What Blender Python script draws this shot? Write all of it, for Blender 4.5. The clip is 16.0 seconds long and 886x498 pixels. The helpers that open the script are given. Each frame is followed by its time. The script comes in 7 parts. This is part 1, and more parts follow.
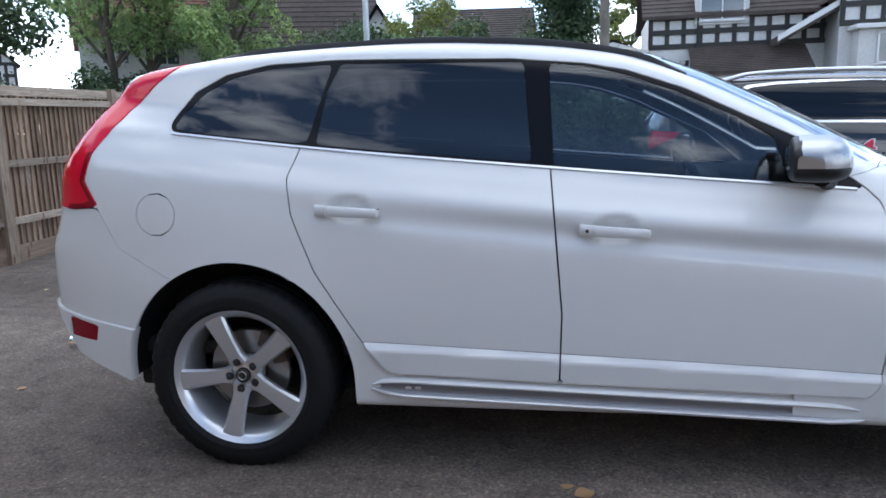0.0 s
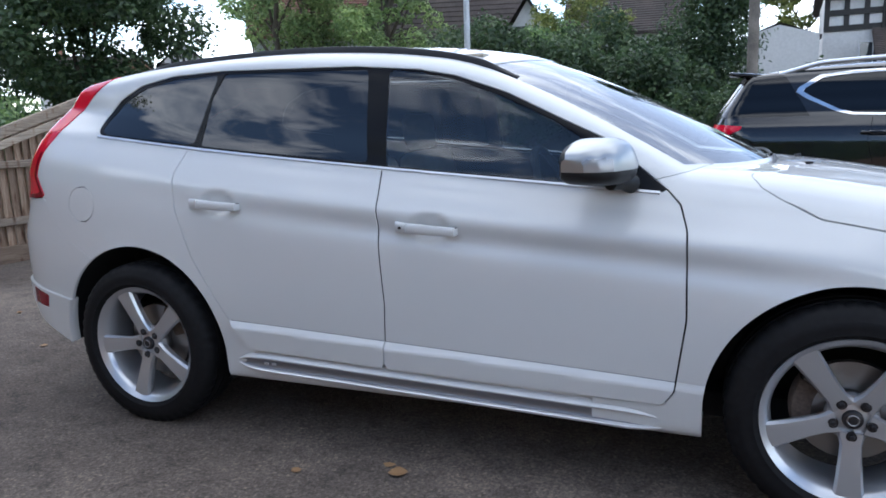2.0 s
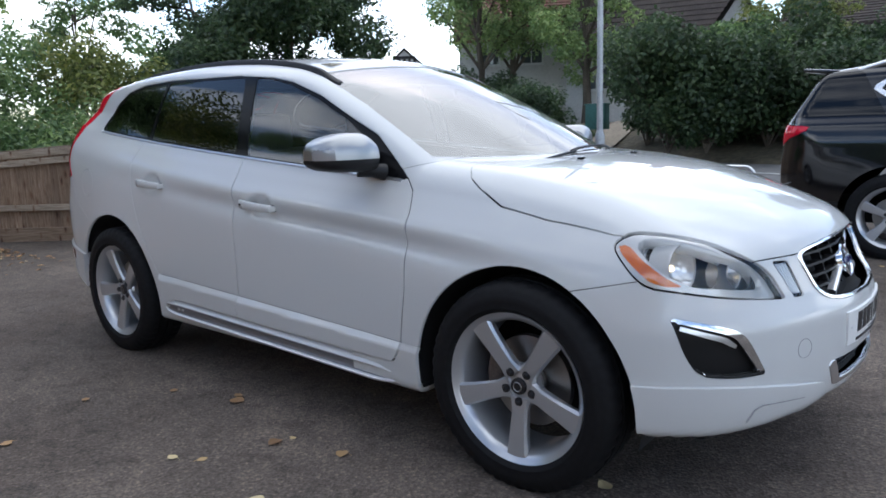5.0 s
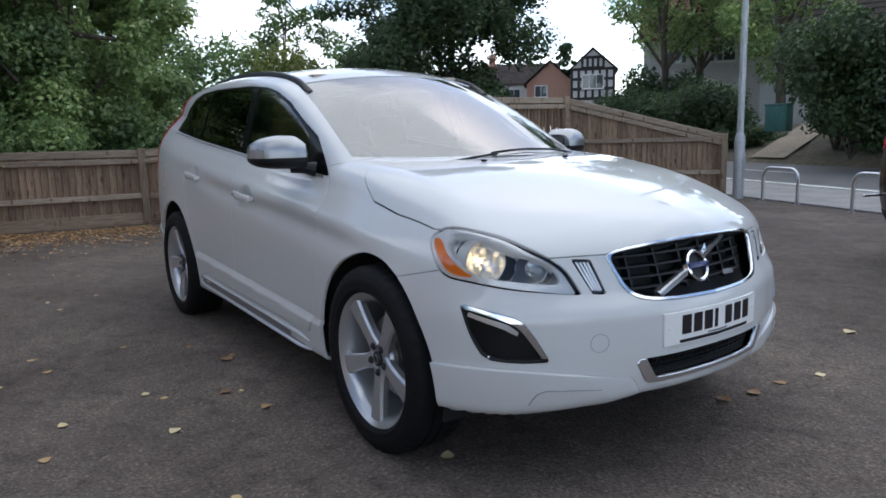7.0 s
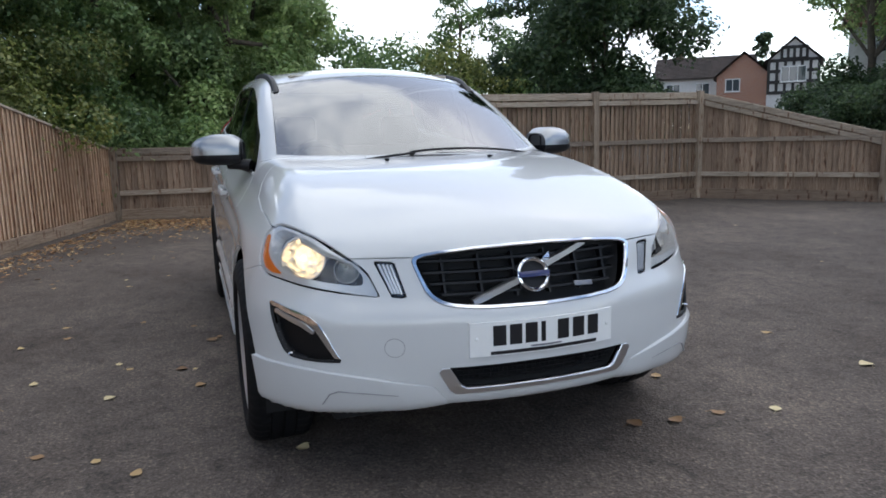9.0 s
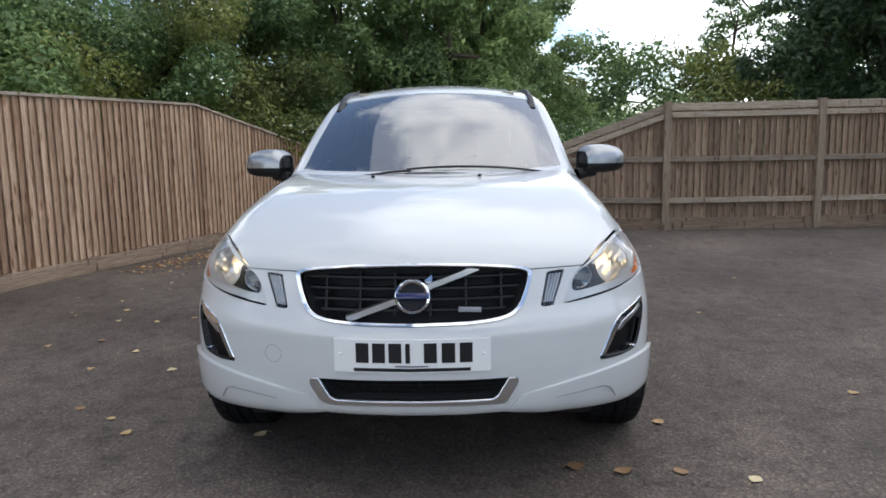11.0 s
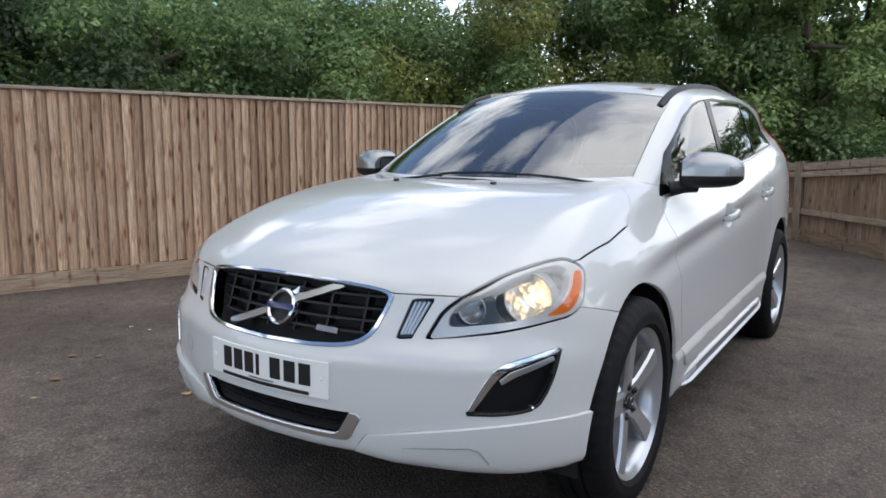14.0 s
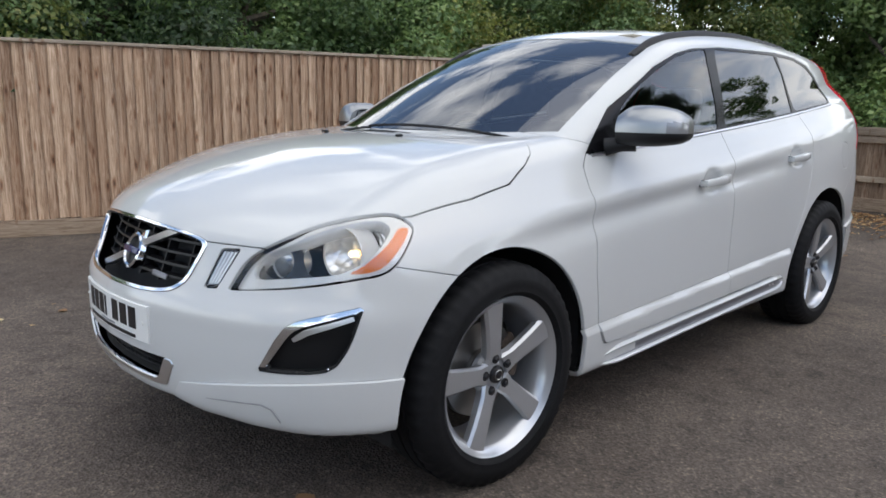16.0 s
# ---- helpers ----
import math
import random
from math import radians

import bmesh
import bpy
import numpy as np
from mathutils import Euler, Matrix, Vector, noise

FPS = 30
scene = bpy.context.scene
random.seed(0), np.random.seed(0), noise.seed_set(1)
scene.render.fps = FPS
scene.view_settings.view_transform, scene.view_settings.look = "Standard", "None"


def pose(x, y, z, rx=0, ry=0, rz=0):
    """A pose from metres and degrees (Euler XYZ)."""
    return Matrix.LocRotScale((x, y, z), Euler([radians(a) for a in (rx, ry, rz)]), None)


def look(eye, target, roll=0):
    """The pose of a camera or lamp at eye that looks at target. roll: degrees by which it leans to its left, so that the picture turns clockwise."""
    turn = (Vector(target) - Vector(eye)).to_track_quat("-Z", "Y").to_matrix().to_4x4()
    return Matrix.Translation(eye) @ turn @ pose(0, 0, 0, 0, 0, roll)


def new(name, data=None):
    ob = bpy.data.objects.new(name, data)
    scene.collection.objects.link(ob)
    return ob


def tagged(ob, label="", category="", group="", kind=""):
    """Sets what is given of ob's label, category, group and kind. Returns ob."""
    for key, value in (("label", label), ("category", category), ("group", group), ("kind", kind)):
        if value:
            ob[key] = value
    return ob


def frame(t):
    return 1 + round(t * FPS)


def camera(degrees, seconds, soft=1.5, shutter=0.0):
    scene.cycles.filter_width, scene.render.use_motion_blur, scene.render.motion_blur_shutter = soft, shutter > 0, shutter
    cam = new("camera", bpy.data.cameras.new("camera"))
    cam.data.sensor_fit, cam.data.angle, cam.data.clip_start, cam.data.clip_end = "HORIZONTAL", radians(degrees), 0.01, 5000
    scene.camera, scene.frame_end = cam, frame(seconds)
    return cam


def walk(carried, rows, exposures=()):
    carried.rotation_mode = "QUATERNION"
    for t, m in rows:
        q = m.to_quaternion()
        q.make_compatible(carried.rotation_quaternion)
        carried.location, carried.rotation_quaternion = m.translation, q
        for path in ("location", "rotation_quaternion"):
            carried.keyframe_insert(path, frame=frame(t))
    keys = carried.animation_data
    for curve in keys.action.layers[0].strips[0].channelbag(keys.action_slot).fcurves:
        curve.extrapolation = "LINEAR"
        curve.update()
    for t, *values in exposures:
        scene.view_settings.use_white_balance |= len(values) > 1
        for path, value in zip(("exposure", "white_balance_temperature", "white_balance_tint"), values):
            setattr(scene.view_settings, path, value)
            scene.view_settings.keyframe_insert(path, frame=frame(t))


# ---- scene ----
cam = camera(64.3, 16.0, soft=1.7)
PATH = [
    (0, (-0.232, -3.31, 1.292), (-0.522, -1.363, 0.94), -1.5),
    (0.5, (0.084, -3.337, 1.31), (-0.281, -1.403, 0.955), -1.6),
    (1, (0.41, -3.419, 1.335), (-0.094, -1.515, 0.987), -1.6),
    (1.5, (0.736, -3.286, 1.299), (0.091, -1.428, 0.933), -1.8),
    (2, (0.999, -3.192, 1.301), (0.262, -1.368, 0.939), -2.0),
    (2.5, (1.327, -3.164, 1.328), (0.458, -1.396, 0.98), -2.1),
    (3, (1.587, -3.054, 1.295), (0.623, -1.339, 0.935), -2.3),
    (3.5, (1.862, -2.992, 1.274), (0.837, -1.308, 0.94), -2.2),
    (4, (2.216, -2.967, 1.316), (1.087, -1.352, 0.972), -2.5),
    (4.2, (2.306, -2.935, 1.3), (1.156, -1.335, 0.957), -2.5),
    (6.3, (3.351, -2.4, 1.195), (1.862, -1.107, 0.864), -1.6),
    (6.5, (3.463, -2.325, 1.193), (1.941, -1.068, 0.867), -1.8),
    (7, (3.71, -2.147, 1.215), (2.087, -1.025, 0.892), -1.5),
    (7.5, (3.838, -1.881, 1.187), (2.147, -0.864, 0.864), -1.7),
    (8, (4.011, -1.623, 1.183), (2.264, -0.699, 0.875), -1.6),
    (8.5, (4.218, -1.345, 1.207), (2.399, -0.572, 0.901), -1.4),
    (8.7, (4.245, -1.232, 1.194), (2.41, -0.501, 0.882), -1.4),
    (10.8, (4.474, 0.07, 1.207), (2.496, 0.083, 0.915), -1.0),
    (11, (4.509, 0.193, 1.225), (2.531, 0.118, 0.938), -0.9),
    (11.5, (4.465, 0.463, 1.2), (2.509, 0.169, 0.904), -0.6),
    (12, (4.34, 0.717, 1.201), (2.406, 0.303, 0.907), -0.5),
    (12.5, (4.257, 1.0, 1.216), (2.376, 0.382, 0.935), -0.4),
    (13, (4.055, 1.23, 1.191), (2.251, 0.416, 0.903), -0.2),
    (13.5, (3.859, 1.406, 1.194), (2.119, 0.46, 0.917), 0.1),
    (14, (3.722, 1.652, 1.217), (2.081, 0.541, 0.944), 0.4),
    (14.5, (3.541, 1.825, 1.189), (1.941, 0.657, 0.915), 0.4),
    (15, (3.333, 1.973, 1.171), (1.735, 0.799, 0.903), 0.6),
    (15.5, (3.198, 2.172, 1.17), (1.689, 0.912, 0.802), 0.8),
    (16, (3.011, 2.301, 1.186), (1.656, 0.881, 0.804), 1.2),
]
# the picture grows darker and warmer as more of the white front fills it
EXPOSURES = [(0, .33, 5730, 10), (1, .32, 5730, 10), (2.5, .14, 5740, 10), (4, .06, 5830, 10), (7, -.42, 5930, 10), (8.5, -.39, 6030, 10), (11, -.25, 6260, 10), (14, -.22, 6360, 10), (16, -.22, 6440, 10)]
walk(cam, [(t, look(eye, target, roll)) for t, eye, target, roll in PATH], EXPOSURES)


# ---- light: a bright, broken sky and a veiled sun ----
SUN_UP, SUN_ROUND = 50.0, 325.0
world = bpy.data.worlds.new("sky")
scene.world = world
world.use_nodes = True
wt = world.node_tree
wt.nodes.clear()


def sky_node(kind, **values):
    n = wt.nodes.new(kind)
    for key, value in values.items():
        n.inputs[key].default_value = value
    return n


sky = wt.nodes.new("ShaderNodeTexSky")
sky.sky_type, sky.sun_disc = "NISHITA", False
sky.sun_elevation, sky.sun_rotation = radians(SUN_UP), radians(SUN_ROUND)
sky.air_density, sky.dust_density, sky.ozone_density = 1.0, 1.2, 1.5
coord = wt.nodes.new("ShaderNodeTexCoord")
apart = wt.nodes.new("ShaderNodeSeparateXYZ")
wt.links.new(coord.outputs["Generated"], apart.inputs[0])
lift = wt.nodes.new("ShaderNodeMath")
lift.operation = "ADD"
lift.inputs[1].default_value = 0.22
wt.links.new(apart.outputs["Z"], lift.inputs[0])
flat = wt.nodes.new("ShaderNodeVectorMath")
flat.operation = "DIVIDE"
both = wt.nodes.new("ShaderNodeCombineXYZ")
for socket in ("X", "Y", "Z"):
    wt.links.new(lift.outputs[0], both.inputs[socket])
wt.links.new(coord.outputs["Generated"], flat.inputs[0])
wt.links.new(both.outputs[0], flat.inputs[1])
cloud = sky_node("ShaderNodeTexNoise", Scale=1.35, Detail=10.0, Roughness=0.60, Distortion=0.35)
shift = wt.nodes.new("ShaderNodeVectorMath")
shift.operation = "ADD"
shift.inputs[1].default_value = (-0.35, 0.65, 0.0)
wt.links.new(flat.outputs[0], shift.inputs[0])
wt.links.new(shift.outputs[0], cloud.inputs["Vector"])
ramp = wt.nodes.new("ShaderNodeValToRGB")
ramp.color_ramp.elements[0].position, ramp.color_ramp.elements[1].position = 0.505, 0.62
higher = wt.nodes.new("ShaderNodeMath")
higher.operation = "MULTIPLY_ADD"
higher.inputs[1].default_value = 0.45
off = wt.nodes.new("ShaderNodeMath")
off.operation = "SUBTRACT"
off.inputs[1].default_value = 0.4
square = wt.nodes.new("ShaderNodeMath")
square.operation = "POWER"
square.inputs[1].default_value = 2.0
wt.links.new(apart.outputs["Z"], off.inputs[0])
wt.links.new(off.outputs[0], square.inputs[0])
wt.links.new(square.outputs[0], higher.inputs[0])
wt.links.new(cloud.outputs["Fac"], higher.inputs[2])
wt.links.new(higher.outputs[0], ramp.inputs[0])
tone = wt.nodes.new("ShaderNodeValToRGB")
tone.color_ramp.elements[0].position, tone.color_ramp.elements[1].position = 0.54, 0.80
tone.color_ramp.elements[0].color, tone.color_ramp.elements[1].color = (18.5, 18.7, 19.0, 1), (12.0, 12.2, 12.5, 1)
wt.links.new(higher.outputs[0], tone.inputs[0])
mixed = wt.nodes.new("ShaderNodeMixRGB")
wt.links.new(ramp.outputs[0], mixed.inputs[0])
deep = wt.nodes.new("ShaderNodeVectorMath")
deep.operation = "SCALE"
deep.inputs["Scale"].default_value = 1.6
wt.links.new(sky.outputs[0], deep.inputs[0])
wt.links.new(deep.outputs[0], mixed.inputs[1])
wt.links.new(tone.outputs[0], mixed.inputs[2])
# the cloud deck is thinner and brighter towards the horizon than overhead
fall = sky_node("ShaderNodeMapRange", **{"From Min": 0.1, "From Max": 1.0, "To Min": 1.16, "To Max": 0.70})
wt.links.new(apart.outputs["Z"], fall.inputs["Value"])
deck = wt.nodes.new("ShaderNodeVectorMath")
deck.operation = "SCALE"
wt.links.new(mixed.outputs[0], deck.inputs[0])
wt.links.new(fall.outputs[0], deck.inputs["Scale"])
back = sky_node("ShaderNodeBackground", Strength=0.15)
wt.links.new(deck.outputs[0], back.inputs[0])
out = wt.nodes.new("ShaderNodeOutputWorld")
wt.links.new(back.outputs[0], out.inputs[0])

sun = new("sun", bpy.data.lights.new("sun", "SUN"))
sun.data.energy, sun.data.angle, sun.data.color = 1.0, radians(100), (1.0, 0.965, 0.91)
sun.matrix_world = look((0, 0, 30), (math.sin(radians(SUN_ROUND)) * -10, math.cos(radians(SUN_ROUND)) * -10, 30 - 10 * math.tan(radians(SUN_UP))))


# ---- materials ----
def principled(name, color=(0.5, 0.5, 0.5), rough=0.5, metal=0.0, **more):
    m = bpy.data.materials.new(name)
    m.use_nodes = True
    b = m.node_tree.nodes["Principled BSDF"]
    b.inputs["Base Color"].default_value = (*color, 1)
    b.inputs["Roughness"].default_value, b.inputs["Metallic"].default_value = rough, metal
    for key, value in more.items():
        b.inputs[key.replace("_", " ")].default_value = value
    return m


def node(m, kind, links=(), **values):
    """A node of a material, its inputs set by name and linked from (input, node, output)."""
    n = m.node_tree.nodes.new(kind)
    for key, value in values.items():
        n.inputs[key.replace("_", " ")].default_value = value
    for key, source, output in links:
        m.node_tree.links.new(source.outputs[output], n.inputs[key])
    return n


def bsdf(m):
    return m.node_tree.nodes["Principled BSDF"]


def feed(m, key, source, output=0):
    m.node_tree.links.new(source.outputs[output], bsdf(m).inputs[key])


def ramped(m, source, output, stops):
    r = m.node_tree.nodes.new("ShaderNodeValToRGB")
    while len(r.color_ramp.elements) < len(stops):
        r.color_ramp.elements.new(0.5)
    for e, (at, color) in zip(r.color_ramp.elements, stops):
        e.position, e.color = at, (*color, 1)
    m.node_tree.links.new(source.outputs[output], r.inputs[0])
    return r


def bumped(m, source, output=0, strength=0.3, distance=0.01):
    b = node(m, "ShaderNodeBump", Strength=strength, Distance=distance)
    m.node_tree.links.new(source.outputs[output], b.inputs["Height"])
    feed(m, "Normal", b)
    return b


def place(m, scale=(1, 1, 1), space="Object"):
    c = m.node_tree.nodes.new("ShaderNodeTexCoord")
    mapping = m.node_tree.nodes.new("ShaderNodeMapping")
    mapping.inputs["Scale"].default_value = scale
    m.node_tree.links.new(c.outputs[space], mapping.inputs[0])
    return mapping


def world_place(m, scale=(1, 1, 1)):
    g = m.node_tree.nodes.new("ShaderNodeNewGeometry")
    mapping = m.node_tree.nodes.new("ShaderNodeMapping")
    mapping.inputs["Scale"].default_value = scale
    m.node_tree.links.new(g.outputs["Position"], mapping.inputs[0])
    return mapping


def glassy(name, tint, gloss_ior=1.5):
    """A pane: what shows through it is tinted, what it mirrors grows towards the edge."""
    m = bpy.data.materials.new(name)
    m.use_nodes = True
    t = m.node_tree
    t.nodes.clear()
    clear = node(m, "ShaderNodeBsdfTransparent", Color=(*tint, 1))
    gloss = node(m, "ShaderNodeBsdfGlossy", Roughness=0.01, Color=(1, 1, 1, 1))
    fres = node(m, "ShaderNodeFresnel", IOR=gloss_ior)
    mix = node(m, "ShaderNodeMixShader", [("Fac", fres, 0)])
    t.links.new(clear.outputs[0], mix.inputs[1])
    t.links.new(gloss.outputs[0], mix.inputs[2])
    o = node(m, "ShaderNodeOutputMaterial", [("Surface", mix, 0)])
    return m


def speckled(m, color, scale, amount=0.12, bump=0.0, distance=0.002, rough=None):
    """Fine and broad variation round a base colour, with relief."""
    p = world_place(m)
    fine = node(m, "ShaderNodeTexNoise", [("Vector", p, 0)], Scale=scale, Detail=4.0)
    broad = node(m, "ShaderNodeTexNoise", [("Vector", p, 0)], Scale=scale / 14, Detail=3.0)
    add = m.node_tree.nodes.new("ShaderNodeMath")
    m.node_tree.links.new(fine.outputs[0], add.inputs[0])
    m.node_tree.links.new(broad.outputs[0], add.inputs[1])
    lo, hi = [max(c * (1 - amount * 2.4), 0) for c in color], [min(c * (1 + amount * 2.4), 1) for c in color]
    half = m.node_tree.nodes.new("ShaderNodeMath")
    half.operation = "MULTIPLY"
    half.inputs[1].default_value = 0.5
    m.node_tree.links.new(add.outputs[0], half.inputs[0])
    r = ramped(m, half, 0, [(0.3, lo), (0.7, hi)])
    feed(m, "Base Color", r)
    if bump:
        bumped(m, fine, 0, bump, distance)
    return m


PAINT = principled("white_paint", (0.60, 0.605, 0.60), 0.45, Coat_Weight=1.0, Coat_Roughness=0.018, Coat_IOR=1.6, Specular_IOR_Level=0.10)
flake = node(PAINT, "ShaderNodeTexNoise", [("Vector", place(PAINT), 0)], Scale=900.0, Detail=1.0)
feed(PAINT, "Roughness", ramped(PAINT, flake, 0, [(0.3, (0.40,) * 3), (0.7, (0.56,) * 3)]))
BLACK_GLOSS = principled("black_gloss_trim", (0.005, 0.005, 0.006), 0.22, Specular_IOR_Level=0.16)
BLACK_PLASTIC = speckled(principled("black_plastic", (0.012, 0.012, 0.013), 0.48, Specular_IOR_Level=0.30), (0.012, 0.012, 0.013), 260.0, 0.1, 0.08, 0.0006)
DARK = principled("dark_cavity", (0.008, 0.008, 0.009), 0.8)
RUBBER = principled("tyre_rubber", (0.009, 0.009, 0.010), 0.70, Specular_IOR_Level=0.18)
speckled(RUBBER, (0.009, 0.009, 0.010), 60.0, 0.16, 0.10, 0.001)
CHROME = principled("chrome", (0.80, 0.81, 0.83), 0.10, 1.0)
SATIN = principled("satin_silver", (0.72, 0.73, 0.75), 0.30, 1.0)
ALLOY = principled("alloy_wheel_silver", (0.52, 0.53, 0.55), 0.28, 0.65, Coat_Weight=0.5, Coat_Roughness=0.05)
STEEL = principled("brake_steel", (0.30, 0.29, 0.28), 0.40, 1.0)
IRON = speckled(principled("rusty_iron", (0.10, 0.075, 0.06), 0.7), (0.10, 0.075, 0.06), 90.0, 0.25)
PANE_DARK = glassy("privacy_glass", (0.026, 0.030, 0.036), 1.66)
PANE_CLEAR = glassy("tinted_glass", (0.52, 0.60, 0.64), 1.68)
SCREEN = glassy("windscreen_glass", (0.50, 0.56, 0.54), 3.0)
LENS = glassy("lamp_lens", (0.93, 0.94, 0.95), 1.45)
AMBER = principled("amber_lens", (0.85, 0.22, 0.02), 0.12, Coat_Weight=1.0)
RED = principled("red_lens", (0.60, 0.004, 0.026), 0.10, Specular_IOR_Level=0.3, Coat_Weight=0.25)
RED_DEEP = principled("dark_red_lens", (0.20, 0.002, 0.012), 0.14, Specular_IOR_Level=0.3)
BLUE = principled("blue_enamel", (0.012, 0.014, 0.09), 0.25, Coat_Weight=0.5)
PLATE = principled("white_plate", (0.82, 0.82, 0.80), 0.30, Coat_Weight=0.3)
INK = principled("black_print", (0.01, 0.01, 0.012), 0.35)
GREY_PRINT = principled("grey_print", (0.18, 0.18, 0.20), 0.4)
SEAM = principled("seam_and_crease_shade", (0.26, 0.26, 0.27), 0.6)
BULB = principled("lit_bulb", (1.0, 0.8, 0.5), 0.3, Emission_Color=(1.0, 0.72, 0.36, 1), Emission_Strength=3.6)
CLOTH = speckled(principled("beige_leather", (0.42, 0.37, 0.29), 0.55), (0.42, 0.37, 0.29), 30.0, 0.08)
DASH = speckled(principled("grey_dashboard", (0.05, 0.05, 0.052), 0.65), (0.05, 0.05, 0.052), 200.0, 0.1)


# ---- building helpers ----
def thing(name, label, category, m=Matrix(), group="", kind=""):
    """An Empty at a thing's base."""
    ob = tagged(new(name), label, category, group, kind)
    ob.matrix_world = m
    return ob


def mesh_of(name, verts, faces, material, normals=None, smooth=True):
    me = bpy.data.meshes.new(name)
    me.from_pydata([tuple(v) for v in verts], [], [tuple(f) for f in faces])
    me.materials.append(material)
    if smooth:
        me.polygons.foreach_set("use_smooth", [True] * len(me.polygons))
    if normals is not None:
        me.normals_split_custom_set_from_vertices([tuple(n) for n in normals])
    me.update()
    return me


def piece(name, me, parent, label="", m=Matrix()):
    """A mesh as ONE object under a thing or a part."""
    ob = new(name, me)
    ob.parent = parent
    ob.matrix_basis = m
    if label:
        tagged(ob, label)
    return ob


def part(name, bm, material, parent, label="", smooth=True, m=Matrix()):
    """A bmesh as ONE object under a thing or a part."""
    me = bpy.data.meshes.new(name)
    bm.to_mesh(me)
    bm.free()
    for one in material if isinstance(material, (list, tuple)) else (material,):
        me.materials.append(one)
    if smooth:
        me.polygons.foreach_set("use_smooth", [True] * len(me.polygons))
        try:
            me.set_sharp_from_angle(angle=radians(38))
        except AttributeError:
            pass
    return piece(name, me, parent, label, m)


def alone(name, bm, material, label, category, m=Matrix(), group="", kind="", smooth=True):
    ob = part(name, bm, material, None, "", smooth, m)
    return tagged(ob, label, category, group, kind)


def add_box(bm, size, m=Matrix(), bevel=0.0, seg=2):
    got = bmesh.ops.create_cube(bm, size=1.0, matrix=m @ Matrix.Diagonal((*size, 1)))
    if bevel:
        edges = list({e for v in got["verts"] for e in v.link_edges})
        bmesh.ops.bevel(bm, geom=edges, offset=bevel, segments=seg, affect="EDGES", profile=0.5)
    return bm


def box(size, m=Matrix(), bevel=0.0, seg=2):
    return add_box(bmesh.new(), size, m, bevel, seg)


def add_tube(bm, path, radius, sides=10, caps=True):
    """A round bar along points; radius may be a list."""
    path = [Vector(p) for p in path]
    rings = []
    up = Vector((0, 0, 1))
    for i, p in enumerate(path):
        ahead = (path[min(i + 1, len(path) - 1)] - path[max(i - 1, 0)]).normalized()
        side = ahead.cross(up)
        if side.length < 0.05:
            side = ahead.cross(Vector((0, 1, 0)))
        side.normalize()
        over = side.cross(ahead)
        r = radius[i] if isinstance(radius, (list, tuple)) else radius
        rings.append([bm.verts.new(p + r * (math.cos(a) * side + math.sin(a) * over)) for a in (2 * math.pi * k / sides for k in range(sides))])
    for a, b in zip(rings, rings[1:]):
        for k in range(sides):
            bm.faces.new((a[k], a[(k + 1) % sides], b[(k + 1) % sides], b[k]))
    if caps:
        bm.faces.new(rings[0][::-1])
        bm.faces.new(rings[-1])
    return bm


def lathe(profile, steps, turn=2 * math.pi, m=Matrix()):
    """Turns (radius, offset) pairs round the y axis."""
    bm = bmesh.new()
    rings = [[bm.verts.new(m @ Vector((r * math.cos(a), o, r * math.sin(a)))) for r, o in profile] for a in (turn * k / steps for k in range(steps))]
    for k in range(steps):
        a, b = rings[k], rings[(k + 1) % steps]
        for i in range(len(profile) - 1):
            bm.faces.new((a[i], a[i + 1], b[i + 1], b[i]))
    bmesh.ops.recalc_face_normals(bm, faces=bm.faces)
    return bm


def extrude_outline(points, depth, m=Matrix(), bevel=0.0):
    """A plate with a given outline in x and z, its depth along y."""
    bm = bmesh.new()
    front = [bm.verts.new((x, -depth / 2, z)) for x, z in points]
    rear = [bm.verts.new((x, depth / 2, z)) for x, z in points]
    n = len(points)
    bm.faces.new(front)
    bm.faces.new(rear[::-1])
    for i in range(n):
        bm.faces.new((front[i], rear[i], rear[(i + 1) % n], front[(i + 1) % n]))
    bmesh.ops.recalc_face_normals(bm, faces=bm.faces)
    if bevel:
        bmesh.ops.bevel(bm, geom=list(bm.edges), offset=bevel, segments=2, affect="EDGES", profile=0.5)
    bm.transform(m)
    return bm


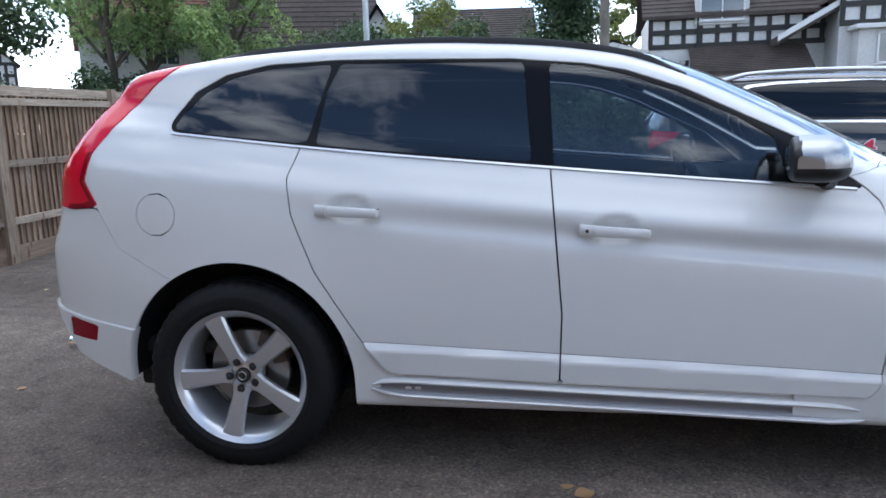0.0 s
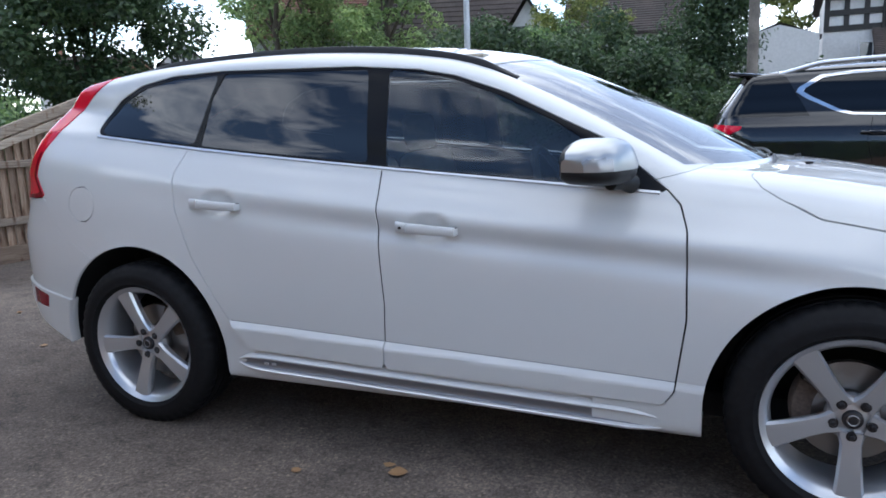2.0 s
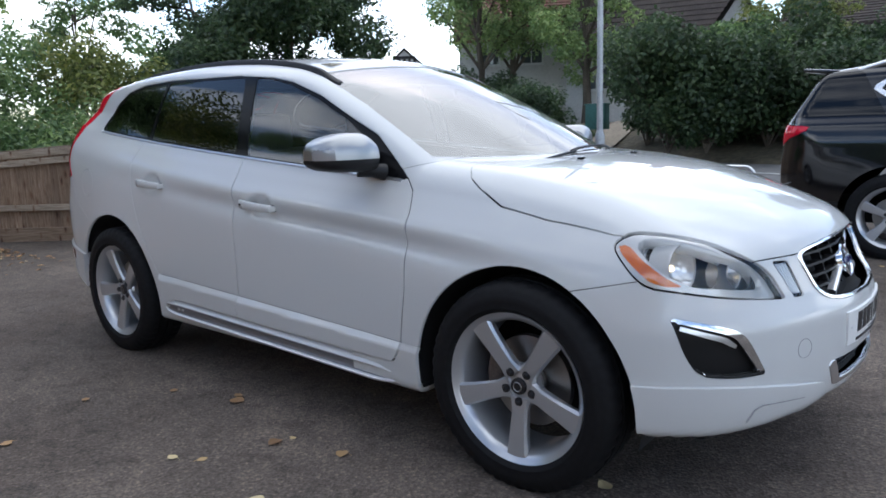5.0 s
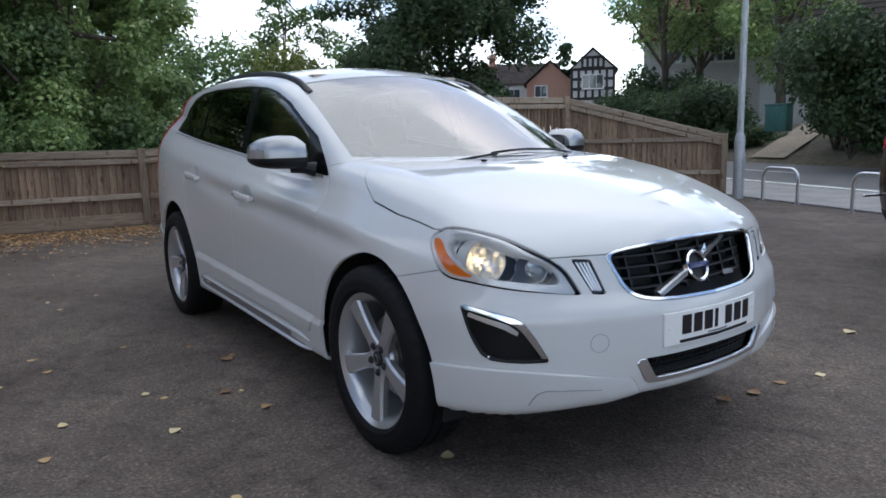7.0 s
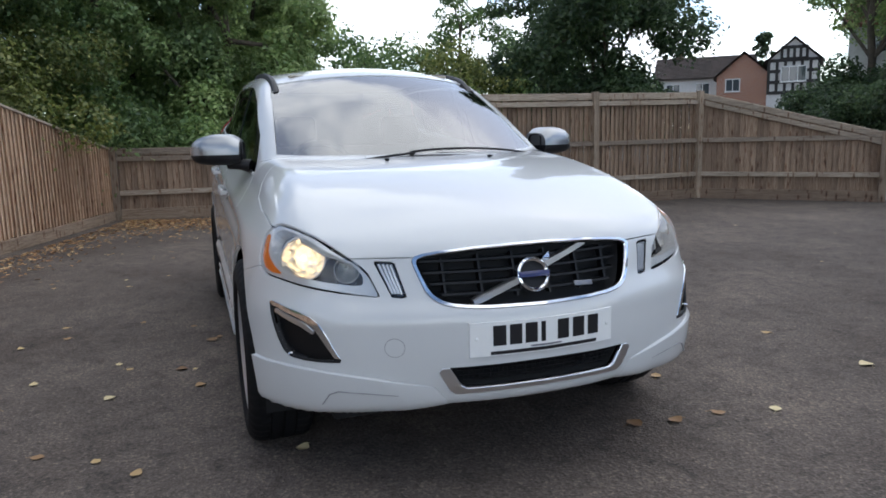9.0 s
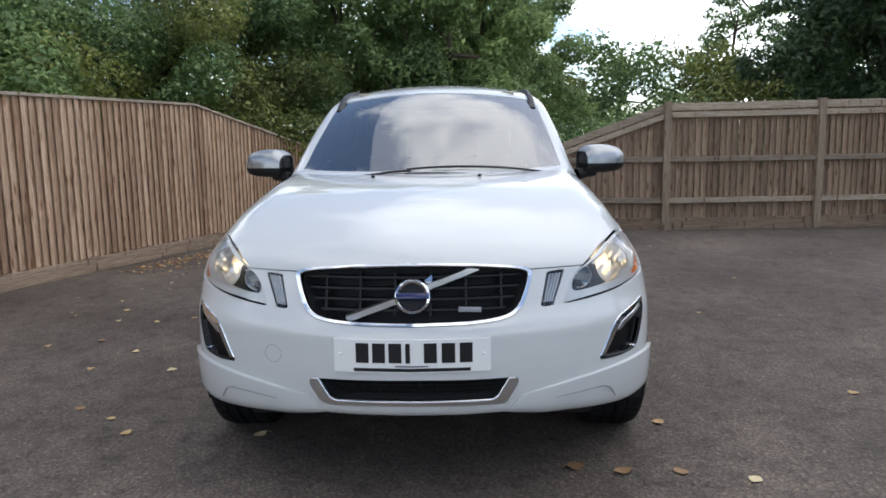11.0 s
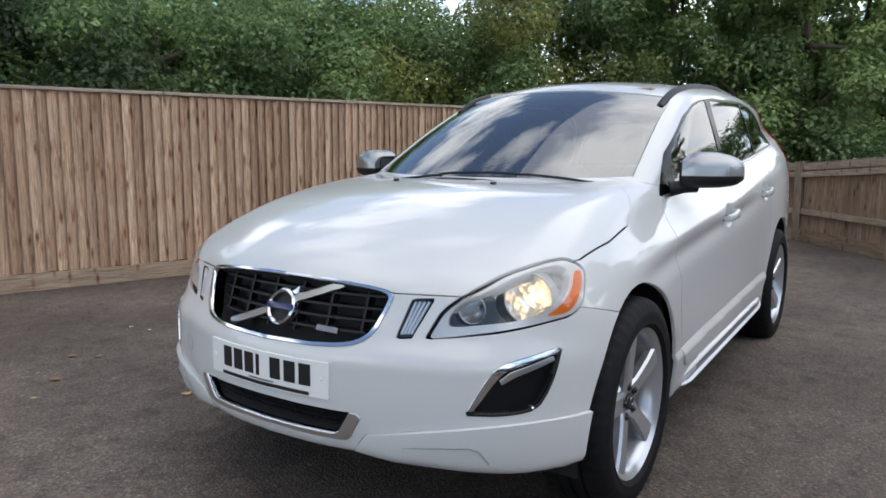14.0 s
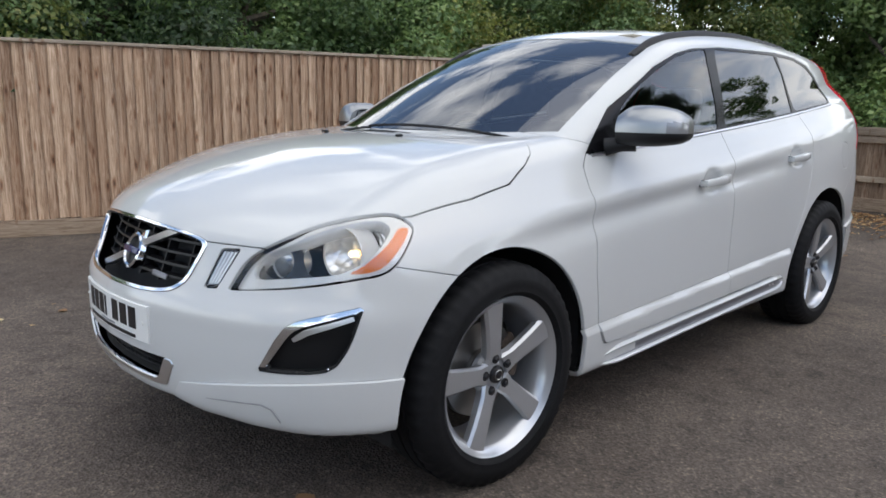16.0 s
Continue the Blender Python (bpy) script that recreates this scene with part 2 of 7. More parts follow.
# ---- cutting a skin into panels ----
def shell_grid(inside, spine, centre, rows, turns, reach=3.0):
    """One half (y <= 0) of a closed skin, met by rays from a spine along x; returns places and quads."""
    back, mid, ahead = rows
    starts, ways = [], []
    angles = [(-spine, math.pi - math.pi / 2 * k / back) for k in range(back)]
    angles += [(-spine + 2 * spine * k / mid, math.pi / 2) for k in range(mid)]
    angles += [(spine, math.pi / 2 - math.pi / 2 * k / ahead) for k in range(ahead + 1)]
    phi = np.linspace(-math.pi / 2, math.pi / 2, turns)
    for x, a in angles:
        starts.append(np.stack([np.full(turns, x), np.zeros(turns), np.full(turns, centre)], -1))
        ways.append(np.stack([np.full(turns, math.cos(a)), -math.sin(a) * np.cos(phi), math.sin(a) * np.sin(phi)], -1))
    starts, ways = np.array(starts), np.array(ways)
    lo, hi = np.zeros(starts.shape[:2]), np.full(starts.shape[:2], reach)
    for _ in range(34):
        at = (lo + hi) / 2
        p = starts + at[..., None] * ways
        within = inside(p[..., 0], p[..., 1], p[..., 2]) < 0
        lo, hi = np.where(within, at, lo), np.where(within, hi, at)
    p = starts + lo[..., None] * ways
    p[:, 0, 1] = p[:, -1, 1] = 0
    n = len(angles)
    index = np.arange(n * turns).reshape(n, turns)
    a, b, c, d = index[:-1, :-1], index[1:, :-1], index[1:, 1:], index[:-1, 1:]
    return p.reshape(-1, 3), [tuple(q) for q in np.stack([a, b, c, d], -1).reshape(-1, 4).tolist()]


def outward(places, faces):
    """The quads turned so that they look out of the skin."""
    f = min(faces, key=lambda q: places[q[0]][1])
    looks = np.cross(places[f[1]] - places[f[0]], places[f[2]] - places[f[0]])[1]
    return [q[::-1] for q in faces] if looks > 0 else faces


def outline_distance(points, a, b):
    """The distance to an outline, below nought within it."""
    points = np.array(points, float)
    best, sign = np.full(np.shape(a), 1e9), np.ones(np.shape(a))
    for (x0, y0), (x1, y1) in zip(points, np.roll(points, -1, 0)):
        ex, ey, wx, wy = x1 - x0, y1 - y0, a - x0, b - y0
        h = np.clip((wx * ex + wy * ey) / (ex * ex + ey * ey), 0, 1)
        best = np.minimum(best, (wx - ex * h) ** 2 + (wy - ey * h) ** 2)
        c1, c2, c3 = b >= y0, b < y1, ex * wy > ey * wx
        sign = np.where((c1 & c2 & c3) | (~c1 & ~c2 & ~c3), -sign, sign)
    return sign * np.sqrt(best)


def rounded(points, times=2):
    """An outline with its corners cut smooth."""
    for _ in range(times):
        points = [q for (x0, y0), (x1, y1) in zip(points, points[1:] + points[:1])
                  for q in ((.78 * x0 + .22 * x1, .78 * y0 + .22 * y1), (.22 * x0 + .78 * x1, .22 * y0 + .78 * y1))]
    return points


def split(skin, rule):
    """The pieces of a skin within and outside a rule, cut clean along its nought."""
    places, faces = skin
    if not faces:
        return (places, []), (places, [])
    value = rule(places)
    value = np.where(np.abs(value) < 1e-6, 1e-6, value)
    low = (value < 0).tolist()
    ins, outs, mixed = [], [], []
    for f in faces:
        k = sum(low[i] for i in f)
        (ins if k == len(f) else outs if k == 0 else mixed).append(f)
    edges = {}
    for f in mixed:
        for i, j in zip(f, f[1:] + f[:1]):
            if low[i] != low[j]:
                edges.setdefault((min(i, j), max(i, j)), len(edges))
    if edges:
        ends = np.array(list(edges))
        p, q, neg = places[ends[:, 0]], places[ends[:, 1]], value[ends[:, 0]] < 0
        lo, hi = np.zeros(len(ends)), np.ones(len(ends))
        for _ in range(14):
            at = (lo + hi) / 2
            same = (rule(p + at[:, None] * (q - p)) < 0) == neg
            lo, hi = np.where(same, at, lo), np.where(same, hi, at)
        start = len(places)
        places = np.vstack([places, p + lo[:, None] * (q - p)])
        for f in mixed:
            a, b = [], []
            for i, j in zip(f, f[1:] + f[:1]):
                (a if low[i] else b).append(i)
                if low[i] != low[j]:
                    k = start + edges[(min(i, j), max(i, j))]
                    a.append(k), b.append(k)
            if len(a) > 2:
                ins.append(tuple(a))
            if len(b) > 2:
                outs.append(tuple(b))
    return (places, ins), (places, outs)


def cut(skin, rule, gap=0.0022):
    """Splits a skin and leaves a gap between the two pieces."""
    inner, _ = split(skin, lambda p: rule(p) + gap)
    _, outer = split(skin, lambda p: rule(p) - gap)
    return inner, outer


def compact(skin):
    places, faces = skin
    used = sorted({i for f in faces for i in f})
    new_of = {old: k for k, old in enumerate(used)}
    return places[used], [tuple(new_of[i] for i in f) for f in faces]


def skin_normals(inside, p, h=0.004):
    x, y, z = p.T
    g = np.stack([inside(x + h, y, z) - inside(x - h, y, z), inside(x, y + h, z) - inside(x, y - h, z), inside(x, y, z + h) - inside(x, y, z - h)], -1)
    return g / np.maximum(np.linalg.norm(g, axis=1, keepdims=True), 1e-9)


def panel_mesh(name, skin, inside, material, lift=0.0, rim=0.014, sides="r", smooth_h=0.020):
    """A sheet with folded edges from a piece of the right half; sides: r, l or rl (both, as one mesh); lift: a number or a rule."""
    p, faces = compact(skin)
    off = np.minimum(p[:, 1], -1e-4)
    n = skin_normals(inside, np.stack([p[:, 0], off, p[:, 2]], -1), smooth_h)
    flat = np.abs(p[:, 1]) < 1e-5
    n[flat, 1] = 0
    n /= np.maximum(np.linalg.norm(n, axis=1, keepdims=True), 1e-9)
    if callable(lift):
        top = p + lift(p)[:, None] * n
        slope = np.stack([lift(p + np.eye(3)[k] * .002) - lift(p - np.eye(3)[k] * .002) for k in range(3)], -1) / .004
        n = n - slope
        n /= np.maximum(np.linalg.norm(n, axis=1, keepdims=True), 1e-9)
    else:
        top = p + lift * n
    verts, normals, polys = [top], [n], list(faces)
    if rim:
        count = {}
        for f in faces:
            for i, j in zip(f, f[1:] + f[:1]):
                count[(i, j)] = count.get((i, j), 0) + 1
        rims = [(i, j) for i, j in count if (j, i) not in count and not (flat[i] and flat[j])]
        base = len(p)
        for i, j in rims:
            a, b = top[i], top[j]
            side = np.cross(b - a, n[i] + n[j])
            side /= max(np.linalg.norm(side), 1e-9)
            verts.append(np.array([a, b, b - rim * n[j], a - rim * n[i]]))
            normals.append(np.array([.5 * side + n[i], .5 * side + n[j], side, side]))
            polys.append((base, base + 3, base + 2, base + 1))
            base += 4
    verts, normals = np.vstack(verts), np.vstack(normals)
    if sides == "l" or sides == "rl":
        mv, mn = verts * (1, -1, 1), normals * (1, -1, 1)
        mp = [tuple(f[::-1]) for f in polys]
        if sides == "l":
            verts, normals, polys = mv, mn, mp
        else:
            polys = polys + [tuple(i + len(verts) for i in f) for f in mp]
            verts, normals = np.vstack([verts, mv]), np.vstack([normals, mn])
    normals = normals / np.maximum(np.linalg.norm(normals, axis=1, keepdims=True), 1e-9)
    return mesh_of(name, verts, polys, material, normals)


def spline(xs, ys):
    """A smooth curve through a few points, with straight ends."""
    xs, ys = np.array(xs, float), np.array(ys, float)
    order = np.argsort(xs)
    xs, ys = xs[order], ys[order]
    h, d = np.diff(xs), np.diff(ys) / np.diff(xs)
    m = np.empty_like(xs)
    m[1:-1] = (d[:-1] * h[1:] + d[1:] * h[:-1]) / (h[1:] + h[:-1])
    m[0], m[-1] = d[0], d[-1]

    def curve(x):
        x = np.asarray(x, float)
        i = np.clip(np.searchsorted(xs, x) - 1, 0, len(h) - 1)
        u = (x - xs[i]) / h[i]
        v = np.clip(u, 0, 1)
        y = ((1 + 2 * v) * (1 - v) ** 2 * ys[i] + v * (1 - v) ** 2 * h[i] * m[i]
             + v * v * (3 - 2 * v) * ys[i + 1] + v * v * (v - 1) * h[i] * m[i + 1])
        return y + np.where(u < 0, u * h[i] * m[0], 0) + np.where(u > 1, (u - 1) * h[i] * m[-1], 0)
    return curve


def smax(a, b, k):
    return np.maximum(a, b) + np.maximum(k - np.abs(a - b), 0) ** 2 / (4 * k)


def bell(x, at, wide):
    return np.exp(-((x - at) / wide) ** 2)


BELT = spline((-1.9, -1.64, -1.16, -.26, .23, .84, 1.3, 1.75, 2.2), (1.31, 1.28, 1.222, 1.132, 1.088, 1.036, .995, .935, .86))
WIDE = spline((-.75, -.55, -.5, -.44, -.38, -.3, -.2, -.1, 0, .03, .07, .13, .2, .3, .45, .6, .8, 1.1),
              (.25, .42, .535, .608, .652, .680, .714, .744, .770, .786, .812, .845, .866, .880, .886, .888, .880, .87))
PLAN = spline((-2.5, -2.1, -1.7, -1.1, -.3, .4, 1.0, 1.4, 1.8, 2.2), (-.12, -.05, -.012, -.002, .002, .0, -.004, -.006, -.02, -.055))
CABIN = spline((-2.2, -1.7, -1.2, -.4, .3, .9, 1.3), (-.11, -.05, -.016, 0, 0, -.022, -.03))
HOOD = spline((2.4, 2.26, 2.18, 2.1, 2.0, 1.7, 1.3, 1.0, .4), (.60, .78, .862, .905, .945, 1.030, 1.092, 1.110, 1.125))
CROWN = spline((2.2, 2.0, 1.7, 1.3, .9), (.33, .23, .12, .055, .01))
ROOF = spline((1.6, 1.22, .95, .6, .35, .2, 0, -.4, -.9, -1.4, -1.8, -2.0, -2.4), (.88, 1.085, 1.230, 1.405, 1.510, 1.560, 1.598, 1.632, 1.632, 1.603, 1.545, 1.51, 1.42))
NOSE = spline((.2, .28, .36, .46, .56, .63, .68, .76, .84, .92), (2.12, 2.235, 2.268, 2.282, 2.282, 2.275, 2.245, 2.215, 2.182, 2.12))
BOW = spline((0, .2, .4, .5, .63, .72, .8, .87, .93), (0, .016, .066, .104, .160, .222, .308, .43, .60))
TAIL = spline((.2, .3, .4, .6, .7, .84, .95, 1.04, 1.14, 1.24, 1.35, 1.46, 1.54, 1.62), (2.20, 2.285, 2.325, 2.345, 2.35, 2.34, 2.30, 2.28, 2.26, 2.19, 2.08, 1.98, 1.96, 1.94))
REARBOW = spline((0, .4, .6, .7, .8, .88, .93), (0, .02, .06, .1, .21, .42, .7))


def half_width(x, z):
    d = BELT(x) - z
    flare = .045 * bell(x, 1.45, .5) * bell(z, .55, .3) + .035 * bell(x, -1.387, .42) * bell(z, .55, .28)
    line = np.clip((x + 1.6) / 1.6, 0, 1) * (1 - np.clip((x - 1.0) / .6, 0, 1))
    relief = .012 * bell(d, .150, .038) - .014 * bell(d, .225, .036)
    dents = sum(.017 * np.exp(-(((x - at) / .075) ** 2 + ((z - high) / .046) ** 2) ** 3) for at, high in ((.005, .918), (-.935, .994)))
    return -dents + (np.where(d < 0, WIDE(d) + CABIN(x) * np.clip(-d / .1, 0, 1), WIDE(d)) + PLAN(x) * np.clip(.3 + (d + .5), 0, 1) + flare + line * relief)


def hood_top(x, y):
    return HOOD(x) - CROWN(x) * y * y


def roof_top(x, y):
    return ROOF(x + .40 * y * y) - .13 * y * y


def body(x, y, z):
    """Below nought inside the car."""
    y = np.abs(y)
    side = y - half_width(x, z)
    hood, roof = z - hood_top(x, y), z - roof_top(x, y)
    front = (x - (NOSE(z) - BOW(np.minimum(y, 1)))) * .8
    rear = (-x - (TAIL(z) - REARBOW(np.minimum(y, 1)))) * .8
    low = np.maximum(smax(side, hood, .09), -1)
    high = smax(side, roof, .05)
    shell = np.minimum(low, high)
    shell = smax(shell, front, .035)
    shell = smax(shell, rear, .05)
    return smax(shell, .25 + .055 * np.clip((x - 1.45) / .35, 0, 1) + .02 * np.clip((x - 2.0) / .2, 0, 1) - z, .03)


# ---- the white car: x ahead, right side at y < 0, wheels on z = 0 ----
AXLE, HUB, WHEEL_OUT = 1.387, .356, .905

car = thing("estate_car", "pearl white five-door off-road estate car parked on the asphalt", "car")
grid_places, grid_faces = shell_grid(body, 1.45, .72, (40, 190, 78), 190)
grid_faces = outward(grid_places, grid_faces)
FULL = (grid_places, grid_faces)


def round_front(p):
    """A measure round the front corner, from the lamp's inner tip outwards."""
    return (2.13 - p[:, 0]) + (np.abs(p[:, 1]) - .515)


def side_rule(points, least=.5, smooth=0):
    points = rounded(list(points), smooth) if smooth else points
    return lambda p: np.maximum(outline_distance(points, p[:, 0], p[:, 2]), least - np.abs(p[:, 1]))


def corner_rule(points, smooth=0):
    points = rounded(list(points), smooth) if smooth else points
    return lambda p: np.maximum(outline_distance(points, round_front(p), p[:, 2]), 1.5 - p[:, 0])


def front_rule(points, smooth=0):
    points = rounded(list(points), smooth) if smooth else points
    return lambda p: np.maximum(outline_distance(points, np.abs(p[:, 1]), p[:, 2]), 1.9 - p[:, 0])


def arch(p):
    d = 9.0
    for x, z, r in ((1.386, .346, .431), (-1.393, .348, .456)):
        round_ = np.hypot(p[:, 0] - x, np.maximum(p[:, 2] - z, 0) + .25 * np.minimum(p[:, 2] - z, 0)) - r
        d = np.minimum(d, round_)
    return np.maximum(d, .55 - np.abs(p[:, 1]))


def roof_over_hood(p):
    x, y, z = p[:, 0], np.abs(p[:, 1]), p[:, 2]
    side = y - half_width(x, z)
    return smax(side, z - roof_top(x, y), .05) - smax(side, z - hood_top(x, y), .09)


def screen_rule(p):
    x, y, z = p[:, 0], np.abs(p[:, 1]), p[:, 2]
    along = x + .40 * y * y
    return np.maximum.reduce([along - 1.24, .265 - along, y - (half_width(x, z) - .062), roof_over_hood(p) + .012])


DLO = [(.835, 1.038), (.62, 1.215), (.45, 1.295), (.25, 1.392), (.05, 1.462), (-.1, 1.492), (-.37, 1.518), (-1.0, 1.535), (-1.28, 1.527),
       (-1.45, 1.495), (-1.57, 1.435), (-1.632, 1.368), (-1.655, 1.328), (-1.658, 1.305), (-1.648, 1.290), (-1.622, 1.281), (-1.16, 1.222), (-.26, 1.130), (.23, 1.087)]
dlo_side = side_rule(DLO)


def dlo_rule(p):
    return np.maximum(dlo_side(p), half_width(p[:, 0], p[:, 2]) - .05 - np.abs(p[:, 1]))


def fit_inside(points, margin):
    """The rule of an outline drawn in by a margin, or let out with round corners."""
    base = side_rule(points)
    return lambda p: base(p) + margin


PANE_FRONT = [(.575, 1.080), (.53, 1.205), (.42, 1.275), (.22, 1.368), (.03, 1.438), (-.10, 1.468), (-.205, 1.482), (-.190, 1.150), (.23, 1.112)]
PANE_REAR = [(-.325, 1.492), (-.985, 1.508), (-1.030, 1.42), (-1.065, 1.238), (-.9, 1.220), (-.300, 1.163)]
PANE_QUARTER = [(-1.045, 1.506), (-1.26, 1.499), (-1.42, 1.468), (-1.53, 1.415), (-1.60, 1.350), (-1.625, 1.312), (-1.618, 1.302), (-1.15, 1.247), (-1.125, 1.252)]
HEADLIGHT = [(.03, .6925), (.004, .6902), (0, .690), (.003, .6935), (.02, .713), (.072, .770), (.17, .817), (.34, .870), (.50, .895), (.635, .902), (.715, .872), (.722, .845), (.682, .783), (.630, .748), (.495, .735), (.325, .716)]
SIDELIGHT = [(-.116, .684), (-.053, .688), (.047, .799), (-.041, .795)]
FOG = [(.553, .667), (.54, .6655), (.30, .633), (.236, .604), (.142, .490), (.136, .482), (.16, .482), (.30, .480), (.437, .490), (.50, .555), (.548, .655)]
FOG_MOUTH = [(.542, .655), (.525, .651), (.31, .614), (.262, .587), (.170, .495), (.164, .488), (.19, .488), (.30, .486), (.432, .495), (.495, .555), (.536, .645)]
GRILLE = [(-.3, .842), (.17, .838), (.36, .822), (.408, .806), (.398, .765), (.372, .692), (.335, .662), (.28, .650), (.165, .643), (-.3, .638)]
GRILLE_RIM = [(-.3, .826), (.17, .823), (.345, .808), (.383, .796), (.375, .760), (.350, .704), (.318, .679), (.27, .668), (.165, .661), (-.3, .657)]
GRILLE_MOUTH = [(a + .5 * (c - a), b + .5 * (d - b)) for (a, b), (c, d) in zip(GRILLE_RIM, GRILLE)]
INTAKE = [(-.3, .468), (.362, .460), (.318, .382), (.300, .370), (-.3, .376)]
INTAKE_MOUTH = [(-.3, .468), (.322, .462), (.284, .398), (.266, .387), (-.3, .389)]
FRONT_DOOR = [(-.222, 1.18), (-.205, .96), (-.178, .62), (-.186, .372), (.70, .352), (.835, .352), (.868, .40), (.900, .64), (.893, .92), (.868, 1.0), (.826, 1.045), (.70, 1.12)]
REAR_DOOR = [(-.222, 1.18), (-.205, .96), (-.178, .62), (-.186, .372), (-.78, .392), (-.815, .405), (-.90, .505), (-1.07, .77), (-1.155, .98), (-1.172, 1.11), (-1.135, 1.22), (-1.13, 1.29)]
TAILLAMP = [(-1.640, 1.552), (-1.755, 1.465), (-1.845, 1.373), (-1.957, 1.215), (-1.988, 1.109), (-1.925, 1.010), (-2.06, .998), (-2.4, 1.02), (-2.4, 1.25), (-2.13, 1.31), (-1.97, 1.42), (-1.83, 1.505), (-1.74, 1.552)]
REAR_BUMPER = [(-1.93, 1.004), (-1.847, .852), (-1.658, .749), (-1.52, .70), (-1.4, .1), (-2.6, .1), (-2.6, 1.004)]
REFLECTOR = [(-2.115, .574), (-1.968, .545), (-1.985, .480), (-2.115, .492)]
HOOD_PLAN = [(1.6, -.3), (1.25, -.3), (1.235, .15), (1.19, .42), (1.09, .640), (1.078, .690), (1.11, .735), (1.17, .763), (1.28, .793), (1.47, .802), (1.70, .795), (1.79, .775),
             (1.95, .69), (2.06, .60), (2.30, .60), (2.30, -.3)]


def hood_rule(p):
    x, y, z = p[:, 0], np.abs(p[:, 1]), p[:, 2]
    return np.maximum.reduce([outline_distance(HOOD_PLAN, x, y), .808 - z])


def front_bumper_rule(p):
    return np.maximum(p[:, 2] - (.722 + .23 * (p[:, 0] - 1.608)), 1.36 - p[:, 0])


LIP = spline((.30, .36, .45, .58, .70, .81, .95), (.385, .396, .414, .437, .454, .461, .452))


def lip_rule(p):
    """The two spoiler lips below the front bumper, on either side of the intake."""
    y = np.abs(p[:, 1])
    return np.maximum(p[:, 2] - LIP(y), .335 + .78 * (p[:, 2] - .357) - y)


def fender_rule(p):
    return np.maximum.reduce([.60 - p[:, 0], p[:, 2] - (1.092 + .22 * (p[:, 0] - .84)), .3 - np.abs(p[:, 1])])


def mould_rule(p):
    return p[:, 2] - (.470 - .044 * p[:, 0])


def main_part(skin):
    """The largest joined piece of a skin."""
    places, faces = skin
    owner = list(range(len(places)))

    def top(i):
        while owner[i] != i:
            owner[i] = owner[owner[i]]
            i = owner[i]
        return i
    for f in faces:
        for i in f[1:]:
            owner[top(i)] = top(f[0])
    roots = [top(f[0]) for f in faces]
    best = max(set(roots), key=roots.count)
    return places, [f for f in faces if top(f[0]) == best]


rest = split(FULL, arch)[1]
frame_skin, rest = cut(rest, dlo_rule, .0012)
screen_skin, rest = cut(rest, screen_rule, .0012)
lamp_skin, rest = cut(rest, corner_rule(HEADLIGHT, 1), .0034)
drl_skin, rest = cut(rest, corner_rule(SIDELIGHT), .0015)
fog_skin, rest = cut(rest, corner_rule(FOG, 1), .001)
grille_skin, rest = cut(rest, front_rule(GRILLE, 1), .001)
intake_skin, rest = cut(rest, front_rule(INTAKE), .001)
tail_skin, rest = cut(rest, side_rule(TAILLAMP, .45), .002)
hood_skin, rest = cut(rest, hood_rule, .0021)
door_f, rest = cut(rest, side_rule(FRONT_DOOR, .5), .0031)
door_r, rest = cut(rest, side_rule(REAR_DOOR, .5), .0031)
reflector_skin, rest = cut(rest, side_rule(REFLECTOR, .5), .001)
flap_skin, rest = cut(rest, lambda p: np.maximum(np.hypot(p[:, 0] + 1.682, p[:, 2] - .981) - .079, .5 - np.abs(p[:, 1])), .0024)
bumper_r, rest = cut(rest, side_rule(REAR_BUMPER, -1), .0014)
bumper_f, rest = cut(rest, front_bumper_rule, .0016)
def lip_lift(p):
    """The lips stand proud at the corners and run out flush towards the intake."""
    inner = np.abs(p[:, 1]) - (.335 + .78 * (p[:, 2] - .357))
    return .001 + .014 * np.clip(inner / .13, 0, 1) ** .8


fender, rest = cut(rest, fender_rule, .0014)

piece("body_shell", panel_mesh("body_shell", rest, body, PAINT, sides="rl"), car, "pearl white painted roof, pillars and rear quarters")
piece("bonnet", panel_mesh("bonnet", hood_skin, body, PAINT, sides="rl"), car)
lip, bumper_f = cut(bumper_f, lip_rule, .001)
bumper = piece("front_bumper", panel_mesh("front_bumper", bumper_f, body, PAINT, sides="rl"), car)
for side in "rl":
    piece("front_lip", panel_mesh("front_lip", lip, body, PAINT, lift=lip_lift, rim=.024, sides=side), bumper)
valance, bumper_r = cut(bumper_r, lambda p: p[:, 2] - (.598 - .16 * (p[:, 0] + 2.2)), .0008)


def tail_rule(p):
    """What is cut away below the rear bumper, which rises towards its end."""
    return np.maximum(p[:, 2] - (.312 + .42 * np.clip(-1.82 - p[:, 0], 0, .40) + 1.0 * np.clip(-2.085 - p[:, 0], 0, .09)), p[:, 0] + 1.55)


valance = split(valance, tail_rule)[1]
rear = piece("rear_bumper", panel_mesh("rear_bumper", bumper_r, body, PAINT, sides="rl"), car)
piece("rear_valance", panel_mesh("rear_valance", valance, body, PAINT, lift=.013, rim=.045, sides="rl"), rear)
piece("windscreen", panel_mesh("windscreen", main_part(screen_skin), body, SCREEN, lift=-.004, rim=0, sides="rl"), car, "tinted windscreen mirroring bright clouds")

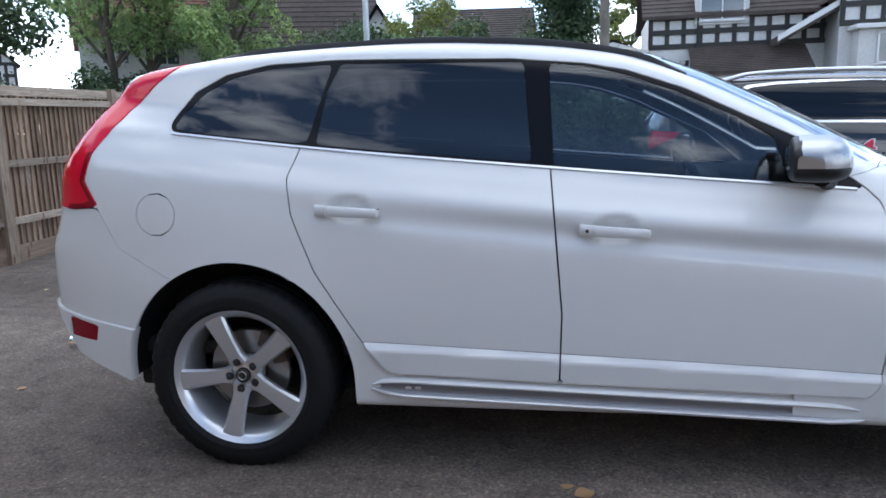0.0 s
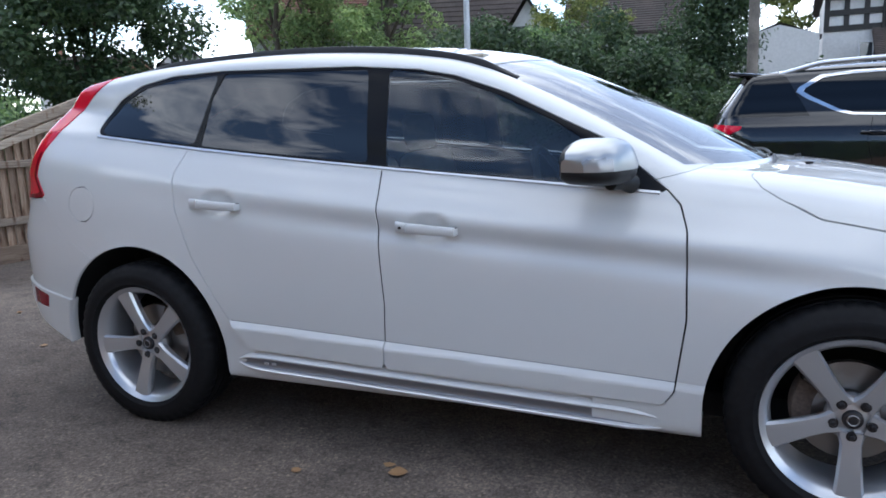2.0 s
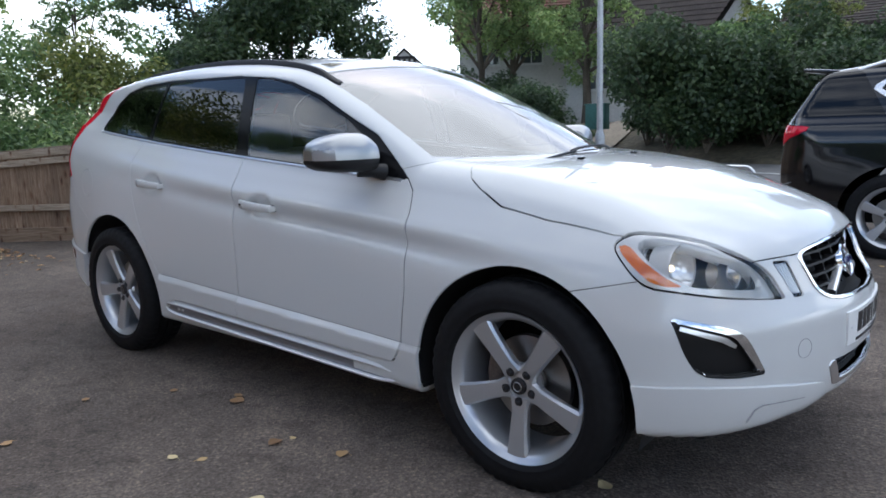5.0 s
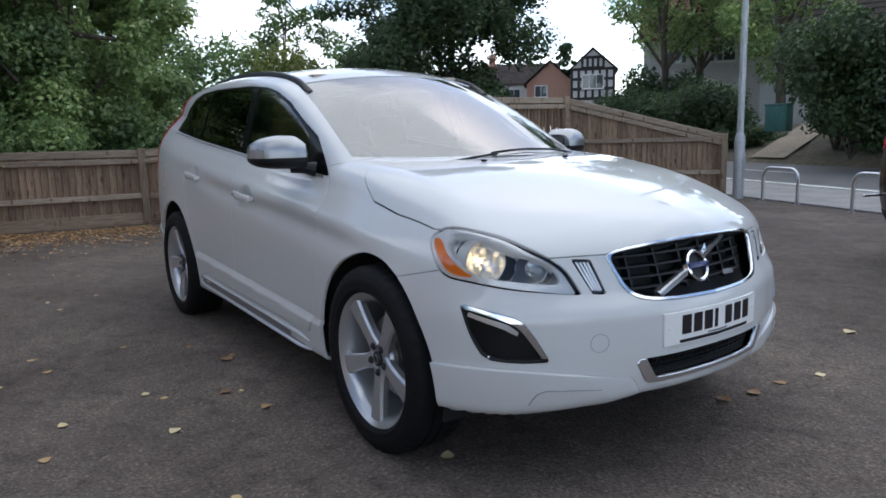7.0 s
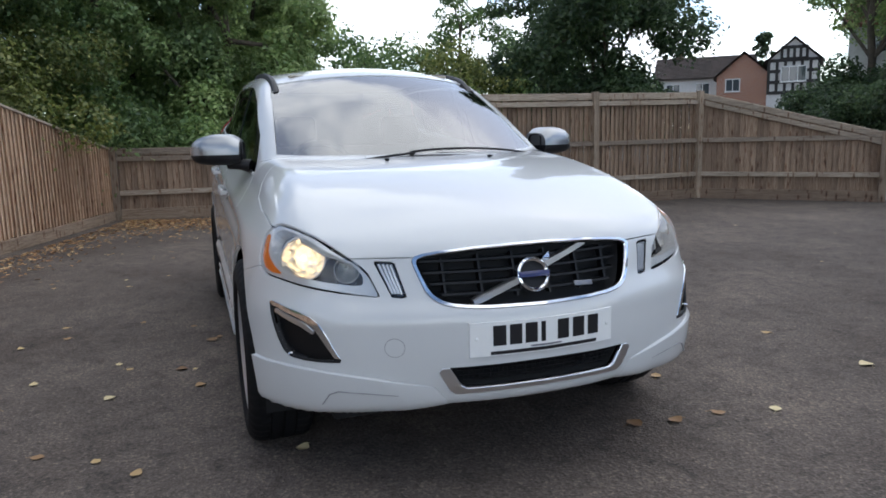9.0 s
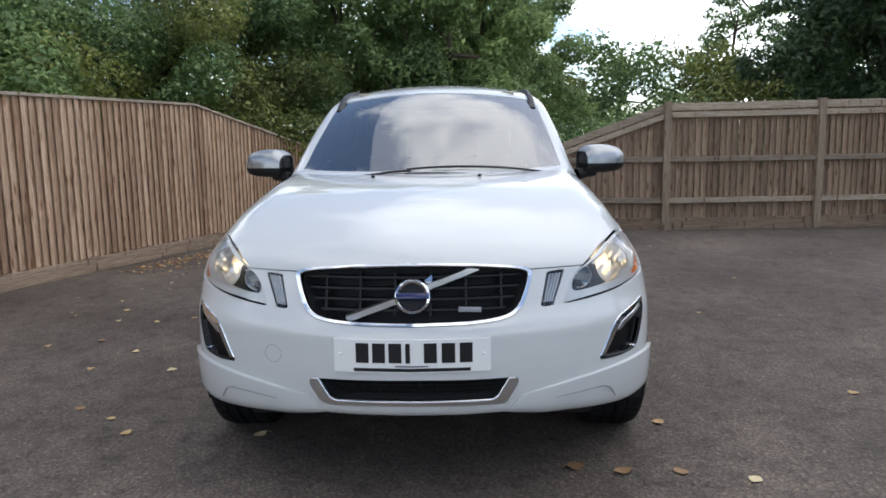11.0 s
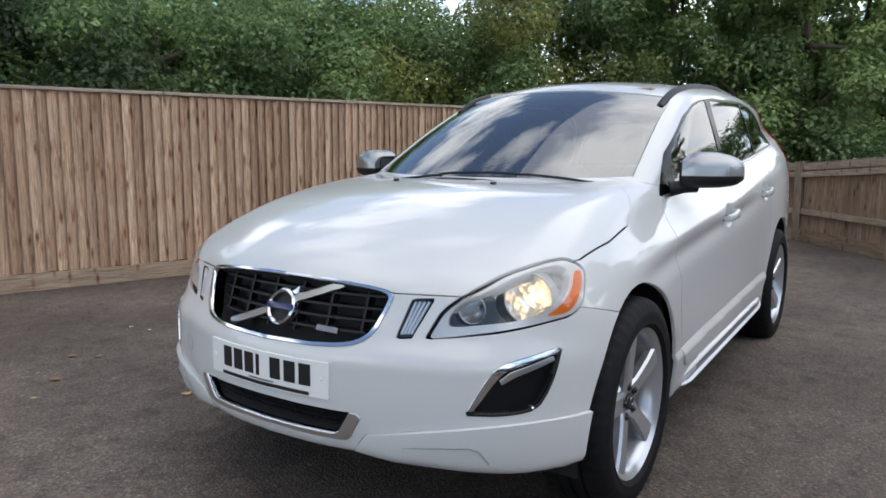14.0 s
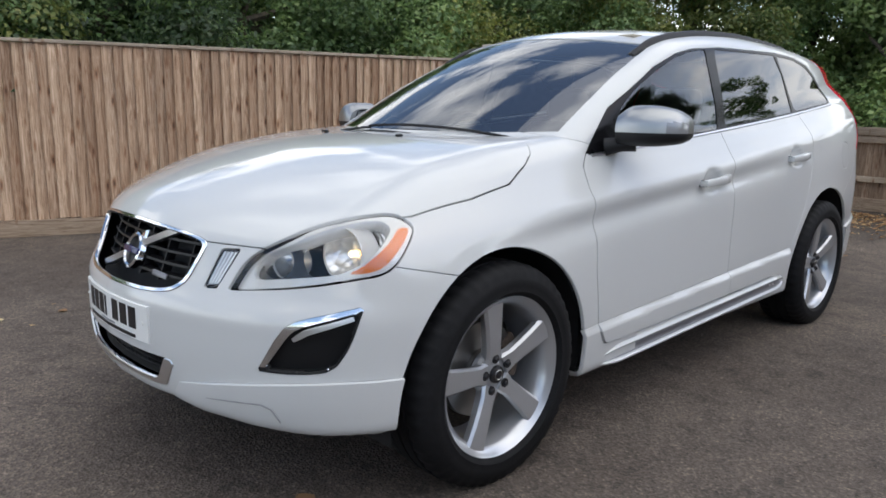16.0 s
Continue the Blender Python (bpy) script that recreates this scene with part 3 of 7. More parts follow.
# an inner skin keeps the gaps dark
inner = FULL
for rule in (arch, dlo_rule, screen_rule, corner_rule(HEADLIGHT), corner_rule(FOG), front_rule(GRILLE), front_rule(INTAKE)):
    inner = split(inner, lambda p, r=rule: r(p) - .006)[1]
inner = split(inner, lambda p: tail_rule(p) - .02)[1]
piece("inner_skin", panel_mesh("inner_skin", inner, body, DARK, lift=-.020, rim=0, sides="rl"), car)

SIDES = (("r", -1), ("l", 1))


def mould_lift(p):
    """A bevelled shoulder below the moulding's upper edge."""
    return .001 + .019 * np.clip(-mould_rule(p) / .024, 0, 1)


def shouldered(skin):
    """A skin with an edge along the foot of the shoulder."""
    (places, low), _ = split(skin, lambda p: mould_rule(p) + .024)
    (_, high) = split(skin, lambda p: mould_rule(p) + .024)[1]
    return places, low + high


door_mould, door_f_up = cut(door_f, mould_rule, .0006)
rear_mould, door_r_up = cut(door_r, mould_rule, .0006)
fender_mould, fender_up = cut(fender, lambda p: np.maximum(mould_rule(p), p[:, 0] - 1.3), .0006)
pane_rules = (("front", fit_inside(PANE_FRONT, -.016)), ("rear", fit_inside(PANE_REAR, -.014)), ("quarter", fit_inside(PANE_QUARTER, -.014)))
panes, frame_left = {}, frame_skin
for key, rule in pane_rules:
    panes[key], frame_left = cut(frame_left, rule, .0006)
for side, sign in SIDES:
    piece("fender", panel_mesh("fender", fender_up, body, PAINT, sides=side), car)
    piece("fender_foot", panel_mesh("fender_foot", shouldered(fender_mould), body, PAINT, lift=lambda p: .6 * mould_lift(p), rim=.018, sides=side), car)
    piece("window_frame", panel_mesh("window_frame", frame_left, body, BLACK_GLOSS, lift=-.002, rim=.02, sides=side, smooth_h=.05), car, "gloss black window surround")
    piece("quarter_glass", panel_mesh("quarter_glass", panes["quarter"], body, PANE_DARK, lift=-.004, rim=0, sides=side, smooth_h=.07), car, "dark privacy glass")
    piece("fuel_flap" if sign < 0 else "blank_flap", panel_mesh("fuel_flap", flap_skin, body, PAINT, sides=side), car)
    for skin, mould, pane, glass, handle_x in ((door_f_up, door_mould, "front", PANE_CLEAR, 0.0), (door_r_up, rear_mould, "rear", PANE_DARK, -.94)):
        name = f"{pane}_door"
        door = piece(name, panel_mesh(name, skin, body, PAINT, rim=.004, sides=side, smooth_h=.009), car)
        piece("door_moulding", panel_mesh("door_moulding", shouldered(mould), body, PAINT, lift=mould_lift, rim=.024, sides=side), door)
        piece("door_glass", panel_mesh("door_glass", panes[pane], body, glass, lift=-.005, rim=0, sides=side, smooth_h=.07), door, "tinted door glass" if pane == "front" else "dark privacy glass")
        # grip: a bowed bar on two feet
        z = .912 if pane == "front" else .988
        ys = -half_width(np.array([handle_x + .13]), np.array([z]))[0]
        bm = bmesh.new()
        slope = -.06
        rows_ = [(-.120, .010, .015), (-.116, .022, .0195), (-.074, .032, .0195), (-.0735, .027, .0185), (-.072, .027, .0185), (-.0715, .032, .0195), (0, .037, .0185), (.06, .034, .017), (.112, .024, .0155), (.118, .010, .012)]
        rings = []
        for dx, outw, high in rows_:
            ring = []
            for k in range(10):
                a = 2 * math.pi * k / 10
                ring.append(bm.verts.new((handle_x + dx, sign * (-ys + outw * .85 + .011 * abs(math.cos(a)) ** .5 * (1 if math.cos(a) > 0 else -1)), z + slope * dx + high * abs(math.sin(a)) ** .6 * (1 if math.sin(a) > 0 else -1))))
            rings.append(ring)
        for a, b in zip(rings, rings[1:]):
            for k in range(10):
                bm.faces.new((a[k], a[(k + 1) % 10], b[(k + 1) % 10], b[k]))
        bm.faces.new(rings[0]), bm.faces.new(rings[-1][::-1])
        bmesh.ops.recalc_face_normals(bm, faces=bm.faces)
        grip = part("door_handle", bm, PAINT, door)
        for dx in (-.107, .107):
            part("handle_foot", box((.020, .034, .030), Matrix.Translation((handle_x + dx, sign * (-ys + .004), z + slope * dx)), .004), BLACK_PLASTIC if dx > 0 else PAINT, grip)
        if pane == "front" and sign < 0:
            part("lock", lathe([(0, 0), (.006, 0), (.006, .004)], 12, m=Matrix.Translation((handle_x - .095, ys - .0385, z + .006))), INK, grip)
    # chrome strip below the windows
    xs = np.linspace(-1.645, .80, 60)
    bm = bmesh.new()
    add_tube(bm, [(x, sign * (half_width(np.array([x]), np.array([BELT(x)]))[0] + .001), BELT(x) - .002) for x in xs], .0066, 6)
    part("belt_strip", bm, SATIN, car, "bright chrome strip along the window sill")
    # side lamps and reflectors
    tail = piece("tail_lamp", panel_mesh("tail_lamp", tail_skin, body, RED, lift=.003, rim=.03, sides=side), car, "tall red tail lamp on the rear pillar")
    edge_of_lamp, _ = split(tail_skin, lambda p: np.maximum(-.020 - outline_distance(TAILLAMP, p[:, 0], p[:, 2]), np.maximum(p[:, 2] - 1.215, -2.09 - p[:, 0])))
    piece("lamp_border", panel_mesh("lamp_border", edge_of_lamp, body, RED_DEEP, lift=.0045, rim=.002, sides=side), tail, "dark red lens border")
    piece("reflector", panel_mesh("reflector", reflector_skin, body, RED_DEEP, lift=.011, sides=side), car, "dark red bumper reflector")

# ---- wheels ----
NUT = principled("dark_wheel_nut", (0.06, 0.06, 0.065), 0.35, 0.8)


def wheel(name, x, sign, steps_turn, owner=None, out=WHEEL_OUT, hub_z=HUB, alloy=ALLOY):
    """Tyre, rim, five spokes, cap, nuts, disc and caliper; y points outwards."""
    owner = owner or car
    m = Matrix.Translation((x, sign * (out - .115), hub_z)) @ (Matrix.Identity(4) if sign > 0 else Matrix.Rotation(math.pi, 4, "Z"))
    w = piece(name, None, owner, "silver five-spoke alloy wheel with a black tyre", m)
    profile = [(.262, -.105), (.275, -.118), (.305, -.124), (.333, -.118), (.350, -.105), (.356, -.085), (.356, -.050), (.3485, -.049), (.3485, -.043), (.3572, -.042), (.3572, -.006),
               (.3497, -.005), (.3497, .005), (.3572, .006), (.3572, .042), (.3485, .043), (.3485, .049), (.356, .050), (.355, .082), (.348, .103), (.333, .117), (.318, .122), (.316, .1235), (.300, .1242), (.285, .1215), (.282, .1225), (.274, .117), (.268, .108), (.262, .104)]
    n = 144
    bm = bmesh.new()
    rings = []
    for k in range(n):
        a = 2 * math.pi * k / n
        ring = []
        for i, (r, o) in enumerate(profile):
            groove = .006 if (k % 3 == 0 and (4 <= i <= 6 or 17 <= i <= 20)) else 0
            shift = a + (.02 if i > 14 else 0)
            r_ = r if r < .29 else r + .014 * (r - .29) / .067
            ring.append(bm.verts.new(((r_ - groove) * math.cos(shift), o, (r_ - groove) * math.sin(shift))))
        rings.append(ring)
    for k in range(n):
        a, b = rings[k], rings[(k + 1) % n]
        for i in range(len(profile) - 1):
            bm.faces.new((a[i], b[i], b[i + 1], a[i + 1]))
    bmesh.ops.recalc_face_normals(bm, faces=bm.faces)
    part("tyre", bm, RUBBER, w, "black low-profile rubber tyre with tread grooves")
    rim = part("rim", lathe([(.258, -.10), (.262, -.105), (.262, -.098), (.232, -.085), (.226, .02), (.232, .075), (.246, .095), (.258, .103), (.2645, .109), (.2665, .105), (.262, .098)], 96), ALLOY, w)
    for k in range(5):
        a = steps_turn + 2 * math.pi * k / 5
        bm = bmesh.new()
        stations = [(.045, .040, .072, .030), (.085, .031, .078, .028), (.13, .033, .084, .026), (.18, .037, .090, .026), (.228, .042, .094, .026), (.247, .046, .095, .022)]
        rings = []
        for r, half, face, deep in stations:
            ring = [(r, face - .010, -half), (r, face, -half * .80), (r, face + .001, 0), (r, face, half * .80), (r, face - .010, half), (r, face - deep - .012, half * .8), (r, face - deep - .012, -half * .8)]
            rings.append([bm.verts.new(Matrix.Rotation(-a, 4, "Y") @ Vector(v)) for v in ring])
        for p, q in zip(rings, rings[1:]):
            for i in range(7):
                bm.faces.new((p[i], p[(i + 1) % 7], q[(i + 1) % 7], q[i]))
        bm.faces.new(rings[0]), bm.faces.new(rings[-1][::-1])
        bmesh.ops.recalc_face_normals(bm, faces=bm.faces)
        part("spoke", bm, ALLOY, w)
        b = a
        # each nut's wide dark flange stands in for the shaded pocket round it
        part("wheel_nut", lathe([(0, .0845), (.0065, .0845), (.009, .081), (.009, .0765), (.0155, .0765), (.0165, .070)], 12, m=Matrix.Translation((.056 * math.cos(b), 0, .056 * math.sin(b)))), NUT, w)
    part("hub", lathe([(.0, .066), (.030, .068), (.038, .066), (.052, .060), (.072, .058), (.078, .045), (.070, .02), (.03, .0)], 40), ALLOY, w)
    cap = part("hub_cap", lathe([(0, .0815), (.022, .0815), (.0275, .079), (.030, .074), (.030, .060)], 28), NUT, w, "dark round hub cap")
    ringm = lathe([(.0135, .0822), (.016, .0842), (.0185, .0822)], 24)
    part("cap_ring", ringm, STEEL, cap)
    part("brake_disc", lathe([(.07, .0), (.16, .0), (.162, -.004), (.162, -.022), (.16, -.026), (.07, -.026), (.066, .012), (.03, .014), (0, .014)], 48), STEEL, w)
    bm = bmesh.new()
    rings = []
    for k in range(13):
        a = radians((146 if x > 0 else 14) + 4.6 * k)
        a = a if sign > 0 else math.pi - a
        fat = 1 if 0 < k < 12 else .8
        rings.append([bm.verts.new((r * math.cos(a), y, r * math.sin(a))) for r, y in ((.108, .016 * fat), (.165, .019 * fat), (.172, .010), (.172, -.040), (.165, -.046), (.108, -.043))])
    for p, q in zip(rings, rings[1:]):
        for i in range(6):
            bm.faces.new((p[i], p[(i + 1) % 6], q[(i + 1) % 6], q[i]))
    bm.faces.new(rings[0]), bm.faces.new(rings[-1][::-1])
    bmesh.ops.recalc_face_normals(bm, faces=bm.faces)
    part("brake_caliper", bm, IRON, w)
    return w


wheel("front_wheel", AXLE, -1, radians(-90))
wheel("front_wheel", AXLE, 1, radians(80))
wheel("rear_wheel", -AXLE, -1, radians(67))
wheel("rear_wheel", -AXLE, 1, radians(80))

# dark liners close the arches over the wheels
for x, z, r in ((1.386, .346, .447), (-1.393, .348, .471)):
    for sign in (-1, 1):
        bm = bmesh.new()
        rings = []
        for k in range(25):
            a = radians(-14 + (208 if x > 0 else 197) * k / 24)
            rings.append([bm.verts.new((x + r * math.cos(a), sign * yy, z + r * math.sin(a))) for yy in (.862, .55)])
        for a, b in zip(rings, rings[1:]):
            bm.faces.new((a[0], b[0], b[1], a[1]))
        bm.faces.new([q[1] for q in rings])
        part("wheel_arch_liner", bm, DARK, car)
part("underbody", box((3.9, 1.30, .10), Matrix.Translation((0, 0, .27)), .02), DARK, car)
part("sump", box((1.0, 1.0, .12), Matrix.Translation((1.5, 0, .30)), .02), DARK, car)

SILL = principled("silver_sill", (0.66, 0.67, 0.69), 0.34, 0.7)
SATIN_DARK = principled("satin_grey", (0.22, 0.22, 0.235), 0.42, 0.6)
# side skirts: a white ridge, a satin grey hollow and a bright lower lip
def skirt_strip(sign, sect):
    bm = bmesh.new()
    rings = []
    for k in range(40):
        u = k / 39
        x = -.875 + 1.73 * u
        zc = .335 - .032 * (x + .86)
        fade = min(1, (14 * u) ** .5, (14 * (1 - u)) ** .5)
        rings.append([bm.verts.new((x, sign * (.86 + (yy - .86) * (.55 + .45 * fade)), zc - .004 + (dz + .004) * (.30 + .70 * fade))) for yy, dz in sect])
    for a, b in zip(rings, rings[1:]):
        for i in range(len(sect) - 1):
            bm.faces.new((a[i], a[i + 1], b[i + 1], b[i]))
    bmesh.ops.recalc_face_normals(bm, faces=bm.faces)
    return bm


for sign in (-1, 1):
    sill = part("sill_trim", skirt_strip(sign, [(.858, .058), (.886, .048), (.902, .038), (.907, .031), (.904, .025), (.896, .022)]), PAINT, car, "white side skirt with a satin silver lip")
    part("sill_hollow", skirt_strip(sign, [(.897, .0235), (.890, .014), (.888, .002), (.891, -.010), (.897, -.0165)]), SATIN_DARK, sill, "satin grey hollow of the skirt")
    part("sill_lip", skirt_strip(sign, [(.8965, -.0155), (.903, -.018), (.908, -.022), (.908, -.028), (.899, -.034), (.88, -.037), (.85, -.037)]), SILL, sill, "bright silver lower lip")
    bars = bmesh.new()
    for k in range(2):
        add_box(bars, (.022, .003, .011), Matrix.Translation((-.735 + .036 * k, sign * .8895, .334)), .001, 1)
    part("sill_mark", bars, SILL, sill)


# ---- lamps, grille and small parts of the white car ----
LAMP_GREY = principled("lamp_housing_silver", (0.76, 0.75, 0.73), 0.26, 0.30)
LAMP_DARK = principled("lamp_housing_dark", (0.022, 0.022, 0.024), 0.25, 0.0)
CLEAR_BOWL = principled("clear_chrome_bowl", (0.72, 0.73, 0.74), 0.18, 1.0)
HONEY = principled("grille_black", (0.006, 0.006, 0.007), 0.42, Specular_IOR_Level=0.3)
SILVER_CAP = principled("brushed_mirror_silver", (0.37, 0.38, 0.39), 0.34, 0.9)
BOWL = principled("chrome_reflector", (0.88, 0.88, 0.87), 0.33, 0.95)
INDICATOR = principled("clear_indicator", (0.34, 0.34, 0.35), 0.18, 0.3, Coat_Weight=0.6)
dimple = node(BOWL, "ShaderNodeTexVoronoi", [("Vector", place(BOWL), 0)], Scale=38.0)
bumped(BOWL, dimple, 0, 0.5, 0.010)
LIGHT_BAR = principled("side_light_prism", (0.74, 0.74, 0.76), 0.24, 0.5)
FLUTED = principled("fluted_reflector", (0.50, 0.50, 0.51), 0.15, 0.95)
flute = node(FLUTED, "ShaderNodeTexWave", [("Vector", place(FLUTED), 0)], Scale=26.0, Distortion=5.0, Detail=1.0)
bumped(FLUTED, flute, 0, 0.45, 0.010)
TO_FRONT = Matrix.Rotation(radians(-90), 4, "Z")
# the opening in the lamp's silver bezel, the indicator beside it and the dark part of the floor, as (measure round the corner, height)
LAMP_WELL = [(.078, .732), (.090, .762), (.146, .800), (.282, .839), (.403, .870), (.512, .886), (.600, .888), (.642, .866), (.617, .829), (.577, .798), (.539, .778), (.464, .753), (.404, .746), (.28, .737), (.10, .725)]
LAMP_AMBER = [(.482, .7525), (.531, .767), (.584, .795), (.637, .831), (.664, .868), (.708, .866), (.697, .836), (.660, .796), (.613, .763), (.546, .7515)]
LAMPS = (((1.975, .585, .757), .042, 0), ((1.900, .716, .790), .074, 1))
FLOOR_DEEP = -.052


def lamp_frame(place_, sign, r):
    """A frame behind the lens, set back along its axis until its rim clears the lens."""
    turn = Matrix.Rotation(radians(sign * 10), 4, "Z") @ Matrix.Rotation(radians(-5), 4, "Y") @ TO_FRONT
    way = turn.to_3x3() @ Vector((0, 1, 0))
    p = Vector((place_[0], sign * place_[1], place_[2])) + way * .02
    rim_ = [turn.to_3x3() @ Vector((1.06 * r * math.cos(a), .006, 1.06 * r * math.sin(a))) for a in np.linspace(0, 2 * math.pi, 12)]
    for _ in range(60):
        q = np.array([tuple(p + v) for v in rim_]).T
        if float(body(*q).max()) < -.010:
            break
        p = p - way * .002
    return Matrix.Translation(p) @ turn


def in_lamps(p):
    """Below nought where the floor of the right lamp meets a round lamp."""
    p, d = p + FLOOR_DEEP * skin_normals(body, p, .02), 9.0
    for place_, r, _ in LAMPS:
        back_ = np.array(lamp_frame(place_, -1, r).inverted())
        q = p @ back_[:3, :3].T + back_[:3, 3]
        d = np.minimum(d, np.hypot(q[:, 0], q[:, 2]) - r * 1.03)
    return d


def bezel_lift(p):
    """The bezel lies close behind the lens at the outer end and sinks towards the grille."""
    return -.006 - .024 * np.clip((.34 - round_front(p)) / .24, 0, 1)


well_skin, house_skin = split(lamp_skin, corner_rule(LAMP_WELL, 1))
amber_skin, house_skin = split(house_skin, corner_rule(LAMP_AMBER, 1))
floor_skin = split(well_skin, in_lamps)[1]
mask_skin, flute_skin = split(floor_skin, lambda p: round_front(p) - (.30 + .9 * (.80 - p[:, 2])))


def nose_x(y, z):
    return float(NOSE(z) - BOW(abs(y)))


def nose_at(s, z, sign, lift):
    """The place on the nose at a measure round its corner and a height."""
    low, high = 0.0, .9
    for _ in range(30):
        y = (low + high) / 2
        low, high = (y, high) if (2.13 - nose_x(y, z)) + (y - .515) < s else (low, y)
    return nose_x(y, z) + lift, sign * y, z


def side_light_line(u, v):
    (s0, z0), (s1, z1), (s2, z2), (s3, z3) = SIDELIGHT
    return (s0 + (s1 - s0) * u) * (1 - v) + (s3 + (s2 - s3) * u) * v, (z0 + (z1 - z0) * u) * (1 - v) + (z3 + (z2 - z3) * u) * v


for side, sign in SIDES:
    lamp = piece("headlamp", panel_mesh("headlamp", lamp_skin, body, LENS, lift=-.001, rim=0, sides=side), car, "clear lit headlamp with an amber corner")
    lamp.visible_shadow = False
    piece("lamp_housing", panel_mesh("lamp_housing", house_skin, body, LAMP_GREY, lift=bezel_lift, rim=.050, sides=side), lamp, "silver bezel round the lamps")
    piece("lamp_flutes", panel_mesh("lamp_flutes", flute_skin, body, FLUTED, lift=FLOOR_DEEP, rim=0, sides=side), lamp, "fluted chrome reflector beside the indicator")
    piece("lamp_mask", panel_mesh("lamp_mask", mask_skin, body, LAMP_DARK, lift=FLOOR_DEEP, rim=0, sides=side), lamp, "dark inner lamp mask")
    piece("turn_signal", panel_mesh("turn_signal", amber_skin, body, AMBER, lift=-.005, rim=.02, sides=side), lamp, "orange corner indicator")
    for centre, r, lit in LAMPS:
        m = lamp_frame(centre, sign, r)
        bowl = part("reflector_bowl", lathe([(.006, -.062), (r * .30, -.057), (r * .56, -.044), (r * .80, -.023), (r * .96, .0)], 40, m=m), BOWL if lit else CLEAR_BOWL, lamp, "bright dimpled reflector bowl" if lit else "small chrome reflector bowl")
        part("bowl_rim", lathe([(r * .955, -.002), (r * .97, .004), (r * 1.01, .005), (r * 1.04, .001), (r * 1.045, -.008), (r * 1.045, -.065)], 44, m=m), LAMP_GREY, bowl)
        part("bulb_shield", lathe([(0, -.028), (r * .10, -.029), (r * .135, -.034), (r * .135, -.050), (r * .09, -.058)], 16, m=m), BULB if lit else LAMP_GREY, bowl, "glowing warm white bulb" if lit else "")
        part("bowl_neck", lathe([(0, -.063), (.014, -.062)], 16, m=m), LAMP_DARK, bowl)
    # upright side light beside the grille
    drl = piece("side_light", panel_mesh("side_light", drl_skin, body, LENS, lift=-.001, rim=0, sides=side), car, "slim upright side light beside the grille")
    piece("light_tray", panel_mesh("light_tray", drl_skin, body, LAMP_DARK, lift=-.014, rim=-.013, sides=side), drl)
    for u in (.17, .37, .57, .78):
        bm = bmesh.new()
        add_tube(bm, [nose_at(*side_light_line(u, v), sign, -.008) for v in (.09, .3, .5, .7, .91)], .0052, 6)
        part("light_bar", bm, LIGHT_BAR, drl)
    # lower side opening with its bright edge
    mouth, edge = split(fog_skin, corner_rule(FOG_MOUTH, 1))
    dull, bright = split(edge, lambda p: np.minimum(p[:, 2] - .497, np.maximum(.415 + .655 * (p[:, 2] - .49) - round_front(p), p[:, 2] - .655)))
    fog = piece("bumper_vent", panel_mesh("bumper_vent", bright, body, CHROME, lift=.003, rim=.03, sides=side), bumper, "black bumper vent with a satin silver edge")
    piece("vent_edge", panel_mesh("vent_edge", dull, body, BLACK_PLASTIC, lift=.001, rim=.03, sides=side), fog)
    piece("vent_insert", panel_mesh("vent_insert", mouth, body, HONEY, lift=-.028, rim=-.02, sides=side), fog)
    blade, _ = split(fog_skin, corner_rule([(.528, .645), (.325, .606), (.278, .580), (.265, .565), (.300, .575), (.345, .592), (.518, .630)]))
    piece("vent_blade", panel_mesh("vent_blade", blade, body, SATIN, lift=-.004, rim=.012, sides=side), fog)

mouth, edge = split(grille_skin, front_rule(GRILLE_MOUTH, 1))
grille = piece("grille", panel_mesh("grille", edge, body, CHROME, lift=.004, rim=.016, sides="rl"), car, "black grille in a bright chrome frame")
piece("grille_back", panel_mesh("grille_back", mouth, body, DARK, lift=-.085, rim=-.08, sides="rl"), grille)
for z, half in ((.682, .315), (.716, .345), (.751, .362), (.787, .372)):
    bm = bmesh.new()
    ys = np.linspace(-half, half, 29)
    rings = [[bm.verts.new((nose_x(y, z) - .044 + dx, y, z + dz)) for dx, dz in ((0, .004), (.002, -.003), (-.028, -.010), (-.028, .004))] for y in ys]
    for a, b in zip(rings, rings[1:]):
        for i in range(4):
            bm.faces.new((a[i], a[(i + 1) % 4], b[(i + 1) % 4], b[i]))
    bmesh.ops.recalc_face_normals(bm, faces=bm.faces)
    part("grille_slat", bm, HONEY, grille, smooth=False)
for y in (-.30, -.18, -.06, .06, .18, .30):
    bm = bmesh.new()
    zs = np.linspace(.664 if abs(y) < .2 else .676, .818 if abs(y) < .2 else .810, 7)
    rings = [[bm.verts.new((nose_x(y, z) - .047 + dx, y + dy, z)) for dx, dy in ((0, -.004), (0, .004), (-.03, .004), (-.03, -.004))] for z in zs]
    for a, b in zip(rings, rings[1:]):
        for i in range(4):
            bm.faces.new((a[i], a[(i + 1) % 4], b[(i + 1) % 4], b[i]))
    bmesh.ops.recalc_face_normals(bm, faces=bm.faces)
    part("grille_upright", bm, HONEY, grille, smooth=False)
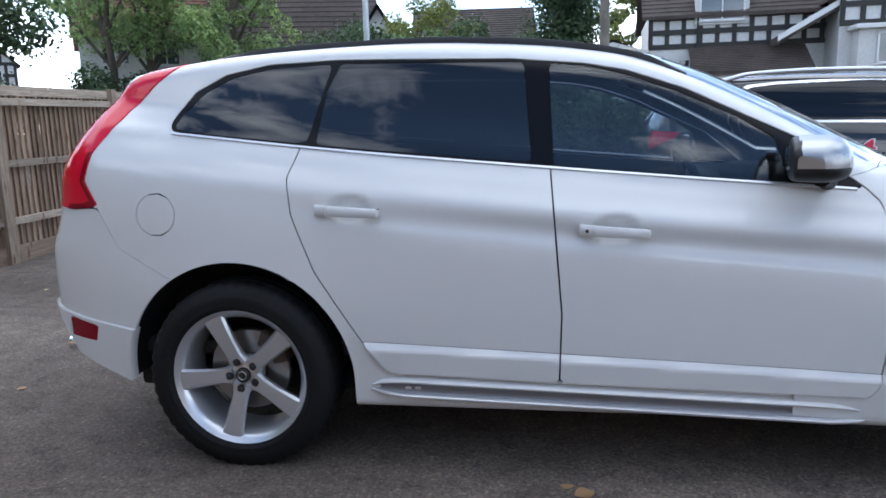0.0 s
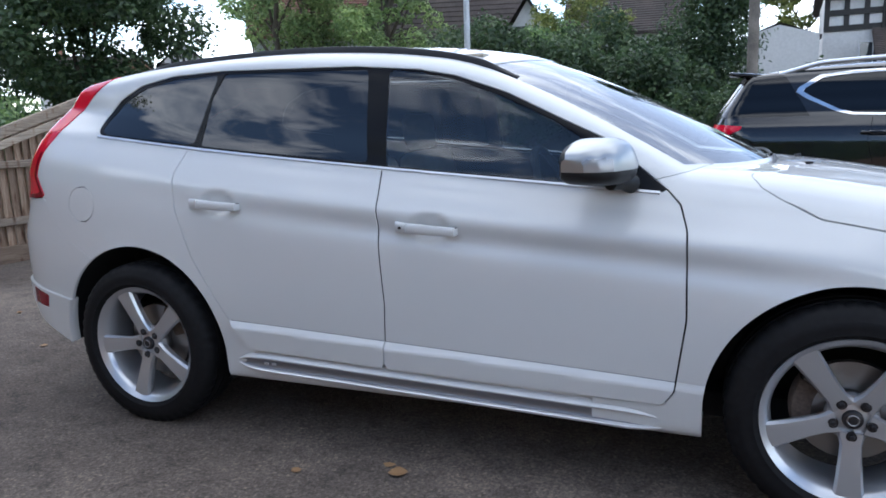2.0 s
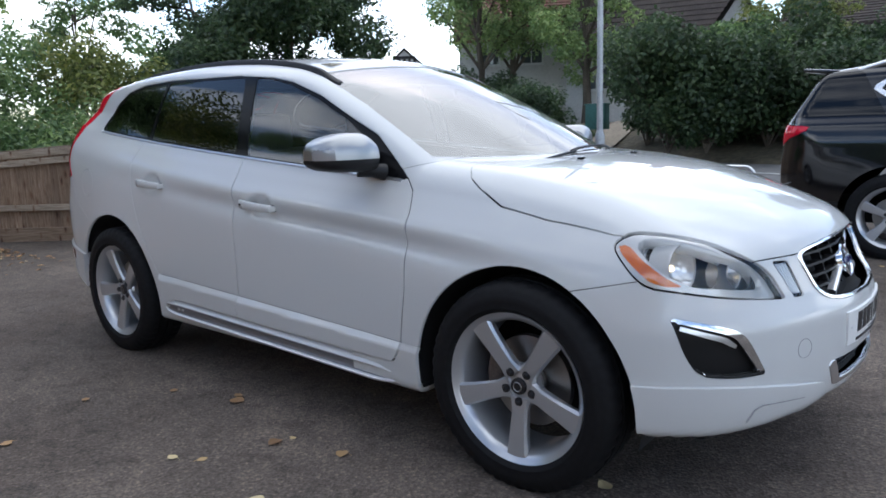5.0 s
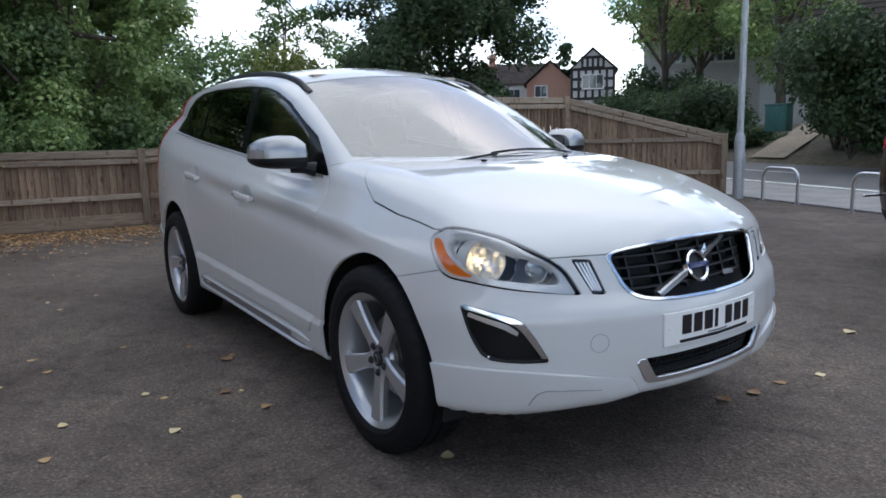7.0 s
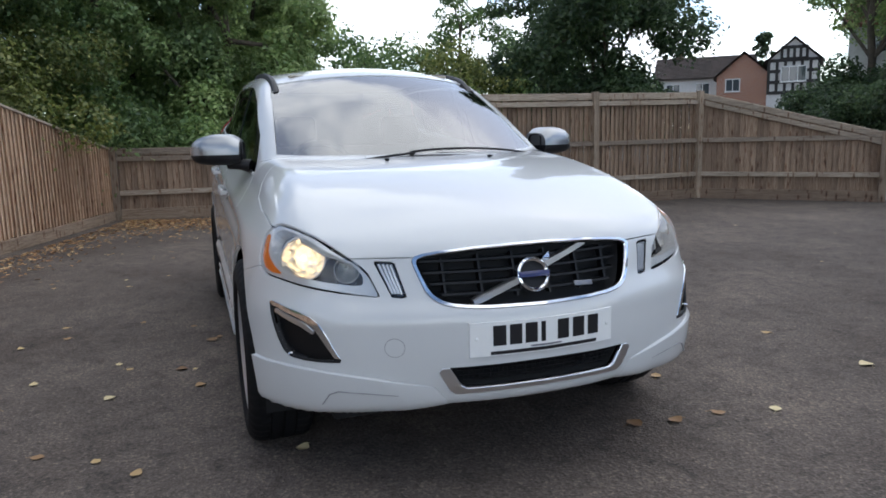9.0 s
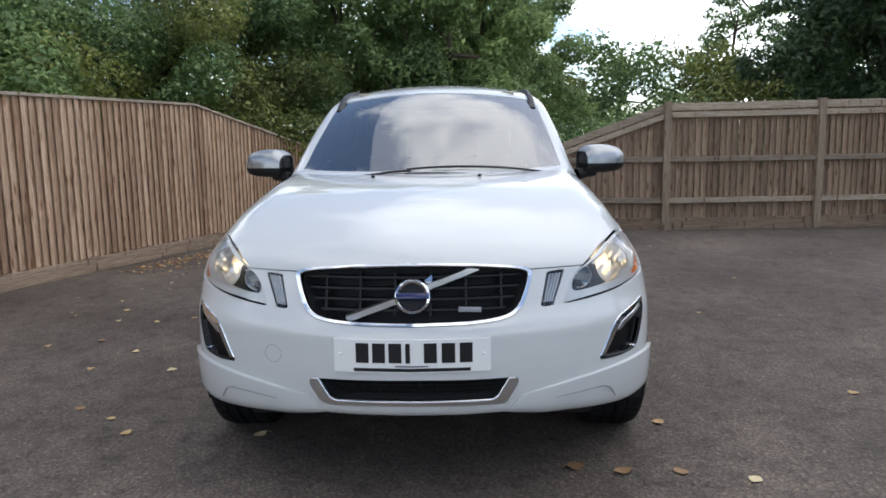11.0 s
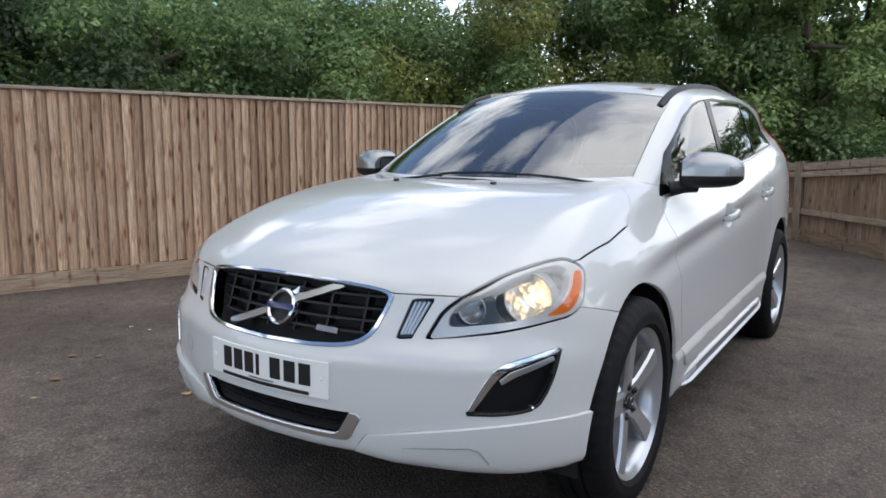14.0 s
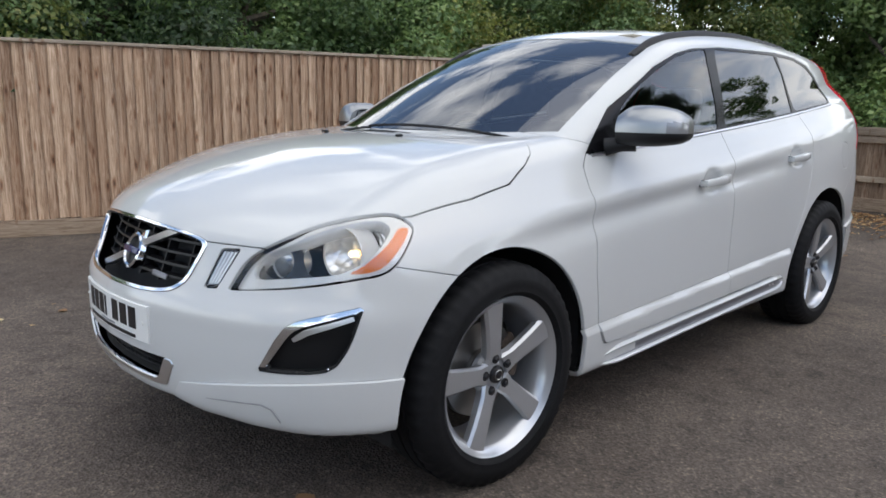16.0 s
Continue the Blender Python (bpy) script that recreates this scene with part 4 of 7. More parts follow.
# slanting bar and round badge
for y0, z0, y1, z1 in ((-.222, .655, -.050, .715), (.050, .757, .222, .818)):
    bm = bmesh.new()
    n = 8
    rings = []
    for k in range(n):
        y, z = y0 + (y1 - y0) * k / (n - 1), z0 + (z1 - z0) * k / (n - 1)
        rings.append([bm.verts.new((nose_x(y, z) - .034 + dx, y - .33 * dz, z + dz)) for dx, dz in ((-.002, -.012), (.006, -.009), (.006, .009), (-.002, .012), (-.02, .012), (-.02, -.012))])
    for a, b in zip(rings, rings[1:]):
        for i in range(6):
            bm.faces.new((a[i], a[(i + 1) % 6], b[(i + 1) % 6], b[i]))
    bm.faces.new(rings[0]), bm.faces.new(rings[-1])
    bmesh.ops.recalc_face_normals(bm, faces=bm.faces)
    part("slanting_bar", bm, SATIN, grille, smooth=False)
lean = Matrix.Translation((nose_x(0, .736) - .034, 0, .727)) @ Matrix.Rotation(radians(-22), 4, "Y") @ TO_FRONT
badge = part("badge_ring", lathe([(.045, -.004), (.046, .008), (.052, .013), (.059, .009), (.062, .0), (.064, -.006)], 48, m=lean), CHROME, grille, "round chrome badge ring")
part("badge_plate", box((.112, .010, .021), lean @ Matrix.Translation((0, .012, 0)), .003), BLUE, badge, "dark blue badge plate")
part("badge_back", lathe([(0, -.004), (.047, -.004)], 40, m=lean), HONEY, badge)
bm = bmesh.new()
vs = [bm.verts.new(lean @ Vector(v)) for v in ((-.040, .006, .046), (-.070, .006, .076), (-.070, .006, .046), (-.040, .014, .052), (-.066, .014, .072), (-.066, .014, .052))]
for f in ((0, 1, 4, 3), (1, 2, 5, 4), (2, 0, 3, 5), (3, 4, 5)):
    bm.faces.new([vs[i] for i in f])
part("badge_arrow", bm, CHROME, badge, smooth=False)
part("small_badge", box((.006, .078, .018), Matrix.Translation((nose_x(.18, .693) - .036, .192, .682)) @ Matrix.Rotation(radians(-22), 4, "Y") @ Matrix.Rotation(radians(9), 4, "Z"), .002), SATIN_DARK, grille)

mouth, edge = split(intake_skin, front_rule(INTAKE_MOUTH))
intake = piece("lower_intake", panel_mesh("lower_intake", edge, body, SATIN, lift=.004, rim=.016, sides="rl"), bumper, "satin silver surround of the black lower intake")
piece("intake_back", panel_mesh("intake_back", mouth, body, DARK, lift=-.05, rim=-.048, sides="rl"), intake)
mesh_bm = bmesh.new()
for k in range(4):
    z = .408 + .016 * k
    half = .265 + .010 * k
    add_tube(mesh_bm, [(nose_x(y, z) - .036, y, z) for y in np.linspace(-half, half, 17)], .0028, 4)
for k in range(33):
    y = -.264 + .0165 * k
    add_tube(mesh_bm, [(nose_x(y, z) - .036, y + .004 * math.sin(k * 9 + z * 300), z) for z in (.402, .42, .44, .460)], .0024, 4)
part("intake_mesh", mesh_bm, HONEY, intake)

# number plate with plain bars
plate = piece("number_plate", None, bumper, "white front number plate with dark bars")


def on_nose(name, y0, y1, z0, z1, out_, thick, material, parent):
    """A thin sheet bent to the bumper."""
    bm = bmesh.new()
    n = max(2, int((y1 - y0) / .02) + 2)
    rings = []
    for k in range(n):
        y = y0 + (y1 - y0) * k / (n - 1)
        x = 2.282 - float(BOW(abs(y))) + out_
        rings.append([bm.verts.new((x + dx, y, z)) for dx, z in ((0, z0), (0, z1), (-thick, z1), (-thick, z0))])
    for a, b in zip(rings, rings[1:]):
        for i in range(4):
            bm.faces.new((a[i], a[(i + 1) % 4], b[(i + 1) % 4], b[i]))
    bm.faces.new(rings[0]), bm.faces.new(rings[-1])
    bmesh.ops.recalc_face_normals(bm, faces=bm.faces)
    return part(name, bm, material, parent, smooth=False)


on_nose("plate_back", -.26, .26, .493, .604, .007, .012, PLATE, plate)
for y, w in ((-.163, .043), (-.108, .042), (-.054, .042), (-.012, .015), (.062, .042), (.121, .044), (.179, .042)):
    on_nose("character_bar", y - w / 2, y + w / 2, .526, .592, .0085, .002, INK, plate)
on_nose("dealer_strip", -.193, .193, .497, .508, .0085, .002, INK, plate)
on_nose("dealer_line", -.055, .055, .512, .517, .0085, .002, GREY_PRINT, plate)
for y in (-.238, .238):
    part("plate_screw", lathe([(0, .003), (.004, .003), (.006, 0)], 10, m=Matrix.Translation((2.290 - float(BOW(abs(y))), y, .552)) @ TO_FRONT), PLATE, plate)
bm = bmesh.new()
ring = [(nose_x(.485 + .030 * math.cos(a), .532) + .0005 - .0, -.485 - .030 * math.cos(a), .532 + .030 * math.sin(a)) for a in np.linspace(0, 2 * math.pi, 30)]
add_tube(bm, [(nose_x(p[1], p[2]), p[1], p[2]) for p in ring], .0012, 5, caps=False)
part("tow_cover_seam", bm, SEAM, bumper)
# thin grey tubes stand in for the shade along each lip's step
for sign in (-1, 1):
    bm = bmesh.new()
    line = [(2.178, .470, .374), (2.142, .573, .385), (2.106, .648, .390), (2.090, .674, .380), (2.074, .696, .344)]
    add_tube(bm, [(x + .012, sign * (y + .010), z) for x, y, z in line], .0024, 5)
    part("lip_crease_shade", bm, SEAM, bumper)

# door mirrors
for side, sign in SIDES:
    mirror = piece("door_mirror", None, car, "silver-capped black door mirror", Matrix.Translation((.625, sign * .918, 1.146)) @ Matrix.Rotation(radians(sign * 13), 4, "Z"))

    tops = spline((0, .12, .35, .65, .88, .97, 1), (.048, .070, .079, .072, .052, .034, .020))
    lows = spline((0, .3, .7, .88, .97, 1), (-.072, -.072, -.066, -.056, -.042, -.034))
    fronts = spline((0, .2, .5, .8, .95, 1), (.086, .098, .094, .068, .030, .002))
    backs = spline((0, .5, .85, .97, 1), (-.086, -.090, -.088, -.082, -.074))

    def pod(half, fat):
        """The upper (half 1) or lower (half -1) shell of the pod: quads with their share of the way out and up."""
        rings, seam = [], -.020
        for i in range(25):
            u = (i / 24) ** .8
            top = float(tops(u)) if half > 0 else float(lows(u))
            f, b = float(fronts(u)) * fat, float(backs(u)) * fat
            ring = []
            for j in range(25):
                a = math.pi * j / 24
                c, s_ = math.cos(a), math.sin(a)
                cx = abs(c) ** (2 / 2.7) if c > 0 else -abs(c) ** (2 / 6)
                rise = abs(s_) ** (2 / 2.5) if c > 0 else abs(s_) ** (2 / 6)
                ring.append(((f + b) / 2 + (f - b) / 2 * cx, sign * (-.118 + .243 * u), seam + (top - seam) * rise))
            rings.append(ring)
        return rings

    def shell(rings, keep, close=False):
        bm = bmesh.new()
        made = [[bm.verts.new(v) for v in ring] for ring in rings]
        for i in range(len(rings) - 1):
            for j in range(len(rings[0]) - 1):
                if keep(i, j, rings[i][j]):
                    bm.faces.new((made[i][j], made[i][j + 1], made[i + 1][j + 1], made[i + 1][j]))
        if close:
            bm.faces.new(made[-1]), bm.faces.new(made[0])
        bmesh.ops.delete(bm, geom=[v for v in bm.verts if not v.link_faces], context="VERTS")
        bmesh.ops.recalc_face_normals(bm, faces=bm.faces)
        return bm
    upper, lower = pod(1, 1.0), pod(-1, .975)
    is_lens = lambda i, j, v: i >= 17 and j <= 9 and v[2] < .018
    is_bezel = lambda i, j, v: v[0] < -.060
    part("mirror_cap", shell(upper, lambda i, j, v: not is_lens(i, j, v) and not is_bezel(i, j, v), True), SILVER_CAP, mirror, "brushed silver mirror cap")
    part("mirror_bezel", shell(upper, lambda i, j, v: is_bezel(i, j, v) and not is_lens(i, j, v)), BLACK_PLASTIC, mirror)
    part("indicator_lens", shell(upper, is_lens), INDICATOR, mirror, "pale indicator lens at the tip of the mirror")
    part("mirror_base", shell(lower, lambda i, j, v: True, True), BLACK_PLASTIC, mirror, "black mirror underside")
    part("mirror_glass", box((.004, .150, .080), Matrix.Translation((-.0895, -sign * .012, .004)) @ Matrix.Rotation(radians(-sign * 3), 4, "Z"), .0019, 1), CHROME, mirror)
    part("mirror_back", box((.10, .006, .10), Matrix.Translation((0, -sign * .112, -.010)), .02), BLACK_PLASTIC, mirror)
    bm = bmesh.new()
    add_tube(bm, [(.015, -sign * .06, -.062), (.035, -sign * .11, -.068), (.045, -sign * .165, -.078)], [.030, .026, .034], 12)
    part("mirror_arm", bm, BLACK_PLASTIC, mirror)

# roof rails, wipers, jets, exhaust
def roof_z(x, y):
    zs = np.linspace(1.2, 1.75, 240)
    inside = body(np.full(240, x), np.full(240, y), zs) < 0
    return float(zs[np.where(inside)[0][-1]])


for sign in (-1, 1):
    bm = bmesh.new()
    rings = []
    xs = np.linspace(-1.56, .27, 44)
    for i, x in enumerate(xs):
        u = i / 43
        rise = min(1, u * 9, (1 - u) * 14)
        y = .572 - .030 * max(0, (-x - .7) / .9)
        z = roof_z(x, y)
        rings.append([bm.verts.new((x, sign * (y + dy), z + dz)) for dy, dz in ((-.020, -.012), (-.018, .001 + .012 * rise), (-.008, .004 + .018 * rise), (.008, .003 + .017 * rise), (.017, -.002 + .009 * rise), (.020, -.022))])
    for a, b in zip(rings, rings[1:]):
        for i in range(5):
            bm.faces.new((a[i], a[i + 1], b[i + 1], b[i]))
    bm.faces.new(rings[0]), bm.faces.new(rings[-1])
    bmesh.ops.recalc_face_normals(bm, faces=bm.faces)
    part("roof_rail", bm, BLACK_PLASTIC, car, "low black roof rail")
    part("washer_jet", box((.028, .016, .010), Matrix.Translation((1.288, sign * .243, 1.096)), .004), BLACK_PLASTIC, car)


def glass_at(x, y, up=.012):
    return (x, y, float(roof_top(np.array(x), np.array(abs(y)))) + up)


for y0, y1, x0, x1 in ((-.10, .60, 1.165, 1.0), (-.62, -.08, 1.06, 1.175)):
    bm = bmesh.new()
    pts = [(x0 + (x1 - x0) * k / 12 + .035 * math.sin(math.pi * k / 12), y0 + (y1 - y0) * k / 12) for k in range(13)]
    add_tube(bm, [glass_at(x, y, .010) for x, y in pts], .006, 6)
    part("wiper", bm, BLACK_PLASTIC, car, "black windscreen wiper at rest")
bm = bmesh.new()
rings = []
for y in np.linspace(-.68, .68, 31):
    x = 1.222 - .28 * y * y
    rings.append([bm.verts.new((x + dx, y, float(roof_top(np.array(x + dx), np.array(abs(y)))) + dz)) for dx, dz in ((-.042, .002), (.0, .004), (.04, .002), (.08, -.01))])
for a, b in zip(rings, rings[1:]):
    for i in range(3):
        bm.faces.new((a[i], b[i], b[i + 1], a[i + 1]))
bmesh.ops.recalc_face_normals(bm, faces=bm.faces)
part("scuttle", bm, BLACK_PLASTIC, car, "black plastic scuttle below the windscreen")
part("exhaust_tip", lathe([(.030, .0), (.036, .002), (.038, .02), (.036, .14), (.030, .14), (.028, .01)], 24, m=Matrix.Translation((-2.315, -.56, .375)) @ Matrix.Rotation(radians(-90), 4, "Z")), CHROME, car)

# cabin
part("dashboard", box((.42, 1.28, .22), Matrix.Translation((.70, 0, .94)), .06, 3), DASH, car)
part("dash_hood", box((.22, .42, .09), Matrix.Translation((.60, -.36, 1.06)), .04, 3), DASH, car)
bm = bmesh.new()
ring_m = Matrix.Translation((.36, -.36, 1.0)) @ Matrix.Rotation(radians(-24), 4, "Y")
pts = [ring_m @ Vector((0, .185 * math.cos(a), .185 * math.sin(a))) for a in np.linspace(0, 2 * math.pi, 37)]
add_tube(bm, pts, .016, 8, caps=False)
for a in (0, math.pi, -math.pi / 2):
    add_tube(bm, [ring_m @ Vector((.02, .05 * math.cos(a), .05 * math.sin(a))), ring_m @ Vector((0, .18 * math.cos(a), .18 * math.sin(a)))], .014, 6)
part("steering_wheel", bm, DASH, car, "dark three-spoke steering wheel")
for y in (-.36, .36):
    seat = piece("front_seat", None, car, "pale leather front seat", Matrix.Translation((-.18, y, .50)))
    part("seat_cushion", box((.52, .50, .16), Matrix.Translation((0, 0, 0)), .05, 3), CLOTH, seat)
    part("backrest", box((.15, .48, .62), Matrix.Translation((-.27, 0, .34)) @ Matrix.Rotation(radians(-14), 4, "Y"), .06, 3), CLOTH, seat)
    part("head_restraint", box((.10, .26, .19), Matrix.Translation((-.37, 0, .74)) @ Matrix.Rotation(radians(-8), 4, "Y"), .04, 3), CLOTH, seat)
part("rear_bench", box((.50, 1.25, .16), Matrix.Translation((-1.0, 0, .52)), .05, 3), CLOTH, car)
part("rear_backrest", box((.16, 1.25, .60), Matrix.Translation((-1.28, 0, .84)) @ Matrix.Rotation(radians(-16), 4, "Y"), .06, 3), CLOTH, car)
part("cabin_floor", box((2.9, 1.45, .06), Matrix.Translation((-.5, 0, .42)), .02), DASH, car)
part("headlining", box((1.5, .95, .015), Matrix.Translation((-.65, 0, 1.545)), .005), CLOTH, car)
part("inner_mirror", box((.03, .24, .07), Matrix.Translation((.36, 0, 1.40)), .02, 2), BLACK_GLOSS, car)


# ---- ground, pavement, road and the bank beyond it ----
ALONG, OVER = Vector((.9346, -.3552, 0)), Vector((.3552, .9346, 0))


def street(a, n, z=0.0):
    """A place by metres along the road and metres across from the origin."""
    return ALONG * a + OVER * n + Vector((0, 0, z))


ASPHALT = principled("asphalt", (0.06, 0.06, 0.06), 0.88, Specular_IOR_Level=0.3)
p = world_place(ASPHALT)
grit = node(ASPHALT, "ShaderNodeTexVoronoi", [("Vector", p, 0)], Scale=105.0)
fine = node(ASPHALT, "ShaderNodeTexNoise", [("Vector", p, 0)], Scale=60.0, Detail=6.0, Roughness=0.8)
worn = node(ASPHALT, "ShaderNodeTexNoise", [("Vector", p, 0)], Scale=0.55, Detail=6.0, Roughness=0.60)
stain = node(ASPHALT, "ShaderNodeTexNoise", [("Vector", p, 0)], Scale=7.5, Detail=8.0, Roughness=0.74, Distortion=0.4)
base = ramped(ASPHALT, worn, 0, [(0.34, (0.080, 0.064, 0.054)), (0.50, (0.113, 0.094, 0.081)), (0.68, (0.170, 0.140, 0.118))])
stones = ramped(ASPHALT, grit, "Color", [(0.10, (0.45, 0.45, 0.45)), (0.45, (0.86, 0.86, 0.86)), (0.75, (1.15, 1.13, 1.10)), (0.97, (2.3, 2.2, 2.05))])
spots = ramped(ASPHALT, fine, 0, [(0.36, (0.42, 0.42, 0.42)), (0.52, (1.0, 0.99, 0.98)), (0.68, (1.75, 1.70, 1.62))])
blots = ramped(ASPHALT, stain, 0, [(0.34, (0.56, 0.56, 0.57)), (0.48, (0.98, 0.98, 0.98)), (0.66, (1.24, 1.22, 1.19))])
layered = base
for layer, share_ in ((stones, 0.55), (spots, 0.85), (blots, 0.9)):
    over_ = node(ASPHALT, "ShaderNodeMixRGB", [("Color1", layered, 0), ("Color2", layer, 0)], Fac=share_)
    over_.blend_type = "MULTIPLY"
    layered = over_
feed(ASPHALT, "Base Color", layered)
bumped(ASPHALT, grit, 0, 0.7, 0.007)
alone("ground", box((400, 400, .2), Matrix.Translation((0, 0, -.1))), ASPHALT, "worn dark grey asphalt of the car park", "ground", kind="structure", smooth=False)

PAVING = speckled(principled("pale_concrete", (0.25, 0.24, 0.23), 0.85), (0.24, 0.232, 0.222), 25.0, 0.14, 0.2, 0.003)
ROADTOP = speckled(principled("road_tarmac", (0.11, 0.11, 0.11), 0.8), (0.115, 0.115, 0.115), 30.0, 0.12, 0.3, 0.004)
LINE = speckled(principled("road_paint", (0.6, 0.6, 0.58), 0.7), (0.58, 0.58, 0.55), 20.0, 0.12)
SOIL = speckled(principled("bank_soil", (0.085, 0.07, 0.045), 0.95), (0.085, 0.072, 0.045), 6.0, 0.32, 0.6, 0.05)
TRACK = speckled(principled("earth_path", (0.24, 0.20, 0.15), 0.9), (0.24, 0.20, 0.15), 9.0, 0.16, 0.4, 0.02)


def strip(n0, n1, z, a0=-60, a1=60, thick=.05):
    m = Matrix(((ALONG.x, OVER.x, 0, 0), (ALONG.y, OVER.y, 0, 0), (0, 0, 1, 0), (0, 0, 0, 1)))
    return box((a1 - a0, n1 - n0, thick), m @ Matrix.Translation(((a0 + a1) / 2, (n0 + n1) / 2, z - thick / 2)))


alone("pavement", strip(7.2, 9.3, .030), PAVING, "pale concrete pavement beside the road", "pavement", kind="structure", smooth=False)
alone("road", strip(9.5, 14.9, .012), ROADTOP, "grey tarmac road with white lines", "road", kind="structure", smooth=False)
alone("kerb", strip(9.3, 9.5, .055, thick=.1), LINE, "pale kerb stones along the pavement", "kerb", kind="structure", smooth=False)
for k in range(-8, 9):
    alone("road_line", strip(12.15, 12.25, .017, k * 6.0 - 1.2, k * 6.0 + 1.2, .01), LINE, "worn white dash on the tarmac road", "road marking", group="road centre line", kind="structure", smooth=False)
bm = bmesh.new()
cols, rows_ = 60, [14.9, 15.0, 15.6, 16.4, 17.4, 18.6, 20, 24, 40, 90, 180]
grid = [[bm.verts.new(street(-120 + 4 * i, n, min(1.15, max(0, (n - 14.9) * .27)) + .10 * noise.noise((i * .7, n, 3)) * (n > 15.2) - (.05 if n < 14.95 else -.05))) for n in rows_] for i in range(cols)]
for a, b in zip(grid, grid[1:]):
    for i in range(len(rows_) - 1):
        bm.faces.new((a[i], b[i], b[i + 1], a[i + 1]))
bmesh.ops.recalc_face_normals(bm, faces=bm.faces)
alone("roadside_bank", bm, SOIL, "dark earth bank with leaf litter across the road", "bank", kind="structure")
bm = bmesh.new()
left, right = [], []
for k in range(9):
    a, n = -15.6 - .35 * k, 15.1 + .62 * k
    z = min(1.15, max(0, (n - 14.9) * .27)) + .13
    left.append(bm.verts.new(street(a - .8, n, z))), right.append(bm.verts.new(street(a + .8, n, z)))
for k in range(8):
    bm.faces.new((left[k], left[k + 1], right[k + 1], right[k]))
bmesh.ops.recalc_face_normals(bm, faces=bm.faces)
alone("earth_path", bm, TRACK, "pale trodden earth path up the bank", "path", kind="structure")


# ---- close-board fences ----
def timber(name, dark, mid, pale, grey, long=(26.0, 26.0, 1.3), spread_=((0.70, 0.66, 0.63), (0.95, 0.92, 0.88), (1.24, 1.22, 1.18))):
    m = principled(name, mid, 0.78)
    info = m.node_tree.nodes.new("ShaderNodeObjectInfo")
    p = place(m, (1, 1, 1))
    offset = node(m, "ShaderNodeVectorMath", [(0, p, 0)])
    spread = node(m, "ShaderNodeVectorMath")
    spread.operation = "SCALE"
    spread.inputs[0].default_value = (31.0, 17.0, 53.0)
    m.node_tree.links.new(info.outputs["Random"], spread.inputs["Scale"])
    m.node_tree.links.new(spread.outputs[0], offset.inputs[1])
    squash = node(m, "ShaderNodeMapping", [("Vector", offset, 0)])
    squash.inputs["Scale"].default_value = long
    grain = node(m, "ShaderNodeTexNoise", [("Vector", squash, 0)], Scale=2.2, Detail=7.0, Roughness=0.66, Distortion=1.6)
    knots = node(m, "ShaderNodeMapping", [("Vector", offset, 0)])
    knots.inputs["Scale"].default_value = (9.0, 9.0, 2.6)
    knot = node(m, "ShaderNodeTexVoronoi", [("Vector", knots, 0)], Scale=1.5)
    broad = node(m, "ShaderNodeTexNoise", [("Vector", offset, 0)], Scale=1.1, Detail=3.0)
    color = ramped(m, grain, 0, [(0.32, dark), (0.48, mid), (0.64, pale)])
    spot = ramped(m, knot, 0, [(0.08, (0.13, 0.075, 0.045)), (0.15, (0.62, 0.45, 0.35)), (0.30, (1, 1, 1))])
    tint = ramped(m, info, "Random", [(0.0, spread_[0]), (0.45, spread_[1]), (1.0, spread_[2])])
    worn = ramped(m, broad, 0, [(0.38, (1, 1, 1)), (0.66, grey)])
    last = color
    for other, fac in ((spot, 0.85), (tint, 1.0), (worn, 0.8)):
        mix = node(m, "ShaderNodeMixRGB", [("Color1", last, 0), ("Color2", other, 0)], Fac=fac)
        mix.blend_type = "MULTIPLY"
        last = mix
    feed(m, "Base Color", last)
    bumped(m, grain, 0, 0.5, 0.004)
    return m


# two tones of board: sunlight put into BOARD's colour, shade into BOARD_BACK's
BOARD = timber("sunlit_fence_board", (0.24, 0.132, 0.076), (0.52, 0.345, 0.222), (0.74, 0.565, 0.415), (0.74, 0.74, 0.75), spread_=((0.68, 0.61, 0.56), (0.95, 0.92, 0.89), (1.22, 1.22, 1.21)))
BOARD_BACK = timber("shaded_weathered_board", (0.140, 0.086, 0.050), (0.275, 0.186, 0.122), (0.385, 0.285, 0.200), (0.78, 0.78, 0.78), spread_=((0.72, 0.69, 0.67), (0.95, 0.93, 0.91), (1.22, 1.21, 1.20)))
RAIL = timber("fence_post_timber", (0.17, 0.122, 0.082), (0.28, 0.215, 0.155), (0.39, 0.32, 0.245), (0.80, 0.80, 0.80))
RAIL_LEVEL = timber("fence_rail", (0.18, 0.138, 0.098), (0.31, 0.25, 0.19), (0.44, 0.375, 0.30), (0.82, 0.82, 0.82), long=(1.3, 26.0, 26.0))


CAP_TIMBER = timber("fence_cap_timber", (0.30, 0.24, 0.18), (0.50, 0.42, 0.33), (0.66, 0.58, 0.48), (0.85, 0.85, 0.85), long=(1.3, 26.0, 26.0))
GRAVEL_BOARD = timber("gravel_board_timber", (0.15, 0.10, 0.065), (0.27, 0.195, 0.135), (0.38, 0.295, 0.22), (0.75, 0.75, 0.75), long=(1.3, 26.0, 26.0))


